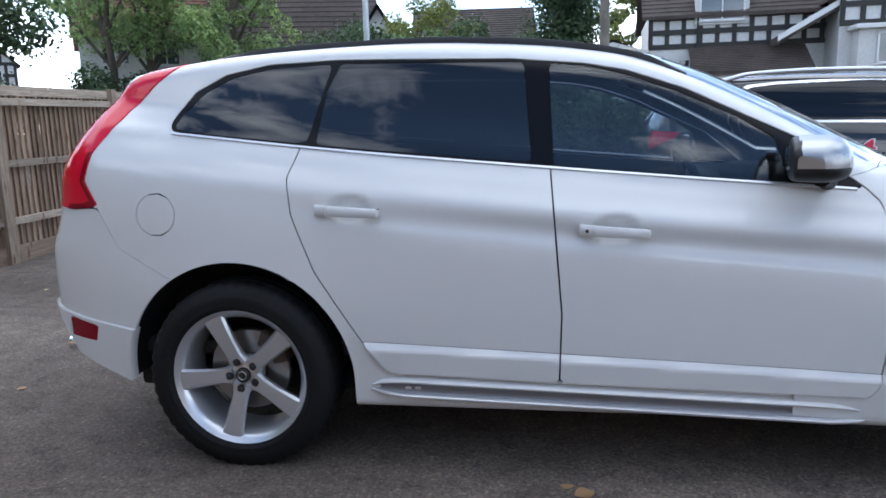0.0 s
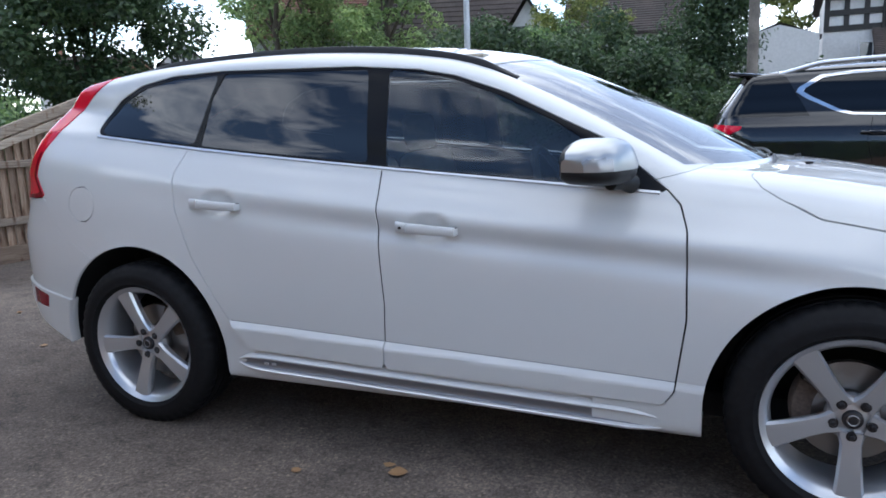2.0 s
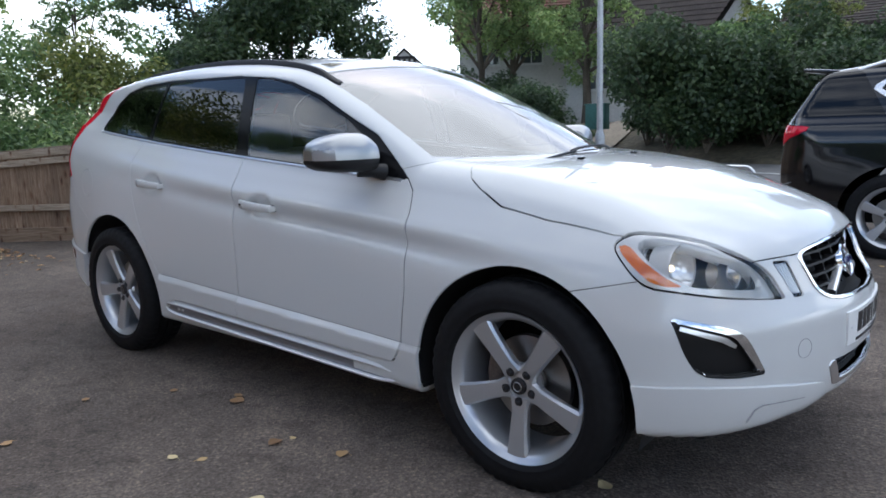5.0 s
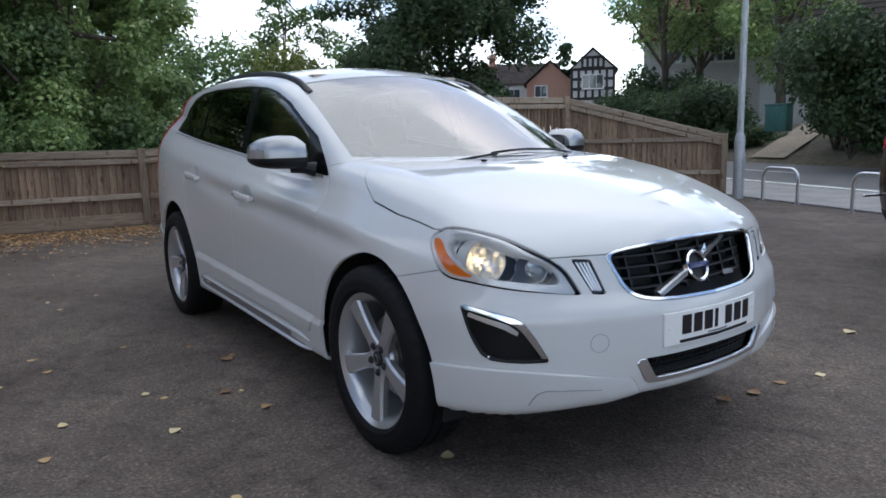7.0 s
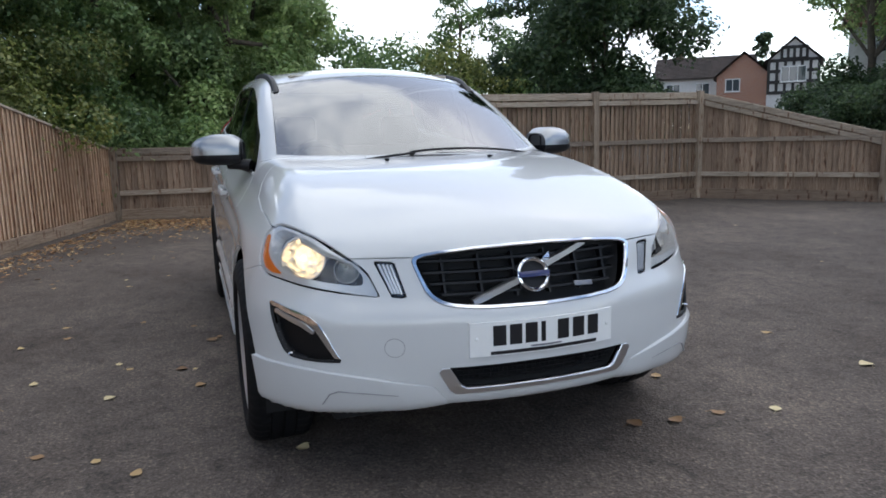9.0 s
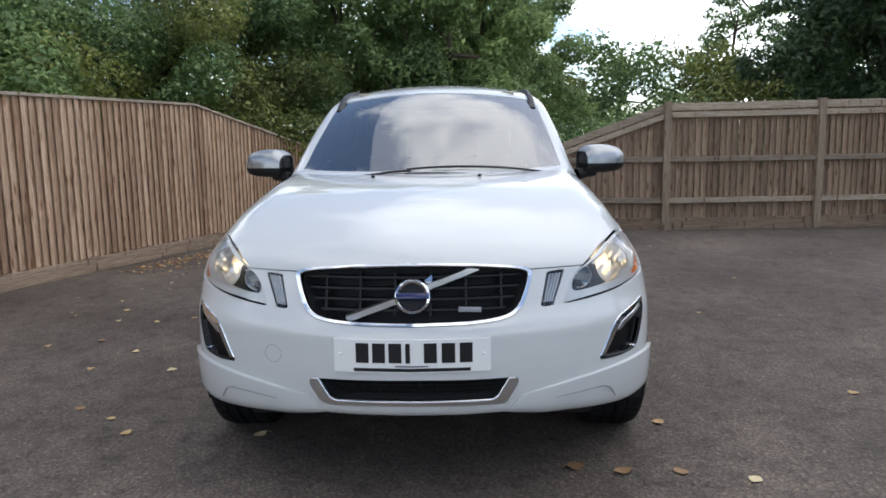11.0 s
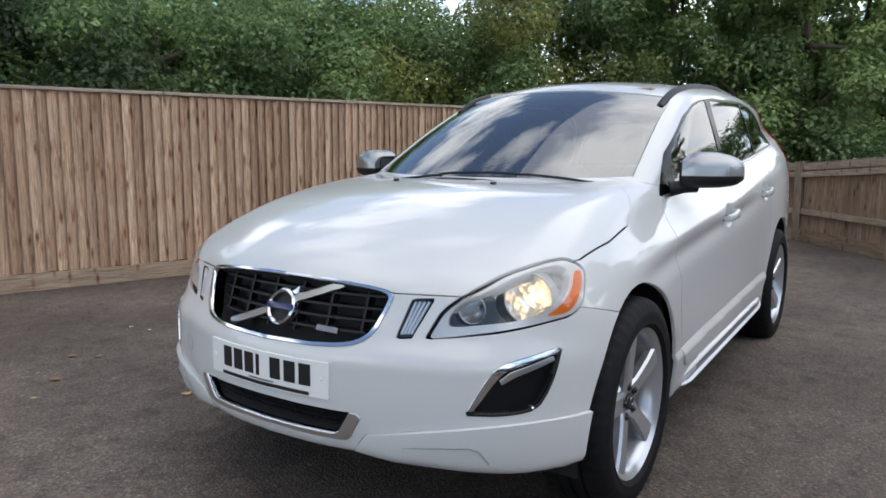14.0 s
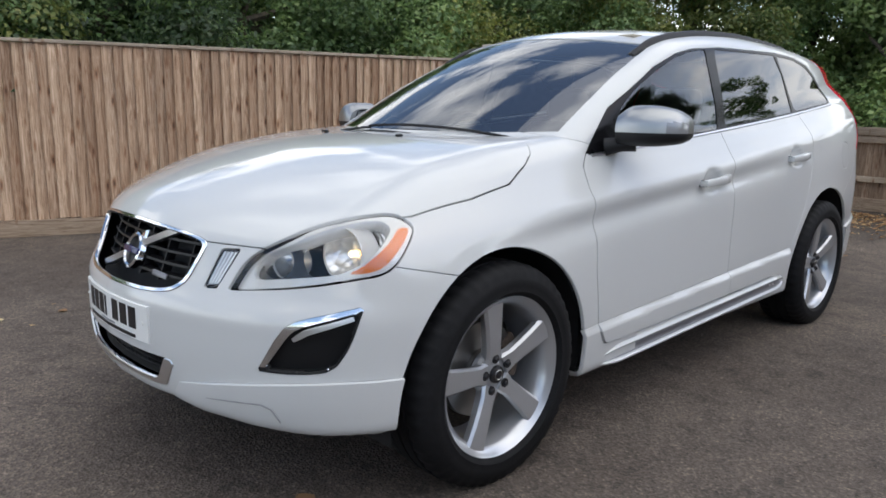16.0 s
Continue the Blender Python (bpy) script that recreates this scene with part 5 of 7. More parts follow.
def board_mesh(low, high, tall_a, tall_b, material, w):
    """A feather-edged board whose thick edge laps over the next, its top cut on the rake."""
    bm = bmesh.new()
    ring = [(-w, -.010), (w - .006, .021), (w - .001, .020), (w, .017), (w - .003, .010), (w - .016, .000), (w - .016, -.014), (-w, -.016)]
    bot = [bm.verts.new((x, y, low)) for x, y in ring]
    top = [bm.verts.new((x, y, tall_a + (tall_b - tall_a) * (x + w) / (2 * w))) for x, y in ring]
    bm.faces.new(bot[::-1]), bm.faces.new(top)
    for i in range(8):
        bm.faces.new((bot[i], bot[(i + 1) % 8], top[(i + 1) % 8], top[i]))
    bmesh.ops.recalc_face_normals(bm, faces=bm.faces)
    me = bpy.data.meshes.new("board")
    bm.to_mesh(me)
    bm.free()
    me.materials.append(material)
    return me


LATER = []


def fence_run(a, b, ha, hb, faced, posts, label, spacing=.087, seed=1):
    """Posts, rails, cap, gravel board and boards from a to b; faced: -1 shows the boards to the car, 1 shows posts and rails."""
    rnd = random.Random(seed)
    a, b = Vector((*a, 0)), Vector((*b, 0))
    ahead = (b - a).normalized()
    length = (b - a).length
    m = Matrix(((ahead.x, -ahead.y, 0, a.x), (ahead.y, ahead.x, 0, a.y), (0, 0, 1, 0), (0, 0, 0, 1)))
    run = thing("close_board_fence", label, "fence", m, group="fences round the car park")
    rake = (hb - ha) / length
    tilt = Matrix.Rotation(-math.atan(rake), 4, "Y")
    board_y = 0.0 if faced < 0 else -.055

    def bar(name, z0, z1, y, size, bevel=.006, lab="", wood=RAIL_LEVEL):
        """A length of timber between two heights."""
        mid = Matrix.Translation((length / 2, -y, (z0 + z1) / 2)) @ Matrix.Rotation(-math.atan2(z1 - z0, length), 4, "Y")
        part(name, box((math.hypot(length, z1 - z0), *size), mid, bevel), wood, run, lab, smooth=False)
    if faced > 0:
        for s in posts:
            h = ha + rake * s
            part("fence_post", box((.10, .10, h + .035), Matrix.Translation((s, 0, (h + .035) / 2)), .006), RAIL, run, smooth=False)
        top0, top1 = ha - .15, hb - .15
        bar("rail", top0, top1, .005, (.045, .075))
        bar("rail", .42, .42, .012, (.045, .075))
        if min(ha, hb) > .9:
            bar("rail", 1.0 if max(ha, hb) > 1.4 else .98, 1.0 if max(ha, hb) > 1.4 else .98, .012, (.045, .075)) if max(ha, hb) > 1.4 else None
        bar("gravel_board", .085, .085, .015, (.035, .17), .004, wood=GRAVEL_BOARD)
        bar("counter_rail", ha - .045, hb - .045, .028, (.022, .085), .003)
    else:
        bar("gravel_board", .075, .075, -.012, (.035, .15), .004, wood=GRAVEL_BOARD)
        for s in posts:
            h = ha + rake * s
            part("fence_post", box((.09, .09, h - .01), Matrix.Translation((s, -.085, (h - .01) / 2)), .005), RAIL, run, smooth=False)
        for z in (.35, .95, 1.5):
            if z < min(ha, hb):
                bar("rail", z, z, .045, (.04, .075))
    bar("fence_cap", ha, hb, -board_y, (.068, .030), .005, wood=CAP_TIMBER if faced < 0 else RAIL_LEVEL)

    def boards():
        s, share = .05, {}
        while s < length - .02:
            h0, h1 = ha + rake * (s - .05) - .016, ha + rake * (s + .05) - .016
            low = .155 if faced < 0 else .165
            key = (round(h0, 3), round(h1, 3))
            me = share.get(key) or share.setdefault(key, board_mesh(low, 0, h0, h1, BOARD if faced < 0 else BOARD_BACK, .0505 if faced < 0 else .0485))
            place_ = Matrix.Translation((s, board_y + rnd.uniform(-.002, .002), rnd.uniform(-.006, .004))) @ Matrix.Rotation(radians(rnd.gauss(0, .10)), 4, "Y") @ Matrix.Rotation(radians(rnd.gauss(0, .9)), 4, "Z")
            piece("board", me, run, "", place_)
            s += spacing + rnd.uniform(-.004, .005)
    LATER.append(boards)
    return run


END, CORN_D, CORN_K = (5.2, -5.94), (-4.25, -3.20), (-7.75, -2.18)
POST_A, POST_F, POST_C, POST_B, POST_G = (-7.45, .20), (-5.85, 1.42), (-5.55, 2.97), (-5.85, 7.30), (-3.72, 9.05)
fence_run(CORN_D, END, 1.787, 1.675, -1, [.0, 1.9, 3.8, 5.7, 7.6], "tall brown close-board timber fence, board side showing, by the asphalt", seed=3)
fence_run(CORN_K, CORN_D, 1.10, 1.787, -1, [.05, 1.8], "raked brown close-board timber fence stepping down in height", seed=4)
fence_run(POST_A, CORN_K, 1.08, 1.10, 1, [.0, 2.35], "low weathered timber fence with posts and rails showing", seed=5)
fence_run(POST_F, POST_A, 1.20, 1.08, 1, [.0], "low weathered timber fence with posts and rails showing", seed=6)
fence_run(POST_C, POST_F, 1.76, 1.20, 1, [.0], "raked weathered timber fence with posts and rails showing", seed=7)
fence_run(POST_B, POST_C, 1.80, 1.76, 1, [.0, 2.17], "tall weathered timber fence with posts and rails showing", seed=8)
fence_run(POST_G, POST_B, 1.06, 1.80, 1, [.0], "raked weathered timber fence beside the lamp post", seed=9)


# ---- trees and shrubs ----
def leafage(name, low, mid, high):
    m = bpy.data.materials.new(name)
    m.use_nodes = True
    t = m.node_tree
    t.nodes.clear()
    g = t.nodes.new("ShaderNodeNewGeometry")
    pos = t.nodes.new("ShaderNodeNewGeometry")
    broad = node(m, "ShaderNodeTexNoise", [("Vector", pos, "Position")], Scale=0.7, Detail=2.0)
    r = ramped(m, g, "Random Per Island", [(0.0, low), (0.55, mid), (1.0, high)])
    # broad noise puts lit clumps and dark gaps into the leaf colour
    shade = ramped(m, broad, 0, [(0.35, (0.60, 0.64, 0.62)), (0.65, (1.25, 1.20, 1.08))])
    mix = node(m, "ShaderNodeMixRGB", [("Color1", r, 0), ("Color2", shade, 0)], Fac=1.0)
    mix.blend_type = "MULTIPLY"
    d = node(m, "ShaderNodeBsdfPrincipled", [("Base Color", mix, 0)], Roughness=0.40)
    s = node(m, "ShaderNodeBsdfTranslucent", [("Color", mix, 0)])
    both_ = node(m, "ShaderNodeMixShader", Fac=0.45)
    t.links.new(d.outputs[0], both_.inputs[1])
    t.links.new(s.outputs[0], both_.inputs[2])
    node(m, "ShaderNodeOutputMaterial", [("Surface", both_, 0)])
    return m


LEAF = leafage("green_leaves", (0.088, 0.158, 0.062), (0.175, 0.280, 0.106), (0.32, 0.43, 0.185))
# LEAF_LIGHT is a paler copy of LEAF, sunlight put into its colour
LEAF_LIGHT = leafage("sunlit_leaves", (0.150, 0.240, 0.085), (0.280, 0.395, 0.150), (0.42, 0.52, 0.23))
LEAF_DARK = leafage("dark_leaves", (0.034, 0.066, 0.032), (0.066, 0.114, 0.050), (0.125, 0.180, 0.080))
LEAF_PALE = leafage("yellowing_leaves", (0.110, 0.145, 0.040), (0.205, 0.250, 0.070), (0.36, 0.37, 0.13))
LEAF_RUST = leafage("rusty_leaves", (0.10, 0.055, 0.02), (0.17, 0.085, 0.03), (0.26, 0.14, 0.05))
BARK = speckled(principled("bark", (0.085, 0.068, 0.050), 0.9), (0.085, 0.068, 0.050), 18.0, 0.28, 0.7, 0.02)


def leaf_mesh(name, centres, radii, count, size, material, seed, flat=0.75, floor=None):
    """Many small bent leaves spread through the outer part of clumps."""
    rng = np.random.default_rng(seed)
    pick = rng.choice(len(centres), count, p=radii ** 2 / (radii ** 2).sum())
    way = rng.normal(size=(count, 3))
    way /= np.linalg.norm(way, axis=1, keepdims=True)
    far = rng.uniform(.45, 1.0, count) ** .4 * (1 + .18 * rng.normal(size=count))
    at = centres[pick] + way * (radii[pick] * far)[:, None] * (1, 1, flat)
    if floor is not None:
        at[:, 2] = np.maximum(at[:, 2], floor + rng.uniform(0, .3, count))
    normal = way * (.9, .9, .6) + rng.normal(size=(count, 3)) * .55 + (0, 0, .75)
    normal /= np.linalg.norm(normal, axis=1, keepdims=True)
    side = np.cross(normal, rng.normal(size=(count, 3)))
    side /= np.linalg.norm(side, axis=1, keepdims=True)
    tip = np.cross(normal, side)
    s = (size * rng.uniform(.6, 1.35, count))[:, None]
    droop = normal * s * .16
    quad = np.stack([at - tip * s * .5, at + side * s * .30 + tip * s * .05 + droop, at + tip * s * .55 - droop, at - side * s * .30 + tip * s * .05 + droop], 1)
    me = bpy.data.meshes.new(name)
    me.vertices.add(count * 4)
    me.vertices.foreach_set("co", quad.astype(np.float32).ravel())
    me.loops.add(count * 4)
    me.loops.foreach_set("vertex_index", np.arange(count * 4, dtype=np.int32))
    me.polygons.add(count)
    me.polygons.foreach_set("loop_start", np.arange(0, count * 4, 4, dtype=np.int32))
    me.polygons.foreach_set("loop_total", np.full(count, 4, dtype=np.int32))
    me.materials.append(material)
    me.update()
    me.validate()
    return me


def tree(x, y, tall, wide, bare, leaves, size, material, seed, label, z=0.0, trunk=.16, group="trees round the car park", lean=0.0, open_=0.0):
    """A tapered trunk, limbs, and a crown of leaf clumps with gaps."""
    rnd = random.Random(seed)
    root = thing("tree", label, "tree", Matrix.Translation((x, y, z)), group)
    bm = bmesh.new()
    top = tall * .82
    path = [Vector((lean * k / 6 + rnd.uniform(-.06, .06) * k, rnd.uniform(-.06, .06) * k, top * k / 6)) for k in range(7)]
    add_tube(bm, path, [trunk * (1.25 if k == 0 else 1 - .13 * k) for k in range(7)], 9)
    centres, radii = [], []
    limbs = 11
    for k in range(limbs):
        start = path[2 + k % 4] if bare > .6 else path[1 + k % 5]
        a = 2.4 * k + rnd.uniform(-.4, .4)
        high = bare + (tall - bare) * (.12 + .78 * (k + .5) / limbs)
        out_ = wide * (.55 + .45 * math.sin(math.pi * min(1, (high - bare) / (tall - bare) * .9 + .12))) * rnd.uniform(.7, 1.05)
        end = Vector((lean * .6 + math.cos(a) * out_, math.sin(a) * out_, high))
        bend = (start + end) / 2 + Vector((rnd.uniform(-.2, .2), rnd.uniform(-.2, .2), rnd.uniform(.0, .35)))
        add_tube(bm, [start, bend, bend.lerp(end, .6)], [trunk * .38, trunk * .24, trunk * .08], 6)
        for u in (.45, .7, .95, 1.1):
            p_ = start.lerp(bend, min(1, u * 2)) if u < .5 else bend.lerp(end, (u - .5) * 2)
            centres.append(p_ + Vector((rnd.gauss(0, .28), rnd.gauss(0, .28), rnd.gauss(.1, .25))) * wide * .28)
            radii.append(wide * rnd.uniform(.15, .33) * (1 - open_ * .35))
    for k in range(6):
        centres.append(Vector((lean + rnd.gauss(0, .25) * wide, rnd.gauss(0, .25) * wide, tall * rnd.uniform(.78, .97))))
        radii.append(wide * rnd.uniform(.2, .33))
    for k in range(10 if open_ < .3 else 3):
        a, r = 2.4 * k, wide * rnd.uniform(.25, .8)
        centres.append(Vector((math.cos(a) * r, math.sin(a) * r, bare + rnd.uniform(.05, .5) * (tall * .62 - bare))))
        radii.append(wide * rnd.uniform(.24, .38))
    part("trunk", bm, BARK, root)
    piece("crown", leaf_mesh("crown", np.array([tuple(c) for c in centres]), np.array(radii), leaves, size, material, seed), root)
    return root


def shrub(x, y, tall, wide, leaves, size, material, seed, label, z=0.0, group="shrubs"):
    rnd = random.Random(seed)
    root = thing("shrub", label, "shrub", Matrix.Translation((x, y, z)), group)
    bm = bmesh.new()
    centres, radii = [], []
    for k in range(9):
        a = 2.4 * k
        r = wide * math.sqrt((k + .5) / 9) * .8
        tip = Vector((math.cos(a) * r, math.sin(a) * r, tall * rnd.uniform(.45, .85) * (1 - .35 * (r / wide) ** 2)))
        add_tube(bm, [(0, 0, 0), tip * .5 + Vector((0, 0, .1)), tip], [.035, .025, .01], 5)
        for u in (.45, .8, 1.0):
            centres.append(tip * u + Vector((rnd.gauss(0, .12), rnd.gauss(0, .12), 0)))
            radii.append(min(wide, tall) * rnd.uniform(.26, .42))
    part("woody_base", bm, BARK, root)
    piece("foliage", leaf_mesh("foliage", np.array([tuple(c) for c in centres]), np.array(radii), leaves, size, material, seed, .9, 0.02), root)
    return root


GREEN, DEEP, PALE = "leafy green deciduous tree behind the timber fence", "dense dark green tree with full foliage", "light green tree with yellowing leaves"
# behind the tall board fence
for k, (x, back, tall, wide, material) in enumerate(((6.0, 3.6, 3.4, 2.1, LEAF), (3.9, 2.6, 3.2, 1.9, LEAF), (2.0, 3.0, 3.3, 2.0, LEAF), (.1, 2.5, 3.2, 1.9, LEAF_DARK), (-1.7, 2.6, 3.3, 1.9, LEAF),
                                                     (-3.5, 2.9, 3.4, 2.0, LEAF), (-5.3, 2.6, 3.6, 2.0, LEAF), (-7.2, 2.3, 4.2, 2.2, LEAF_PALE), (-9.0, 2.4, 4.6, 2.3, LEAF))):
    y = -2.15 - .29 * (x + 7.87) - back
    tree(x, y, tall, wide, .15, 46000, .070, material, 20 + k, DEEP if material is LEAF_DARK else GREEN)
for k, x in enumerate((7.5, 5.0, 1.0, -2.6, -6.3, -9.6)):
    y = -2.15 - .29 * (x + 7.87) - 6.4
    tree(x, y, 4.1, 2.6, .3, 12000, .15, (LEAF_DARK, LEAF)[k % 2], 40 + k, DEEP)
for k, x in enumerate((4.6, 2.9, 1.2, -.6, -2.6, -4.4, -6.2)):
    y = -2.15 - .29 * (x + 7.87) - 2.1
    shrub(x, y, 2.7 + .25 * (k % 3), 1.3, 13000, .070, (LEAF, LEAF, LEAF_PALE)[k % 3], 60 + k, "bushy green shrub growing behind the timber fence")
shrub(-2.35, -4.45, 2.35, .40, 700, .07, LEAF_RUST, 71, "thin shrub with rusty brown leaves behind the fence")
# behind the low fence
for k, (x, y, tall, wide, material) in enumerate(((-10.4, -2.6, 6.2, 2.4, LEAF_LIGHT), (-10.2, -.35, 5.6, 1.8, LEAF_LIGHT), (-12.6, -1.2, 6.8, 2.8, LEAF_LIGHT), (-12.3, .6, 5.2, 1.2, LEAF_LIGHT))):
    tree(x, y, tall, wide, .15, 52000, .092, material, 80 + k, DEEP if material is LEAF_DARK else GREEN)
for k, (x, y) in enumerate(((-9.2, -1.2), (-9.3, 1.2), (-9.6, 3.0), (-10.5, 5.0))):
    shrub(x, y, 2.1, 1.4, 9000, .08, LEAF, 90 + k, "dark green shrub behind the low timber fence")
# farther trees with sky between them
tree(-24.0, 2.2, 8.4, 2.7, .2, 42000, .13, LEAF_LIGHT, 84, GREEN)
tree(-40.5, 16.5, 14.5, 3.0, 2.0, 9000, .24, LEAF, 101, GREEN, open_=.3)
tree(-14.2, 10.7, 9.5, 2.6, .5, 60000, .14, LEAF_DARK, 102, DEEP, open_=-.7)
tree(-29.2, 17.2, 10.5, 3.0, .8, 16000, .20, LEAF_DARK, 103, DEEP)
for k, (x, y, tall, wide, material) in enumerate(((-31, 3.0, 5.6, 3.2, LEAF_PALE), (-30, 7.5, 6.0, 3.4, LEAF), (-29, 12, 5.4, 3.2, LEAF_PALE), (-30, 17, 5.8, 3.4, LEAF), (-33, -2, 7.5, 3.6, LEAF))):
    tree(x, y, tall, wide, .2, 9000, .22, material, 110 + k, "far green tree beyond the car park", group="far trees")
tree(-51.5, 52.5, 10.4, 1.4, .8, 5000, .30, LEAF_DARK, 118, "far dark conifer behind the houses", group="far trees")
row_rnd = random.Random(77)
for k in range(17):
    a, n = -26.5 + 1.55 * k, 16.6 + row_rnd.uniform(-.4, .6)
    if -17.5 < a < -14.6:
        continue
    tall = row_rnd.uniform(2.6, 3.2) if a < -17 else row_rnd.uniform(3.1, 3.8)
    if -19.0 < a < -17:
        tall = .9
    if a > -6.5:
        tall = row_rnd.uniform(1.5, 1.9)
    p_ = street(a, n)
    shrub(p_.x, p_.y, tall, 1.5, 6500, .14, LEAF_DARK, 130 + k, "dense dark hedge shrub on the bank across the road", z=.30, group="hedge across the road")
for k, (a, n, tall, wide, material) in enumerate(((-12.6, 18.8, 3.3, 2.0, LEAF), (-10.4, 19.4, 3.3, 2.0, LEAF_DARK), (-8.4, 18.9, 2.0, 1.5, LEAF_DARK))):
    p_ = street(a, n)
    tree(p_.x, p_.y, tall, wide, .3, 11000, .16, material, 150 + k, GREEN.replace("behind the timber fence", "on the bank across the road"), z=.9, group="trees across the road")
BUSHES = ((-21.9, 28.2, 4.0, 2.3), (-20.4, 29.4, 3.9, 2.4), (-18.9, 30.6, 3.2, 1.9))
OPEN_TREES = ((-22.0, 30.9, 13.0, 4.4, 5.2, LEAF_LIGHT), (-20.8, 32.4, 12.5, 4.2, 5.0, LEAF_LIGHT), (-15.4, 31.0, 11.0, 3.4, 2.6, LEAF_LIGHT))
for k, (x, y, tall, wide) in enumerate(BUSHES):
    shrub(x, y, tall, wide, 12000, .19, LEAF_DARK if k != 2 else LEAF, 170 + k, "large dense dark bush in front of the houses", z=.6, group="hedge across the road")
for k, (x, y) in enumerate(((-5.2, 16.7), (-4.3, 17.2))):
    shrub(x, y, 4.5, 2.0, 14000, .13, LEAF_DARK, 175 + k, "large dense dark bush at the edge of the road", z=.3, group="hedge across the road")
for k, (x, y, tall, wide, bare, m_) in enumerate(OPEN_TREES):
    tree(x, y, tall, wide, bare, 9000, .22, m_, 180 + k, "tall open-crowned green tree with a dark trunk", z=.8, trunk=.26, group="trees across the road", open_=.9)
# ivy-clad trunk
p_ = Vector((.25, 25.5, 0))
ivy = thing("tree", "tall narrow tree wrapped in dark ivy", "tree", Matrix.Translation((p_.x, p_.y, 1.0)), "trees across the road")
ivy_rnd = random.Random(160)
bm = bmesh.new()
add_tube(bm, [(0, 0, 0), (.05, .02, 3), (-.04, .05, 6), (.02, 0, 9.2)], [.26, .22, .17, .08], 9)
part("trunk", bm, BARK, ivy)
centres = np.array([(ivy_rnd.gauss(0, .55), ivy_rnd.gauss(0, .55), .3 + 9.2 * k / 70) for k in range(70)])
radii = np.array([ivy_rnd.uniform(.75, 1.2) * (1.1 if k < 50 else .9) for k in range(70)])
piece("crown", leaf_mesh("crown", centres, radii, 34000, .14, LEAF_DARK, 160), ivy)
tree(-6.2, 33.0, 6.3, 2.4, .6, 12000, .17, LEAF_PALE, 163, "light green tree in front of a white house", z=1.1, group="trees across the road")
tree(5.0, 47.0, 8.5, 2.0, .3, 9000, .24, LEAF_PALE, 161, "green tree behind a white house", z=1.1, group="trees across the road")


# ---- houses across the road ----
RENDER_WHITE = speckled(principled("white_render", (0.56, 0.55, 0.53), 0.85), (0.56, 0.55, 0.53), 8.0, 0.06, 0.2, 0.01)
TIMBER_BLACK = speckled(principled("black_timber", (0.02, 0.018, 0.017), 0.7), (0.022, 0.02, 0.018), 12.0, 0.2)
TILE = speckled(principled("brown_roof_tile", (0.055, 0.042, 0.036), 0.85), (0.055, 0.042, 0.036), 14.0, 0.25, 0.5, 0.03)
TILE_RED = speckled(principled("red_roof_tile", (0.17, 0.075, 0.05), 0.85), (0.16, 0.075, 0.052), 14.0, 0.25, 0.5, 0.03)
BRICK_WALL = principled("red_brick", (0.32, 0.14, 0.09), 0.9)
bp = world_place(BRICK_WALL, (1, 1, 1))
swap = node(BRICK_WALL, "ShaderNodeMapping", [("Vector", bp, 0)])
swap.inputs["Rotation"].default_value = (radians(90), 0, 0)
bt = node(BRICK_WALL, "ShaderNodeTexBrick", [("Vector", swap, 0)], Scale=4.4, Mortar_Size=0.02, Color1=(0.36, 0.17, 0.10, 1), Color2=(0.27, 0.12, 0.08, 1), Mortar=(0.40, 0.36, 0.31, 1))
feed(BRICK_WALL, "Base Color", bt)
PANE_HOUSE = principled("house_window_glass", (0.05, 0.06, 0.07), 0.05, Coat_Weight=1.0)
FRAME_WHITE = principled("white_window_frame", (0.62, 0.62, 0.61), 0.4)


def window(parent, x, z, w, h, m, bars=2):
    win = piece("window", None, parent, "", m @ Matrix.Translation((x, -.03, z)))
    part("pane", box((w, .03, h), Matrix()), PANE_HOUSE, win, smooth=False)
    bm = bmesh.new()
    for s in (-1, 1):
        add_box(bm, (.09, .07, h + .09), Matrix.Translation((s * w / 2, -.02, 0)))
        add_box(bm, (w + .09, .07, .09), Matrix.Translation((0, -.02, s * h / 2)))
    for k in range(1, bars):
        add_box(bm, (.06, .06, h), Matrix.Translation((-w / 2 + w * k / bars, -.02, 0)))
    part("window_frame", bm, FRAME_WHITE, win, smooth=False)
    part("window_sill", box((w + .2, .14, .06), Matrix.Translation((0, -.05, -h / 2 - .06))), FRAME_WHITE, win, smooth=False)


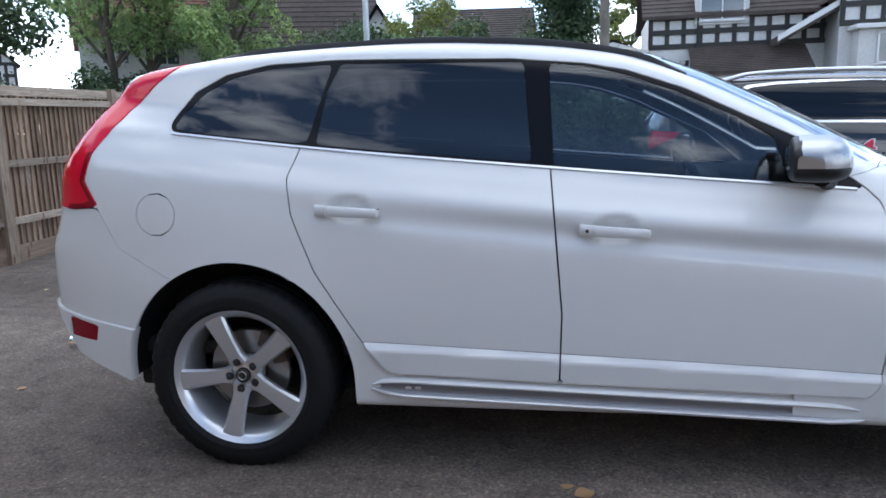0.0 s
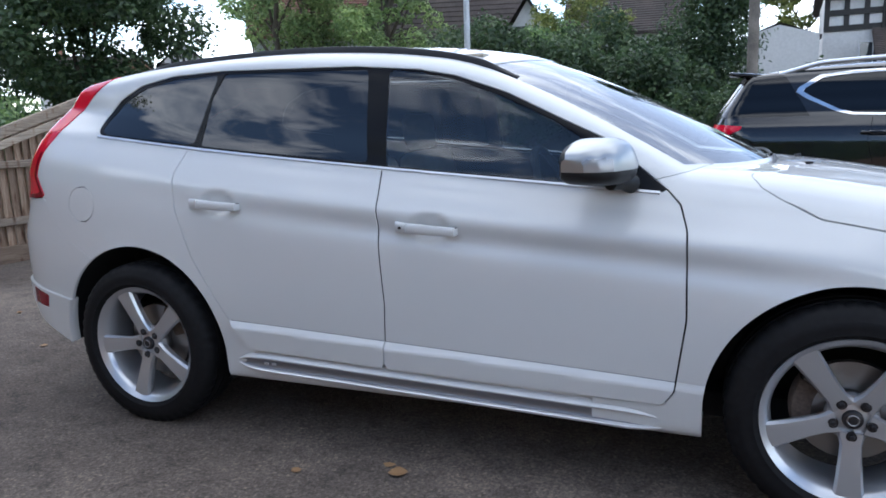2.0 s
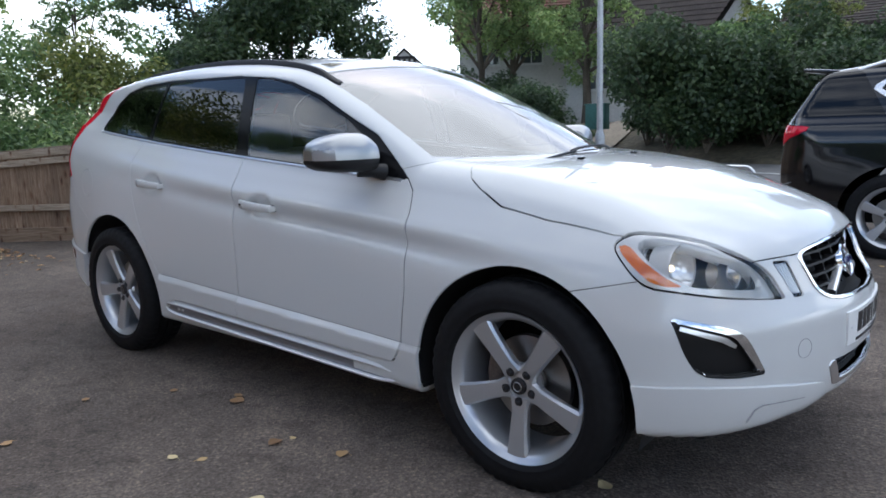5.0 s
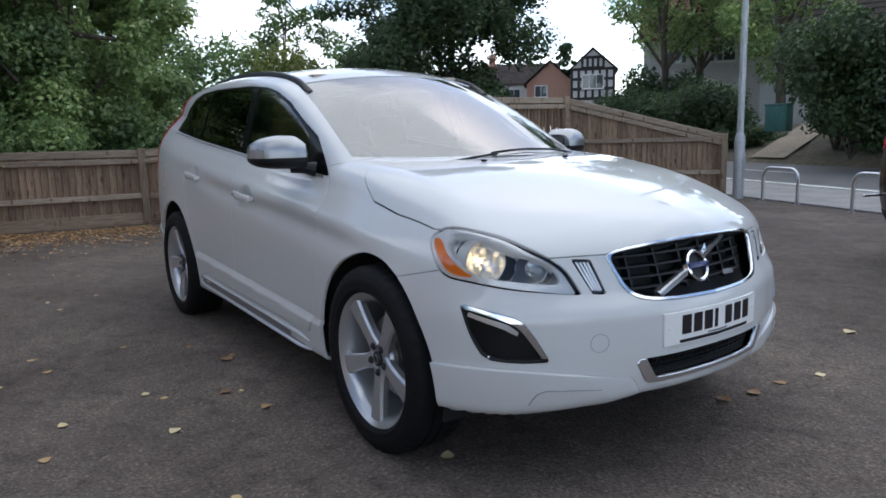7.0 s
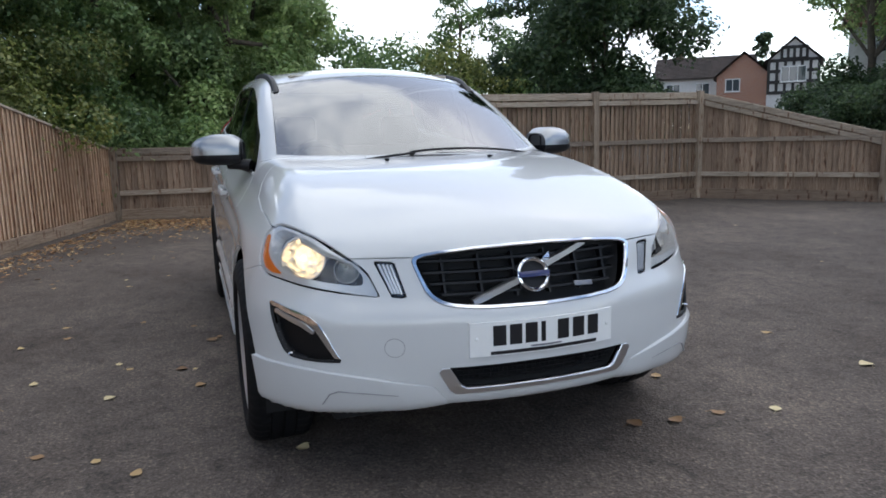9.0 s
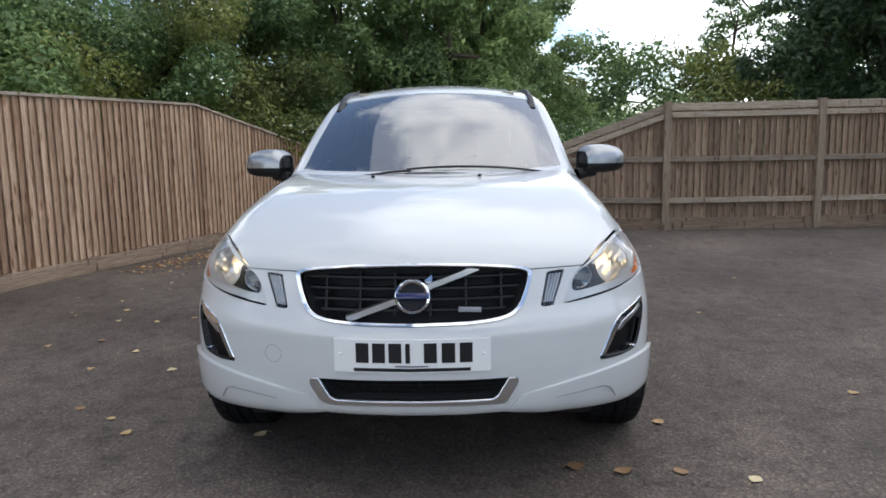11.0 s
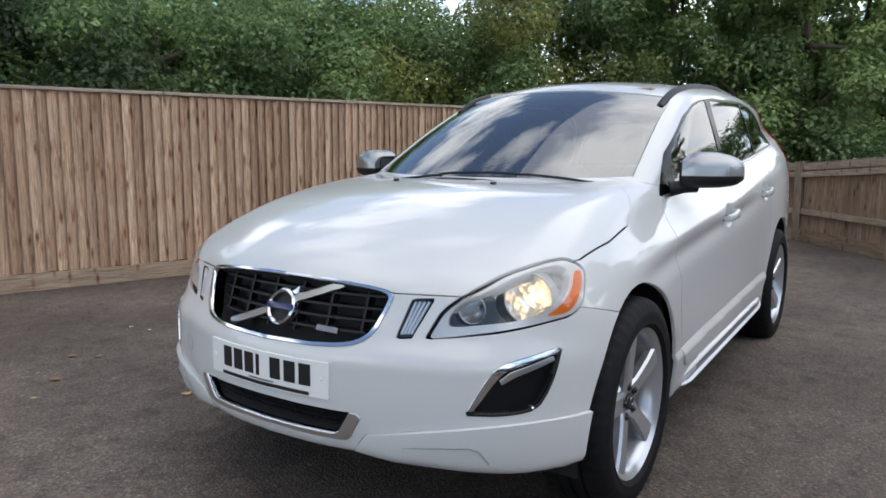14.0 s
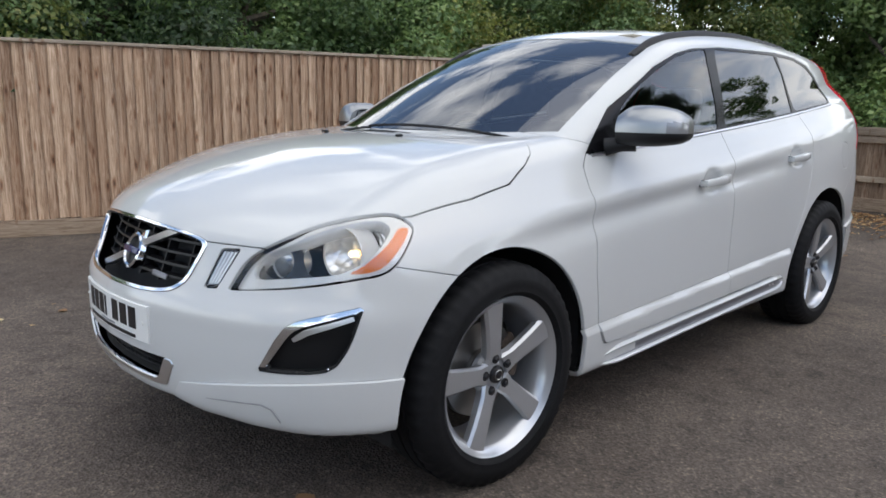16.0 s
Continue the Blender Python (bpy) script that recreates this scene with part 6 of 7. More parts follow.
def gable_roof(parent, x0, x1, y0, y1, eave, ridge, m, material, along="x", over=.35):
    """Two thick slopes and a row of courses standing proud."""
    bm = bmesh.new()
    for s in (-1, 1):
        if along == "x":
            mid = (y0 + y1) / 2
            edge = y0 - over if s < 0 else y1 + over
            a, b = Vector((x0 - over, edge, eave - .1)), Vector((x1 + over, edge, eave - .1))
            c, d = Vector((x1 + over, mid, ridge)), Vector((x0 - over, mid, ridge))
        else:
            mid = (x0 + x1) / 2
            edge = x0 - over if s < 0 else x1 + over
            a, b = Vector((edge, y0 - over, eave - .1)), Vector((edge, y1 + over, eave - .1))
            c, d = Vector((mid, y1 + over, ridge)), Vector((mid, y0 - over, ridge))
        courses = 16
        pts = []
        for k in range(courses):
            for u, up in ((k / courses, .06), ((k + 1) / courses, .0)):
                pts.append((a.lerp(d, u) + Vector((0, 0, up)), b.lerp(c, u) + Vector((0, 0, up))))
        rows_ = [(bm.verts.new(p), bm.verts.new(q)) for p, q in pts] + [(bm.verts.new(p - Vector((0, 0, .14))), bm.verts.new(q - Vector((0, 0, .14)))) for p, q in ((d, c), (a, b))]
        for k in range(len(rows_)):
            (p, q), (r_, s_) = rows_[k], rows_[(k + 1) % len(rows_)]
            bm.faces.new((p, q, s_, r_))
    bm.transform(m)
    bmesh.ops.recalc_face_normals(bm, faces=bm.faces)
    return part("roof", bm, material, parent, smooth=False)


def gable_wall(x0, x1, y, base, eave, peak, deep=.2):
    return extrude_outline([(x0, base), (x1, base), (x1, eave), ((x0 + x1) / 2, peak), (x0, eave)], deep, Matrix.Translation((0, y, 0)))


def timbers(parent, x0, x1, z0, z1, m, step=.85, rows=1, y=-.02):
    """Upright and level black beams standing proud of the plaster."""
    n = max(1, round((x1 - x0) / step))
    for k in range(n + 1):
        part("beam", box((.24, .08, z1 - z0), m @ Matrix.Translation((x0 + (x1 - x0) * k / n, y, (z0 + z1) / 2))), TIMBER_BLACK, parent, smooth=False)
    for k in range(rows + 2):
        part("beam", box((x1 - x0 + .2, .10, .28), m @ Matrix.Translation(((x0 + x1) / 2, y - .01, z0 + (z1 - z0) * k / (rows + 1)))), TIMBER_BLACK, parent, smooth=False)


def chimney(parent, x, y, z0, z1, m, material, w=.7):
    ch = part("chimney", box((w, w, z1 - z0), m @ Matrix.Translation((x, y, (z0 + z1) / 2)), .02), material, parent, smooth=False)
    part("chimney_pot", lathe([(.10, 0), (.13, .02), (.10, .35), (.08, .35)], 12, m=m @ Matrix.Translation((x, y, z1)) @ Matrix.Rotation(radians(90), 4, "X")), TILE_RED, ch)


def facing(x, y, z, turn):
    """A frame whose -y side looks towards the car park."""
    return Matrix.Translation((x, y, z)) @ Matrix.Rotation(radians(turn), 4, "Z")


# black and white timbered house
H = facing(5.3, 38.0, 1.1, -4)
h1 = thing("timbered_house", "white rendered house with black timber framing and a brown tiled roof", "house", H)
I = Matrix()
part("wall", box((13.0, 7.0, 5.6), Matrix.Translation((6.5, 3.5, 2.8))), RENDER_WHITE, h1, smooth=False)
timbers(h1, .12, 9.6, 3.95, 5.45, I, .86, 1)
gable_roof(h1, 0, 13, 0, 7, 5.6, 9.4, I, TILE)
part("dormer", box((2.7, 1.2, 2.1), Matrix.Translation((3.75, .45, 6.05))), RENDER_WHITE, h1, smooth=False)
window(h1, 3.75, 6.0, 2.2, 1.55, Matrix.Translation((0, -.15, 0)), 2)
window(h1, 2.2, 2.6, 1.2, 1.3, I, 2)
part("porch_wall", box((5.2, 2.2, 2.5), Matrix.Translation((5.0, -1.1, 1.25))), RENDER_WHITE, h1, smooth=False)
gable_roof(h1, 2.4, 7.6, -2.2, 2.2, 2.5, 3.9, I, TILE, "x", .3)
barge = part("side_roof", extrude_outline([(6.2, 4.05), (9.3, 5.85), (9.3, 5.45), (6.2, 3.65)], 1.9, Matrix.Translation((0, -1.1, 0))), TILE, h1, smooth=False)
part("barge_board", extrude_outline([(6.15, 4.10), (9.3, 5.92), (9.3, 5.62), (6.15, 3.80)], .08, Matrix.Translation((0, -2.12, 0))), FRAME_WHITE, barge, smooth=False)
part("wing", gable_wall(8.9, 14.6, -2.1, 0, 5.9, 9.2), RENDER_WHITE, h1, smooth=False)
part("wing_side", box((5.7, 2.2, 5.9), Matrix.Translation((11.75, -1.0, 2.95))), RENDER_WHITE, h1, smooth=False)
gable_roof(h1, 8.9, 14.6, -2.2, 3.0, 5.9, 9.3, I, TILE, "y", .4)
timbers(h1, 9.0, 14.5, 4.5, 7.2, Matrix.Translation((0, -2.22, 0)), .9, 2)
window(h1, 13.3, 6.6, 1.9, 1.2, Matrix.Translation((0, -2.3, 0)), 3)
part("bay", box((5.0, 1.2, 3.0), Matrix.Translation((12.0, -2.6, 2.6))), RENDER_WHITE, h1, smooth=False)
part("bay_roof", box((5.5, 1.7, .22), Matrix.Translation((12.0, -2.7, 4.2)), .04), FRAME_WHITE, h1, smooth=False)
for x in (10.9, 12.3, 13.7):
    window(h1, x, 3.2, 1.1, 1.4, Matrix.Translation((0, -3.2, 0)), 1)
bm = bmesh.new()
add_tube(bm, [(2.55, -.12, 2.0), (2.55, -.12, 5.6)], .06, 8)
part("drainpipe", bm, TIMBER_BLACK, h1)

# steep gabled house with a red chimney
h2 = thing("gabled_house", "tall house with a steep brown roof and timbered gable", "house", facing(-18.6, 34.5, 1.1, 14))
part("wall", box((9, 7, 4.0), Matrix.Translation((4.5, 3.5, 2.0))), RENDER_WHITE, h2, smooth=False)
gable_roof(h2, 0, 9, 0, 7, 4.0, 8.8, I, TILE)
part("gable", gable_wall(7.4, 11.2, -.8, 0, 3.4, 6.4), RENDER_WHITE, h2, smooth=False)
gable_roof(h2, 7.4, 11.2, -1.0, 3.2, 3.4, 6.6, I, TILE, "y", .35)
timbers(h2, 8.2, 10.4, 3.0, 4.9, Matrix.Translation((0, -.92, 0)), .5, 1)
window(h2, 1.8, 2.6, 1.4, 1.2, I, 2)
chimney(h2, 6.6, 3.0, 6.5, 10.2, I, BRICK_WALL, 1.0)

h3 = thing("white_house", "white rendered house with a brown hipped roof behind trees", "house", facing(-7.5, 37.5, 1.1, 6))
part("wall", box((6.5, 6, 4.6), Matrix.Translation((3.25, 3, 2.3))), RENDER_WHITE, h3, smooth=False)
gable_roof(h3, 0, 6.5, 0, 6, 4.6, 6.9, I, TILE)
window(h3, 1.6, 3.4, 1.2, 1.1, I, 2)
window(h3, 4.6, 3.4, 1.2, 1.1, I, 2)
h4 = thing("white_outbuilding", "plain white rendered gable building beside the pole", "house", facing(1.4, 34.5, 1.1, 0))
part("wall", gable_wall(0, 3.4, 1.0, 0, 3.5, 4.0, 2.0), RENDER_WHITE, h4, smooth=False)
gable_roof(h4, 0, 3.4, .1, 2.1, 3.5, 4.1, I, TILE, "y", .1)

# the row seen over the fence
h5 = thing("white_house", "white house with a grey-brown tiled roof and chimneys", "house", facing(-57.6, 44.6, 1.9, 48))
part("wall", box((9, 6, 4.4), Matrix.Translation((4.5, 3, 2.2))), RENDER_WHITE, h5, smooth=False)
gable_roof(h5, 0, 9, 0, 6, 4.4, 6.6, I, TILE)
for x in (1.6, 4.4, 7.2):
    window(h5, x, 3.2, 1.3, 1.1, I, 2)
chimney(h5, 2.0, 3, 6.0, 7.6, I, BRICK_WALL)
h6 = thing("brick_house", "red brick house with a brown gabled roof", "house", facing(-50.6, 46.1, 1.7, 46))
part("wall", gable_wall(0, 4.6, 0, 0, 4.2, 6.2), BRICK_WALL, h6, smooth=False)
part("wall", box((4.6, 6, 4.2), Matrix.Translation((2.3, 3, 2.1))), BRICK_WALL, h6, smooth=False)
gable_roof(h6, 0, 4.6, -.1, 6, 4.2, 6.4, I, TILE, "y", .3)
window(h6, 1.4, 3.4, 1.2, 1.1, Matrix.Translation((0, -.12, 0)), 2)
h7 = thing("timbered_house", "narrow black and white timbered house front", "house", facing(-46.9, 48.5, 1.6, 44))
part("wall", gable_wall(0, 4.2, 0, 0, 5.4, 7.2), RENDER_WHITE, h7, smooth=False)
part("wall", box((4.2, 6, 5.4), Matrix.Translation((2.1, 3.1, 2.7))), RENDER_WHITE, h7, smooth=False)
gable_roof(h7, 0, 4.2, -.1, 6, 5.4, 7.4, I, TILE, "y", .3)
timbers(h7, .1, 4.1, 2.6, 5.4, Matrix.Translation((0, -.12, 0)), .7, 2)
timbers(h7, 1.1, 3.1, 5.5, 6.5, Matrix.Translation((0, -.12, 0)), .5, 0)
window(h7, 2.1, 4.2, 2.0, 1.3, Matrix.Translation((0, -.2, 0)), 3)
h8 = thing("white_house", "large white rendered house behind trees", "house", facing(-25.6, 33.4, 1.0, 34))
part("wall", box((9, 7, 5.6), Matrix.Translation((4.5, 3.5, 2.8))), RENDER_WHITE, h8, smooth=False)
gable_roof(h8, 0, 9, 0, 7, 5.6, 8.8, I, TILE_RED)
for x in (1.8, 4.5, 7.2):
    window(h8, x, 4.6, 1.4, 1.2, I, 2)
chimney(h8, 7.0, 3.5, 8.5, 10.6, I, BRICK_WALL, .9)


# ---- the dark car across the car park ----
SUV_PAINT = principled("black_car_paint", (0.005, 0.005, 0.006), 0.12, Coat_Weight=0.6, Coat_Roughness=0.02)
SUV_GLASS = glassy("dark_car_glass", (0.03, 0.032, 0.04))
S_BELT = spline((-2.4, -1.2, 0, 1.2, 2.4), (1.20, 1.20, 1.17, 1.13, 1.05))
S_WIDE = spline((-.7, -.55, -.48, -.4, -.2, 0, .05, .15, .3, .5, .8, 1.1), (.3, .48, .58, .66, .75, .83, .87, .91, .93, .94, .925, .90))
S_ROOF = spline((1.9, 1.45, .5, .1, -.4, -1.2, -1.9, -2.2, -2.6), (.90, 1.10, 1.60, 1.69, 1.71, 1.70, 1.64, 1.58, 1.5))
S_HOOD = spline((2.5, 2.3, 1.9, 1.2, .6), (.7, .9, 1.02, 1.12, 1.16))
S_TAIL = spline((.25, .4, .6, .8, .95, 1.1, 1.2, 1.4, 1.6, 1.75), (2.22, 2.33, 2.39, 2.40, 2.38, 2.37, 2.33, 2.20, 2.07, 2.0))
S_BOW = spline((0, .5, .75, .88, .95), (0, .05, .14, .30, .55))


def suv_width(x, z):
    return S_WIDE(S_BELT(x) - z) + .02 * (bell(x, 1.4, .4) + bell(x, -1.35, .4)) * bell(z, .5, .25) - .03 * np.clip((-x - 1.2), 0, 1.2)


def suv(x, y, z):
    y = np.abs(y)
    side = y - suv_width(x, z)
    low = smax(side, z - (S_HOOD(x) - .1 * y * y), .08)
    high = smax(side, z - (S_ROOF(x + .3 * y * y) - .10 * y * y), .06)
    shell = np.minimum(low, high)
    shell = smax(shell, (x - (2.40 - .9 * np.maximum(y - .2, 0) ** 2.2 - .25 * np.maximum(z - .7, 0))) * .8, .06)
    shell = smax(shell, (-x - (S_TAIL(z) - S_BOW(np.minimum(y, 1)))) * .8, .05)
    return smax(shell, .30 - z, .05)


dark_car = thing("parked_suv", "black estate car with red lettering parked on the asphalt", "car", Matrix.Translation((3.17, 5.08, 0)))
g_places, g_faces = shell_grid(suv, 1.5, .80, (34, 84, 24), 90)
g_faces = outward(g_places, g_faces)
rest2 = (g_places, g_faces)


def suv_arch(p):
    d = np.minimum(np.hypot(p[:, 0] - 1.40, p[:, 2] - .37), np.hypot(p[:, 0] + 1.35, p[:, 2] - .37)) - .43
    return np.maximum(d, .6 - np.abs(p[:, 1]))


SUV_DLO = [(-1.60, 1.455), (-1.38, 1.590), (-1.1, 1.615), (-.2, 1.635), (.25, 1.60), (.75, 1.42), (1.15, 1.19), (1.1, 1.155), (-.9, 1.205), (-1.12, 1.215), (-1.25, 1.25), (-1.5, 1.38)]
SUV_DLO_IN = [(-1.535, 1.452), (-1.35, 1.565), (-1.1, 1.59), (-.2, 1.61), (.23, 1.577), (.7, 1.41), (1.06, 1.19), (-.9, 1.225), (-1.11, 1.237), (-1.22, 1.268), (-1.45, 1.392)]
rest2 = split(rest2, suv_arch)[1]
win2, rest2 = cut(rest2, side_rule(SUV_DLO, .5), .001)
lamp2, rest2 = cut(rest2, side_rule([(-2.5, 1.15), (-2.30, 1.155), (-2.04, 1.135), (-2.06, 1.10), (-2.22, 1.03), (-2.32, .95), (-2.5, .93)], .55), .0015)
rear2, rest2 = cut(rest2, lambda p: np.maximum.reduce([p[:, 0] + 1.62 + .55 * (p[:, 2] - 1.5), 1.215 - p[:, 2], p[:, 2] - 1.60]), .001)
low2, rest2 = cut(rest2, lambda p: p[:, 2] - .48, .001)
door2, rest2 = cut(rest2, side_rule([(-.95, 1.2), (-1.0, 1.0), (-.93, .7), (-.72, .50), (.12, .50), (.14, 1.2)], .5), .002)
door3, rest2 = cut(rest2, side_rule([(.145, 1.2), (.125, .50), (1.05, .50), (1.12, .8), (1.10, 1.2)], .5), .002)
piece("body_shell", panel_mesh("suv_shell", rest2, suv, SUV_PAINT, sides="rl"), dark_car)
piece("lower_cladding", panel_mesh("suv_cladding", low2, suv, BLACK_PLASTIC, lift=.004, sides="rl"), dark_car)
piece("rear_glass", panel_mesh("suv_rear_glass", rear2, suv, SUV_GLASS, lift=-.003, rim=0, sides="rl"), dark_car, "dark tinted rear glass")
inner2 = split((g_places, g_faces), suv_arch)[1]
piece("inner_skin", panel_mesh("suv_inner", inner2, suv, DARK, lift=-.03, rim=0, sides="rl"), dark_car)
glass2, chrome2 = split(win2, side_rule(SUV_DLO_IN, .5))
for side, sign in SIDES:
    piece("tail_lamp", panel_mesh("suv_tail", lamp2, suv, RED, lift=.006, rim=.03, sides=side), dark_car, "bright red wedge-shaped tail lamp")
    piece("window_trim", panel_mesh("suv_trim", chrome2, suv, CHROME, lift=.004, rim=.01, sides=side), dark_car, "broad chrome window surround")
    piece("side_glass", panel_mesh("suv_glass", glass2, suv, SUV_GLASS, lift=-.003, rim=0, sides=side), dark_car, "dark tinted side glass")
    piece("rear_door", panel_mesh("suv_door", door2, suv, SUV_PAINT, sides=side), dark_car)
    piece("front_door", panel_mesh("suv_door", door3, suv, SUV_PAINT, sides=side), dark_car)
    bm = bmesh.new()
    xs = np.linspace(-1.72, .35, 26)
    add_tube(bm, [(x, sign * .60, 1.66 + .065 * min(1, 6 * i / 25, 6 * (25 - i) / 25) - .04 * (x + .6) ** 2) for i, x in enumerate(xs)], .022, 8)
    part("roof_rail", bm, SATIN, dark_car, "silver roof rail")
    bm = bmesh.new()
    add_tube(bm, [(-1.05, sign * .935, 1.06), (-.95, sign * .965, 1.062), (-.86, sign * .965, 1.06), (-.80, sign * .935, 1.058)], .013, 8)
    part("door_handle", bm, SUV_PAINT, dark_car)
part("roof_spoiler", box((.30, 1.20, .035), Matrix.Translation((-2.02, 0, 1.625)) @ Matrix.Rotation(radians(6), 4, "Y"), .014), SUV_PAINT, dark_car)
part("bumper_strip", box((.012, .34, .02), Matrix.Translation((-2.27, -.72, .60)) @ Matrix.Rotation(radians(-24), 4, "Z"), .004), CHROME, dark_car)
for x in (-1.35, 1.40):
    for sign in (-1, 1):
        wheel("rear_wheel" if x < 0 else "front_wheel", x, sign, .4, dark_car, .945, .362)
part("underbody", box((4.0, 1.4, .12), Matrix.Translation((0, 0, .34)), .02), DARK, dark_car)
SIGN_RED = principled("red_sign_vinyl", (0.55, 0.012, 0.05), 0.4)
SIGN_WHITE = principled("white_sign_vinyl", (0.75, 0.75, 0.75), 0.4)


def lettering(text, size, thick, offset, m, material, name, parent):
    """Words set in the built-in face, turned into a mesh."""
    curve = bpy.data.curves.new(name, "FONT")
    curve.body, curve.size, curve.extrude, curve.offset = text, size, thick, offset
    ob = new(name, curve)
    bpy.context.view_layer.update()
    me = bpy.data.meshes.new_from_object(ob.evaluated_get(bpy.context.evaluated_depsgraph_get()))
    bpy.data.objects.remove(ob)
    me.materials.clear()
    me.materials.append(material)
    return piece(name, me, parent, "", m)


upright = Matrix.Translation((-.70, -.957, .885)) @ Matrix.Rotation(radians(90), 4, "X") @ Matrix.Diagonal((1.55, 1.0, 1.0, 1.0))
lettering("4x4", .20, .0015, .012, upright @ Matrix.Translation((0, 0, -.003)), SIGN_WHITE, "lettering_edge", dark_car)
lettering("4x4", .20, .0015, .004, upright, SIGN_RED, "lettering", dark_car)
bm = bmesh.new()
for k in range(7):
    add_box(bm, (.075, .002, .035), Matrix.Translation((-.40 + .10 * k, -.958, .832)), .001, 1)
part("lettering_line", bm, SIGN_WHITE, dark_car)


# ---- lamp post, pole, hoops and cabinet ----
GALV = speckled(principled("galvanised_steel", (0.42, 0.43, 0.44), 0.45, 0.6), (0.42, 0.43, 0.44), 40.0, 0.12)
POLE = speckled(principled("weathered_pole", (0.16, 0.13, 0.10), 0.9), (0.17, 0.145, 0.12), 30.0, 0.22, 0.4, 0.01)
GREEN_BOX = speckled(principled("green_cabinet_paint", (0.05, 0.14, 0.12), 0.5), (0.05, 0.15, 0.13), 12.0, 0.12)
STAINLESS = principled("brushed_steel", (0.60, 0.61, 0.62), 0.28, 1.0)
lamp = thing("street_lamp", "grey galvanised steel lamp post beside the fence", "street lamp", Matrix.Translation((-3.24, 8.76, 0)))
part("lower_column", lathe([(0, 0), (.088, 0), (.088, .98), (.084, 1.0), (.056, 1.10), (0, 1.10)], 20, m=Matrix.Rotation(radians(90), 4, "X")), GALV, lamp)
bm = bmesh.new()
add_tube(bm, [(0, 0, 1.08), (0, 0, 3), (0, 0, 6.2)], [.055, .05, .042], 14)
part("upper_column", bm, GALV, lamp)
part("inspection_door", box((.012, .085, .42), Matrix.Translation((.086, 0, .55)), .004), GALV, lamp)
bm = bmesh.new()
add_tube(bm, [(0, 0, 6.15), (.1, .25, 6.4), (.3, .8, 6.5)], .03, 10)
part("arm", bm, GALV, lamp)
part("lantern", box((.2, .55, .12), Matrix.Translation((.33, 1.0, 6.5)), .04), GALV, lamp)

bm = bmesh.new()
add_tube(bm, [(1.65, 21, .8), (1.64, 21, 5), (1.62, 21, 9.5)], [.17, .15, .12], 12)
alone("telegraph_pole", bm, POLE, "brown weathered wooden telegraph pole across the road", "pole")


def hoop(a, b, tall):
    a, b = Vector((*a, 0)), Vector((*b, 0))
    ob = thing("cycle_hoop", "brushed steel hoop barrier standing at the edge of the asphalt", "hoop barrier", Matrix.Translation((a + b) / 2), group="steel hoops")
    half = (b - a) / 2
    r = .16
    path = [-half]
    for k in range(7):
        an = math.pi / 2 * k / 6
        path.append(-half + half.normalized() * r * (1 - math.cos(an)) + Vector((0, 0, tall - r + r * math.sin(an))))
    path += [Vector((-p.x, -p.y, p.z)) for p in path[::-1]]
    bm = bmesh.new()
    add_tube(bm, path, .024, 12)
    part("bent_tube", bm, STAINLESS, ob)
    for s in (-1, 1):
        part("foot_plate", lathe([(0, .006), (.05, .006), (.05, 0)], 16, m=Matrix.Translation(half * s) @ Matrix.Rotation(radians(90), 4, "X")), STAINLESS, ob)


hoop((-2.76, 8.70), (-2.03, 8.42), .54)
hoop((-1.02, 7.99), (-.30, 7.72), .54)
cab = thing("utility_cabinet", "green street utility cabinet on the bank", "cabinet", Matrix.Translation((-9.3, 20.4, 1.0)))
part("body", box((.75, .40, .85), Matrix.Translation((0, 0, .42)), .015), GREEN_BOX, cab)
part("lid", box((.80, .45, .06), Matrix.Translation((0, 0, .87)), .015), GREEN_BOX, cab)
part("door_panel", box((.32, .01, .70), Matrix.Translation((-.17, -.203, .42)), .004), GREEN_BOX, cab)
part("door_panel", box((.32, .01, .70), Matrix.Translation((.17, -.203, .42)), .004), GREEN_BOX, cab)


# ---- fallen leaves ----
FALLEN = principled("fallen_leaf", (0.4, 0.25, 0.1), 0.7)
info = FALLEN.node_tree.nodes.new("ShaderNodeObjectInfo")
feed(FALLEN, "Base Color", ramped(FALLEN, info, "Random", [(0.0, (0.20, 0.11, 0.05)), (0.35, (0.36, 0.22, 0.10)), (0.7, (0.52, 0.37, 0.17)), (1.0, (0.62, 0.52, 0.30))]))
LITTER = principled("leaf_litter", (0.3, 0.18, 0.08), 0.8)
isl = LITTER.node_tree.nodes.new("ShaderNodeNewGeometry")
feed(LITTER, "Base Color", ramped(LITTER, isl, "Random Per Island", [(0.0, (0.16, 0.085, 0.04)), (0.4, (0.36, 0.19, 0.08)), (0.8, (0.52, 0.32, 0.14)), (1.0, (0.62, 0.48, 0.26))]))


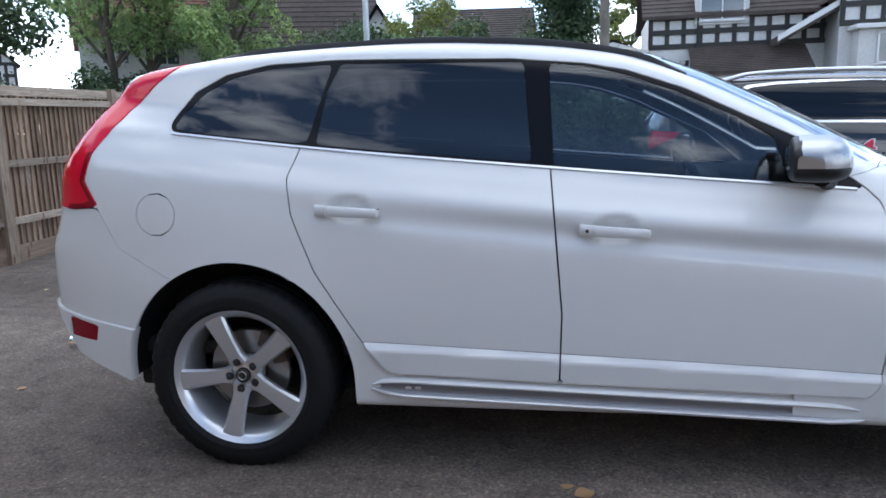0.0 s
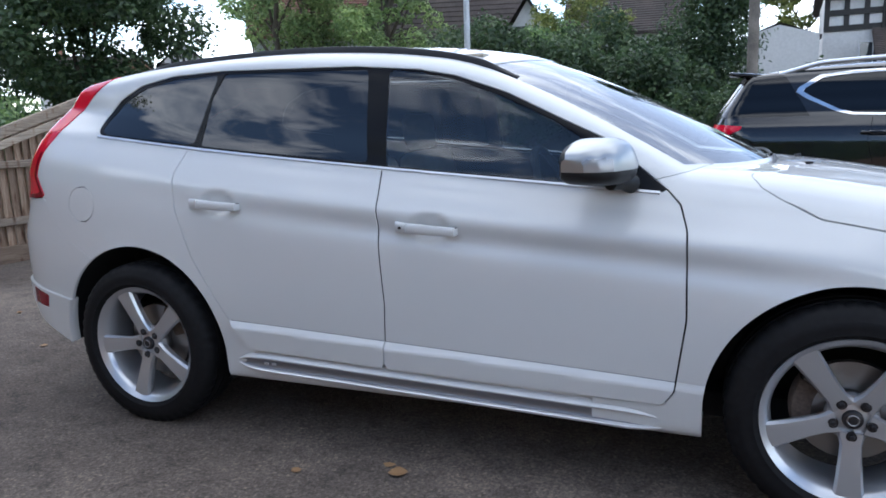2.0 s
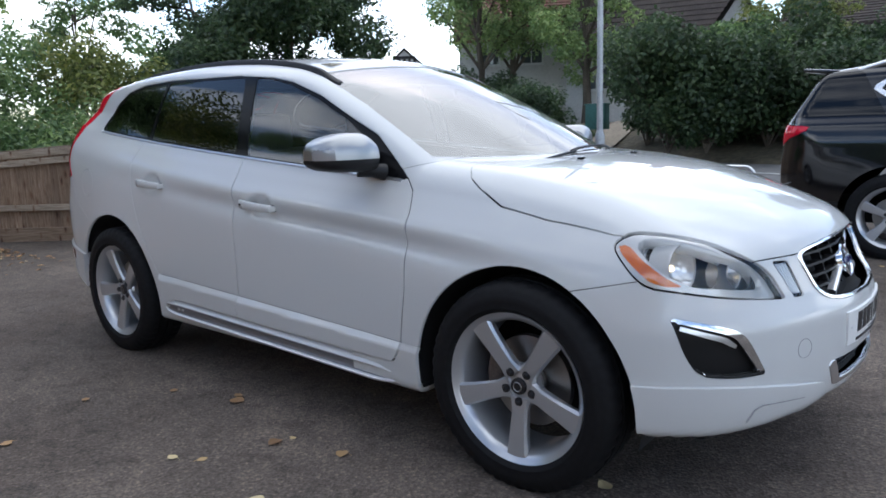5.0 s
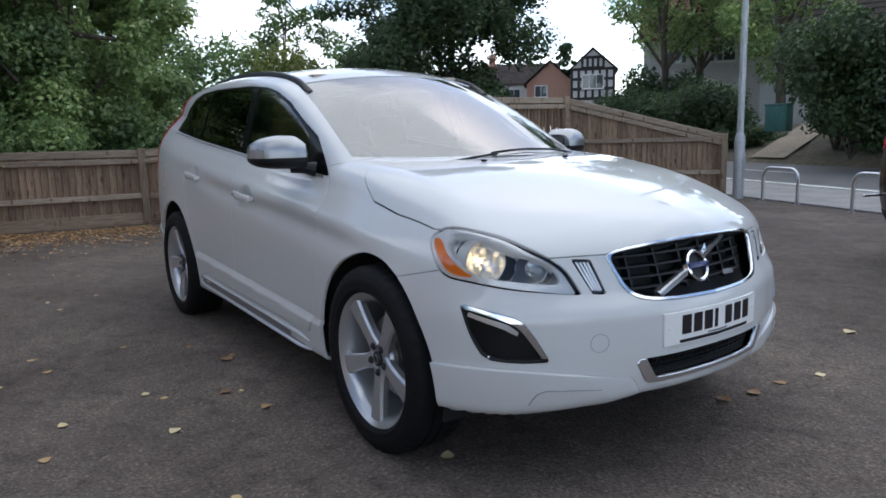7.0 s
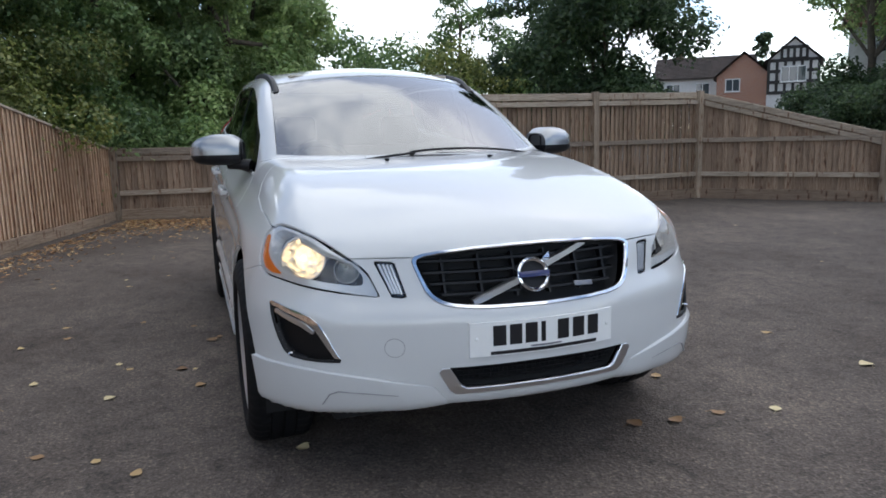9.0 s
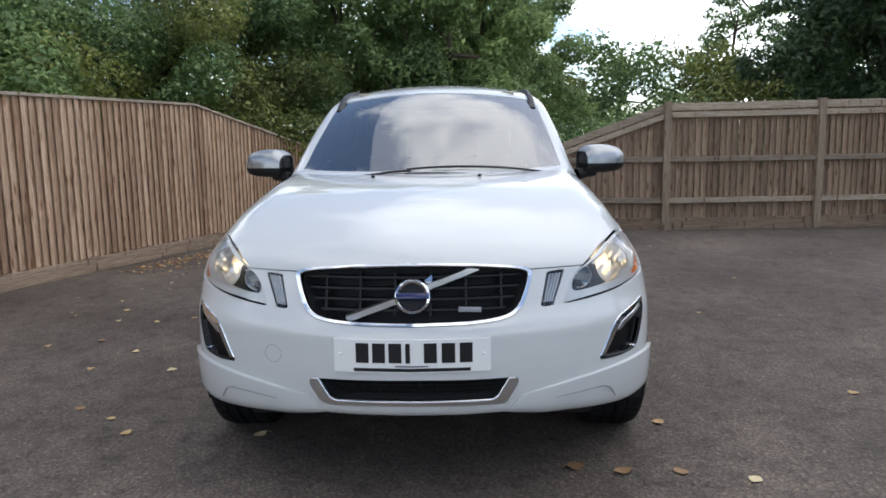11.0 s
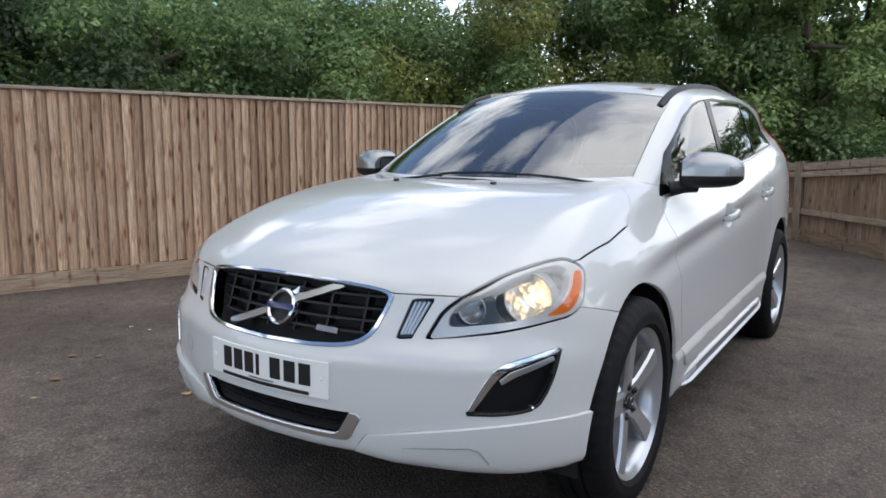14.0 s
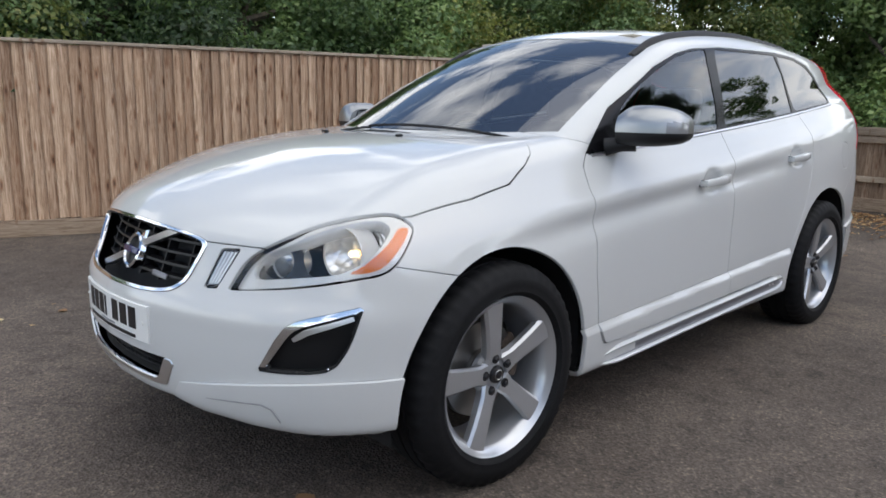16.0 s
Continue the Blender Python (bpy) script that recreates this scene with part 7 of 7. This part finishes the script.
def leaf_shape(seed):
    """A small curled leaf with a midrib and a stalk."""
    rnd = random.Random(seed)
    bm = bmesh.new()
    n, length, wide = 7, .06, .021 + .012 * rnd.random()
    curl, roll_ = rnd.uniform(.002, .009), rnd.uniform(.08, .4)
    rows_ = []
    for k in range(n):
        u = k / (n - 1)
        w = wide * math.sin(math.pi * min(1, u * .93 + .05)) ** .8 * (1 + .15 * rnd.uniform(-1, 1))
        z = .003 + curl * (2 * u - 1) ** 2
        rows_.append([bm.verts.new((length * (u - .5), s * w, z + roll_ * w * (.5 if s else 0))) for s in (-1, 0, 1)])
    for a, b in zip(rows_, rows_[1:]):
        for i in range(2):
            bm.faces.new((a[i], b[i], b[i + 1], a[i + 1]))
    add_tube(bm, [(-.030, 0, .006 + curl), (-.042, .002, .004), (-.052, .005, .002)], .0009, 4)
    me = bpy.data.meshes.new("fallen_leaf")
    bm.to_mesh(me)
    bm.free()
    me.materials.append(FALLEN)
    return me


leaf_shapes = [leaf_shape(k) for k in range(6)]
rnd = random.Random(5)
spots_ = [(-.10, -1.0), (1.64, -.72), (.41, -1.17), (1.98, .98), (2.04, 1.23), (1.50, 1.02), (1.94, .59), (1.98, .76), (1.77, 2.08), (.19, -1.49), (.30, -1.43), (1.60, -2.43), (1.13, 2.06), (.37, -1.87),
          (.73, -1.49), (-.16, -.95), (-.80, -1.89), (-.50, -1.84), (-.76, -2.48), (-.38, -2.07), (.23, -2.51), (.11, -2.22), (1.32, -1.69), (-1.88, 2.6), (1.88, -2.08), (1.62, -1.32),
          (-1.94, 1.96), (-3.15, 1.55), (-3.32, 2.03), (-.48, -1.10), (-2.90, -.22), (-3.81, .32), (.71, -1.08), (1.51, -2.30)]
while len(spots_) < 140:
    x, y = rnd.uniform(-5.5, 3.5), rnd.choice((rnd.uniform(-3.6, -1.0), rnd.uniform(-3.4, -1.2), rnd.uniform(1.1, 6.0)))
    if rnd.random() < .35:
        x = rnd.uniform(-5.5, -2.6)
    spots_.append((x, y))
for k, (x, y) in enumerate(spots_):
    ob = new("fallen_leaf", leaf_shapes[k % 6])
    s = rnd.uniform(.35, .75) if k > 33 else rnd.uniform(.65, .95) if k > 8 else rnd.uniform(.9, 1.2)
    ob.matrix_world = Matrix.Translation((x, y, .001)) @ Matrix.Rotation(rnd.uniform(0, 6.28), 4, "Z") @ Matrix.Diagonal((s, s, s, 1))
    tagged(ob, "dry yellow-brown fallen leaf lying on asphalt", "leaf", "fallen leaves")
rng = np.random.default_rng(9)
drift = []
for k in range(2400):
    u = rng.random()
    if k < 1500:
        a, b = np.array((-7.55, -2.0)), np.array((-7.25, .15))
        base_, off = a + (b - a) * u, np.array((1, .05))
        p_ = base_ + off * (.15 + abs(rng.normal(0, .8)))
    else:
        a, b = np.array((-7.6, -2.1)), np.array((-2.5, -3.55))
        p_ = a + (b - a) * u ** 1.5 + np.array((.28, .95)) * (.12 + abs(rng.normal(0, .35)))
    drift.append(p_)
verts, faces = [], []
for x, y in drift:
    a, s, t = rng.uniform(0, 6.28), rng.uniform(.018, .040), rng.uniform(-.4, .4)
    c, d = math.cos(a) * s, math.sin(a) * s
    k = len(verts)
    z = .004 + rng.random() * .012
    verts += [(x - c, y - d, z), (x + d * .55, y - c * .55, z + .008 + t * .01), (x + c, y + d, z + .003), (x - d * .55, y + c * .55, z + .008 - t * .01)]
    faces.append((k, k + 1, k + 2, k + 3))
litter = new("leaf_litter", mesh_of("leaf_litter", verts, faces, LITTER, smooth=False))
tagged(litter, "drift of dry brown leaves along the fence foot", "leaf litter", kind="stuff")


# ---- the fences' boards ----
for boards in LATER:
    boards()
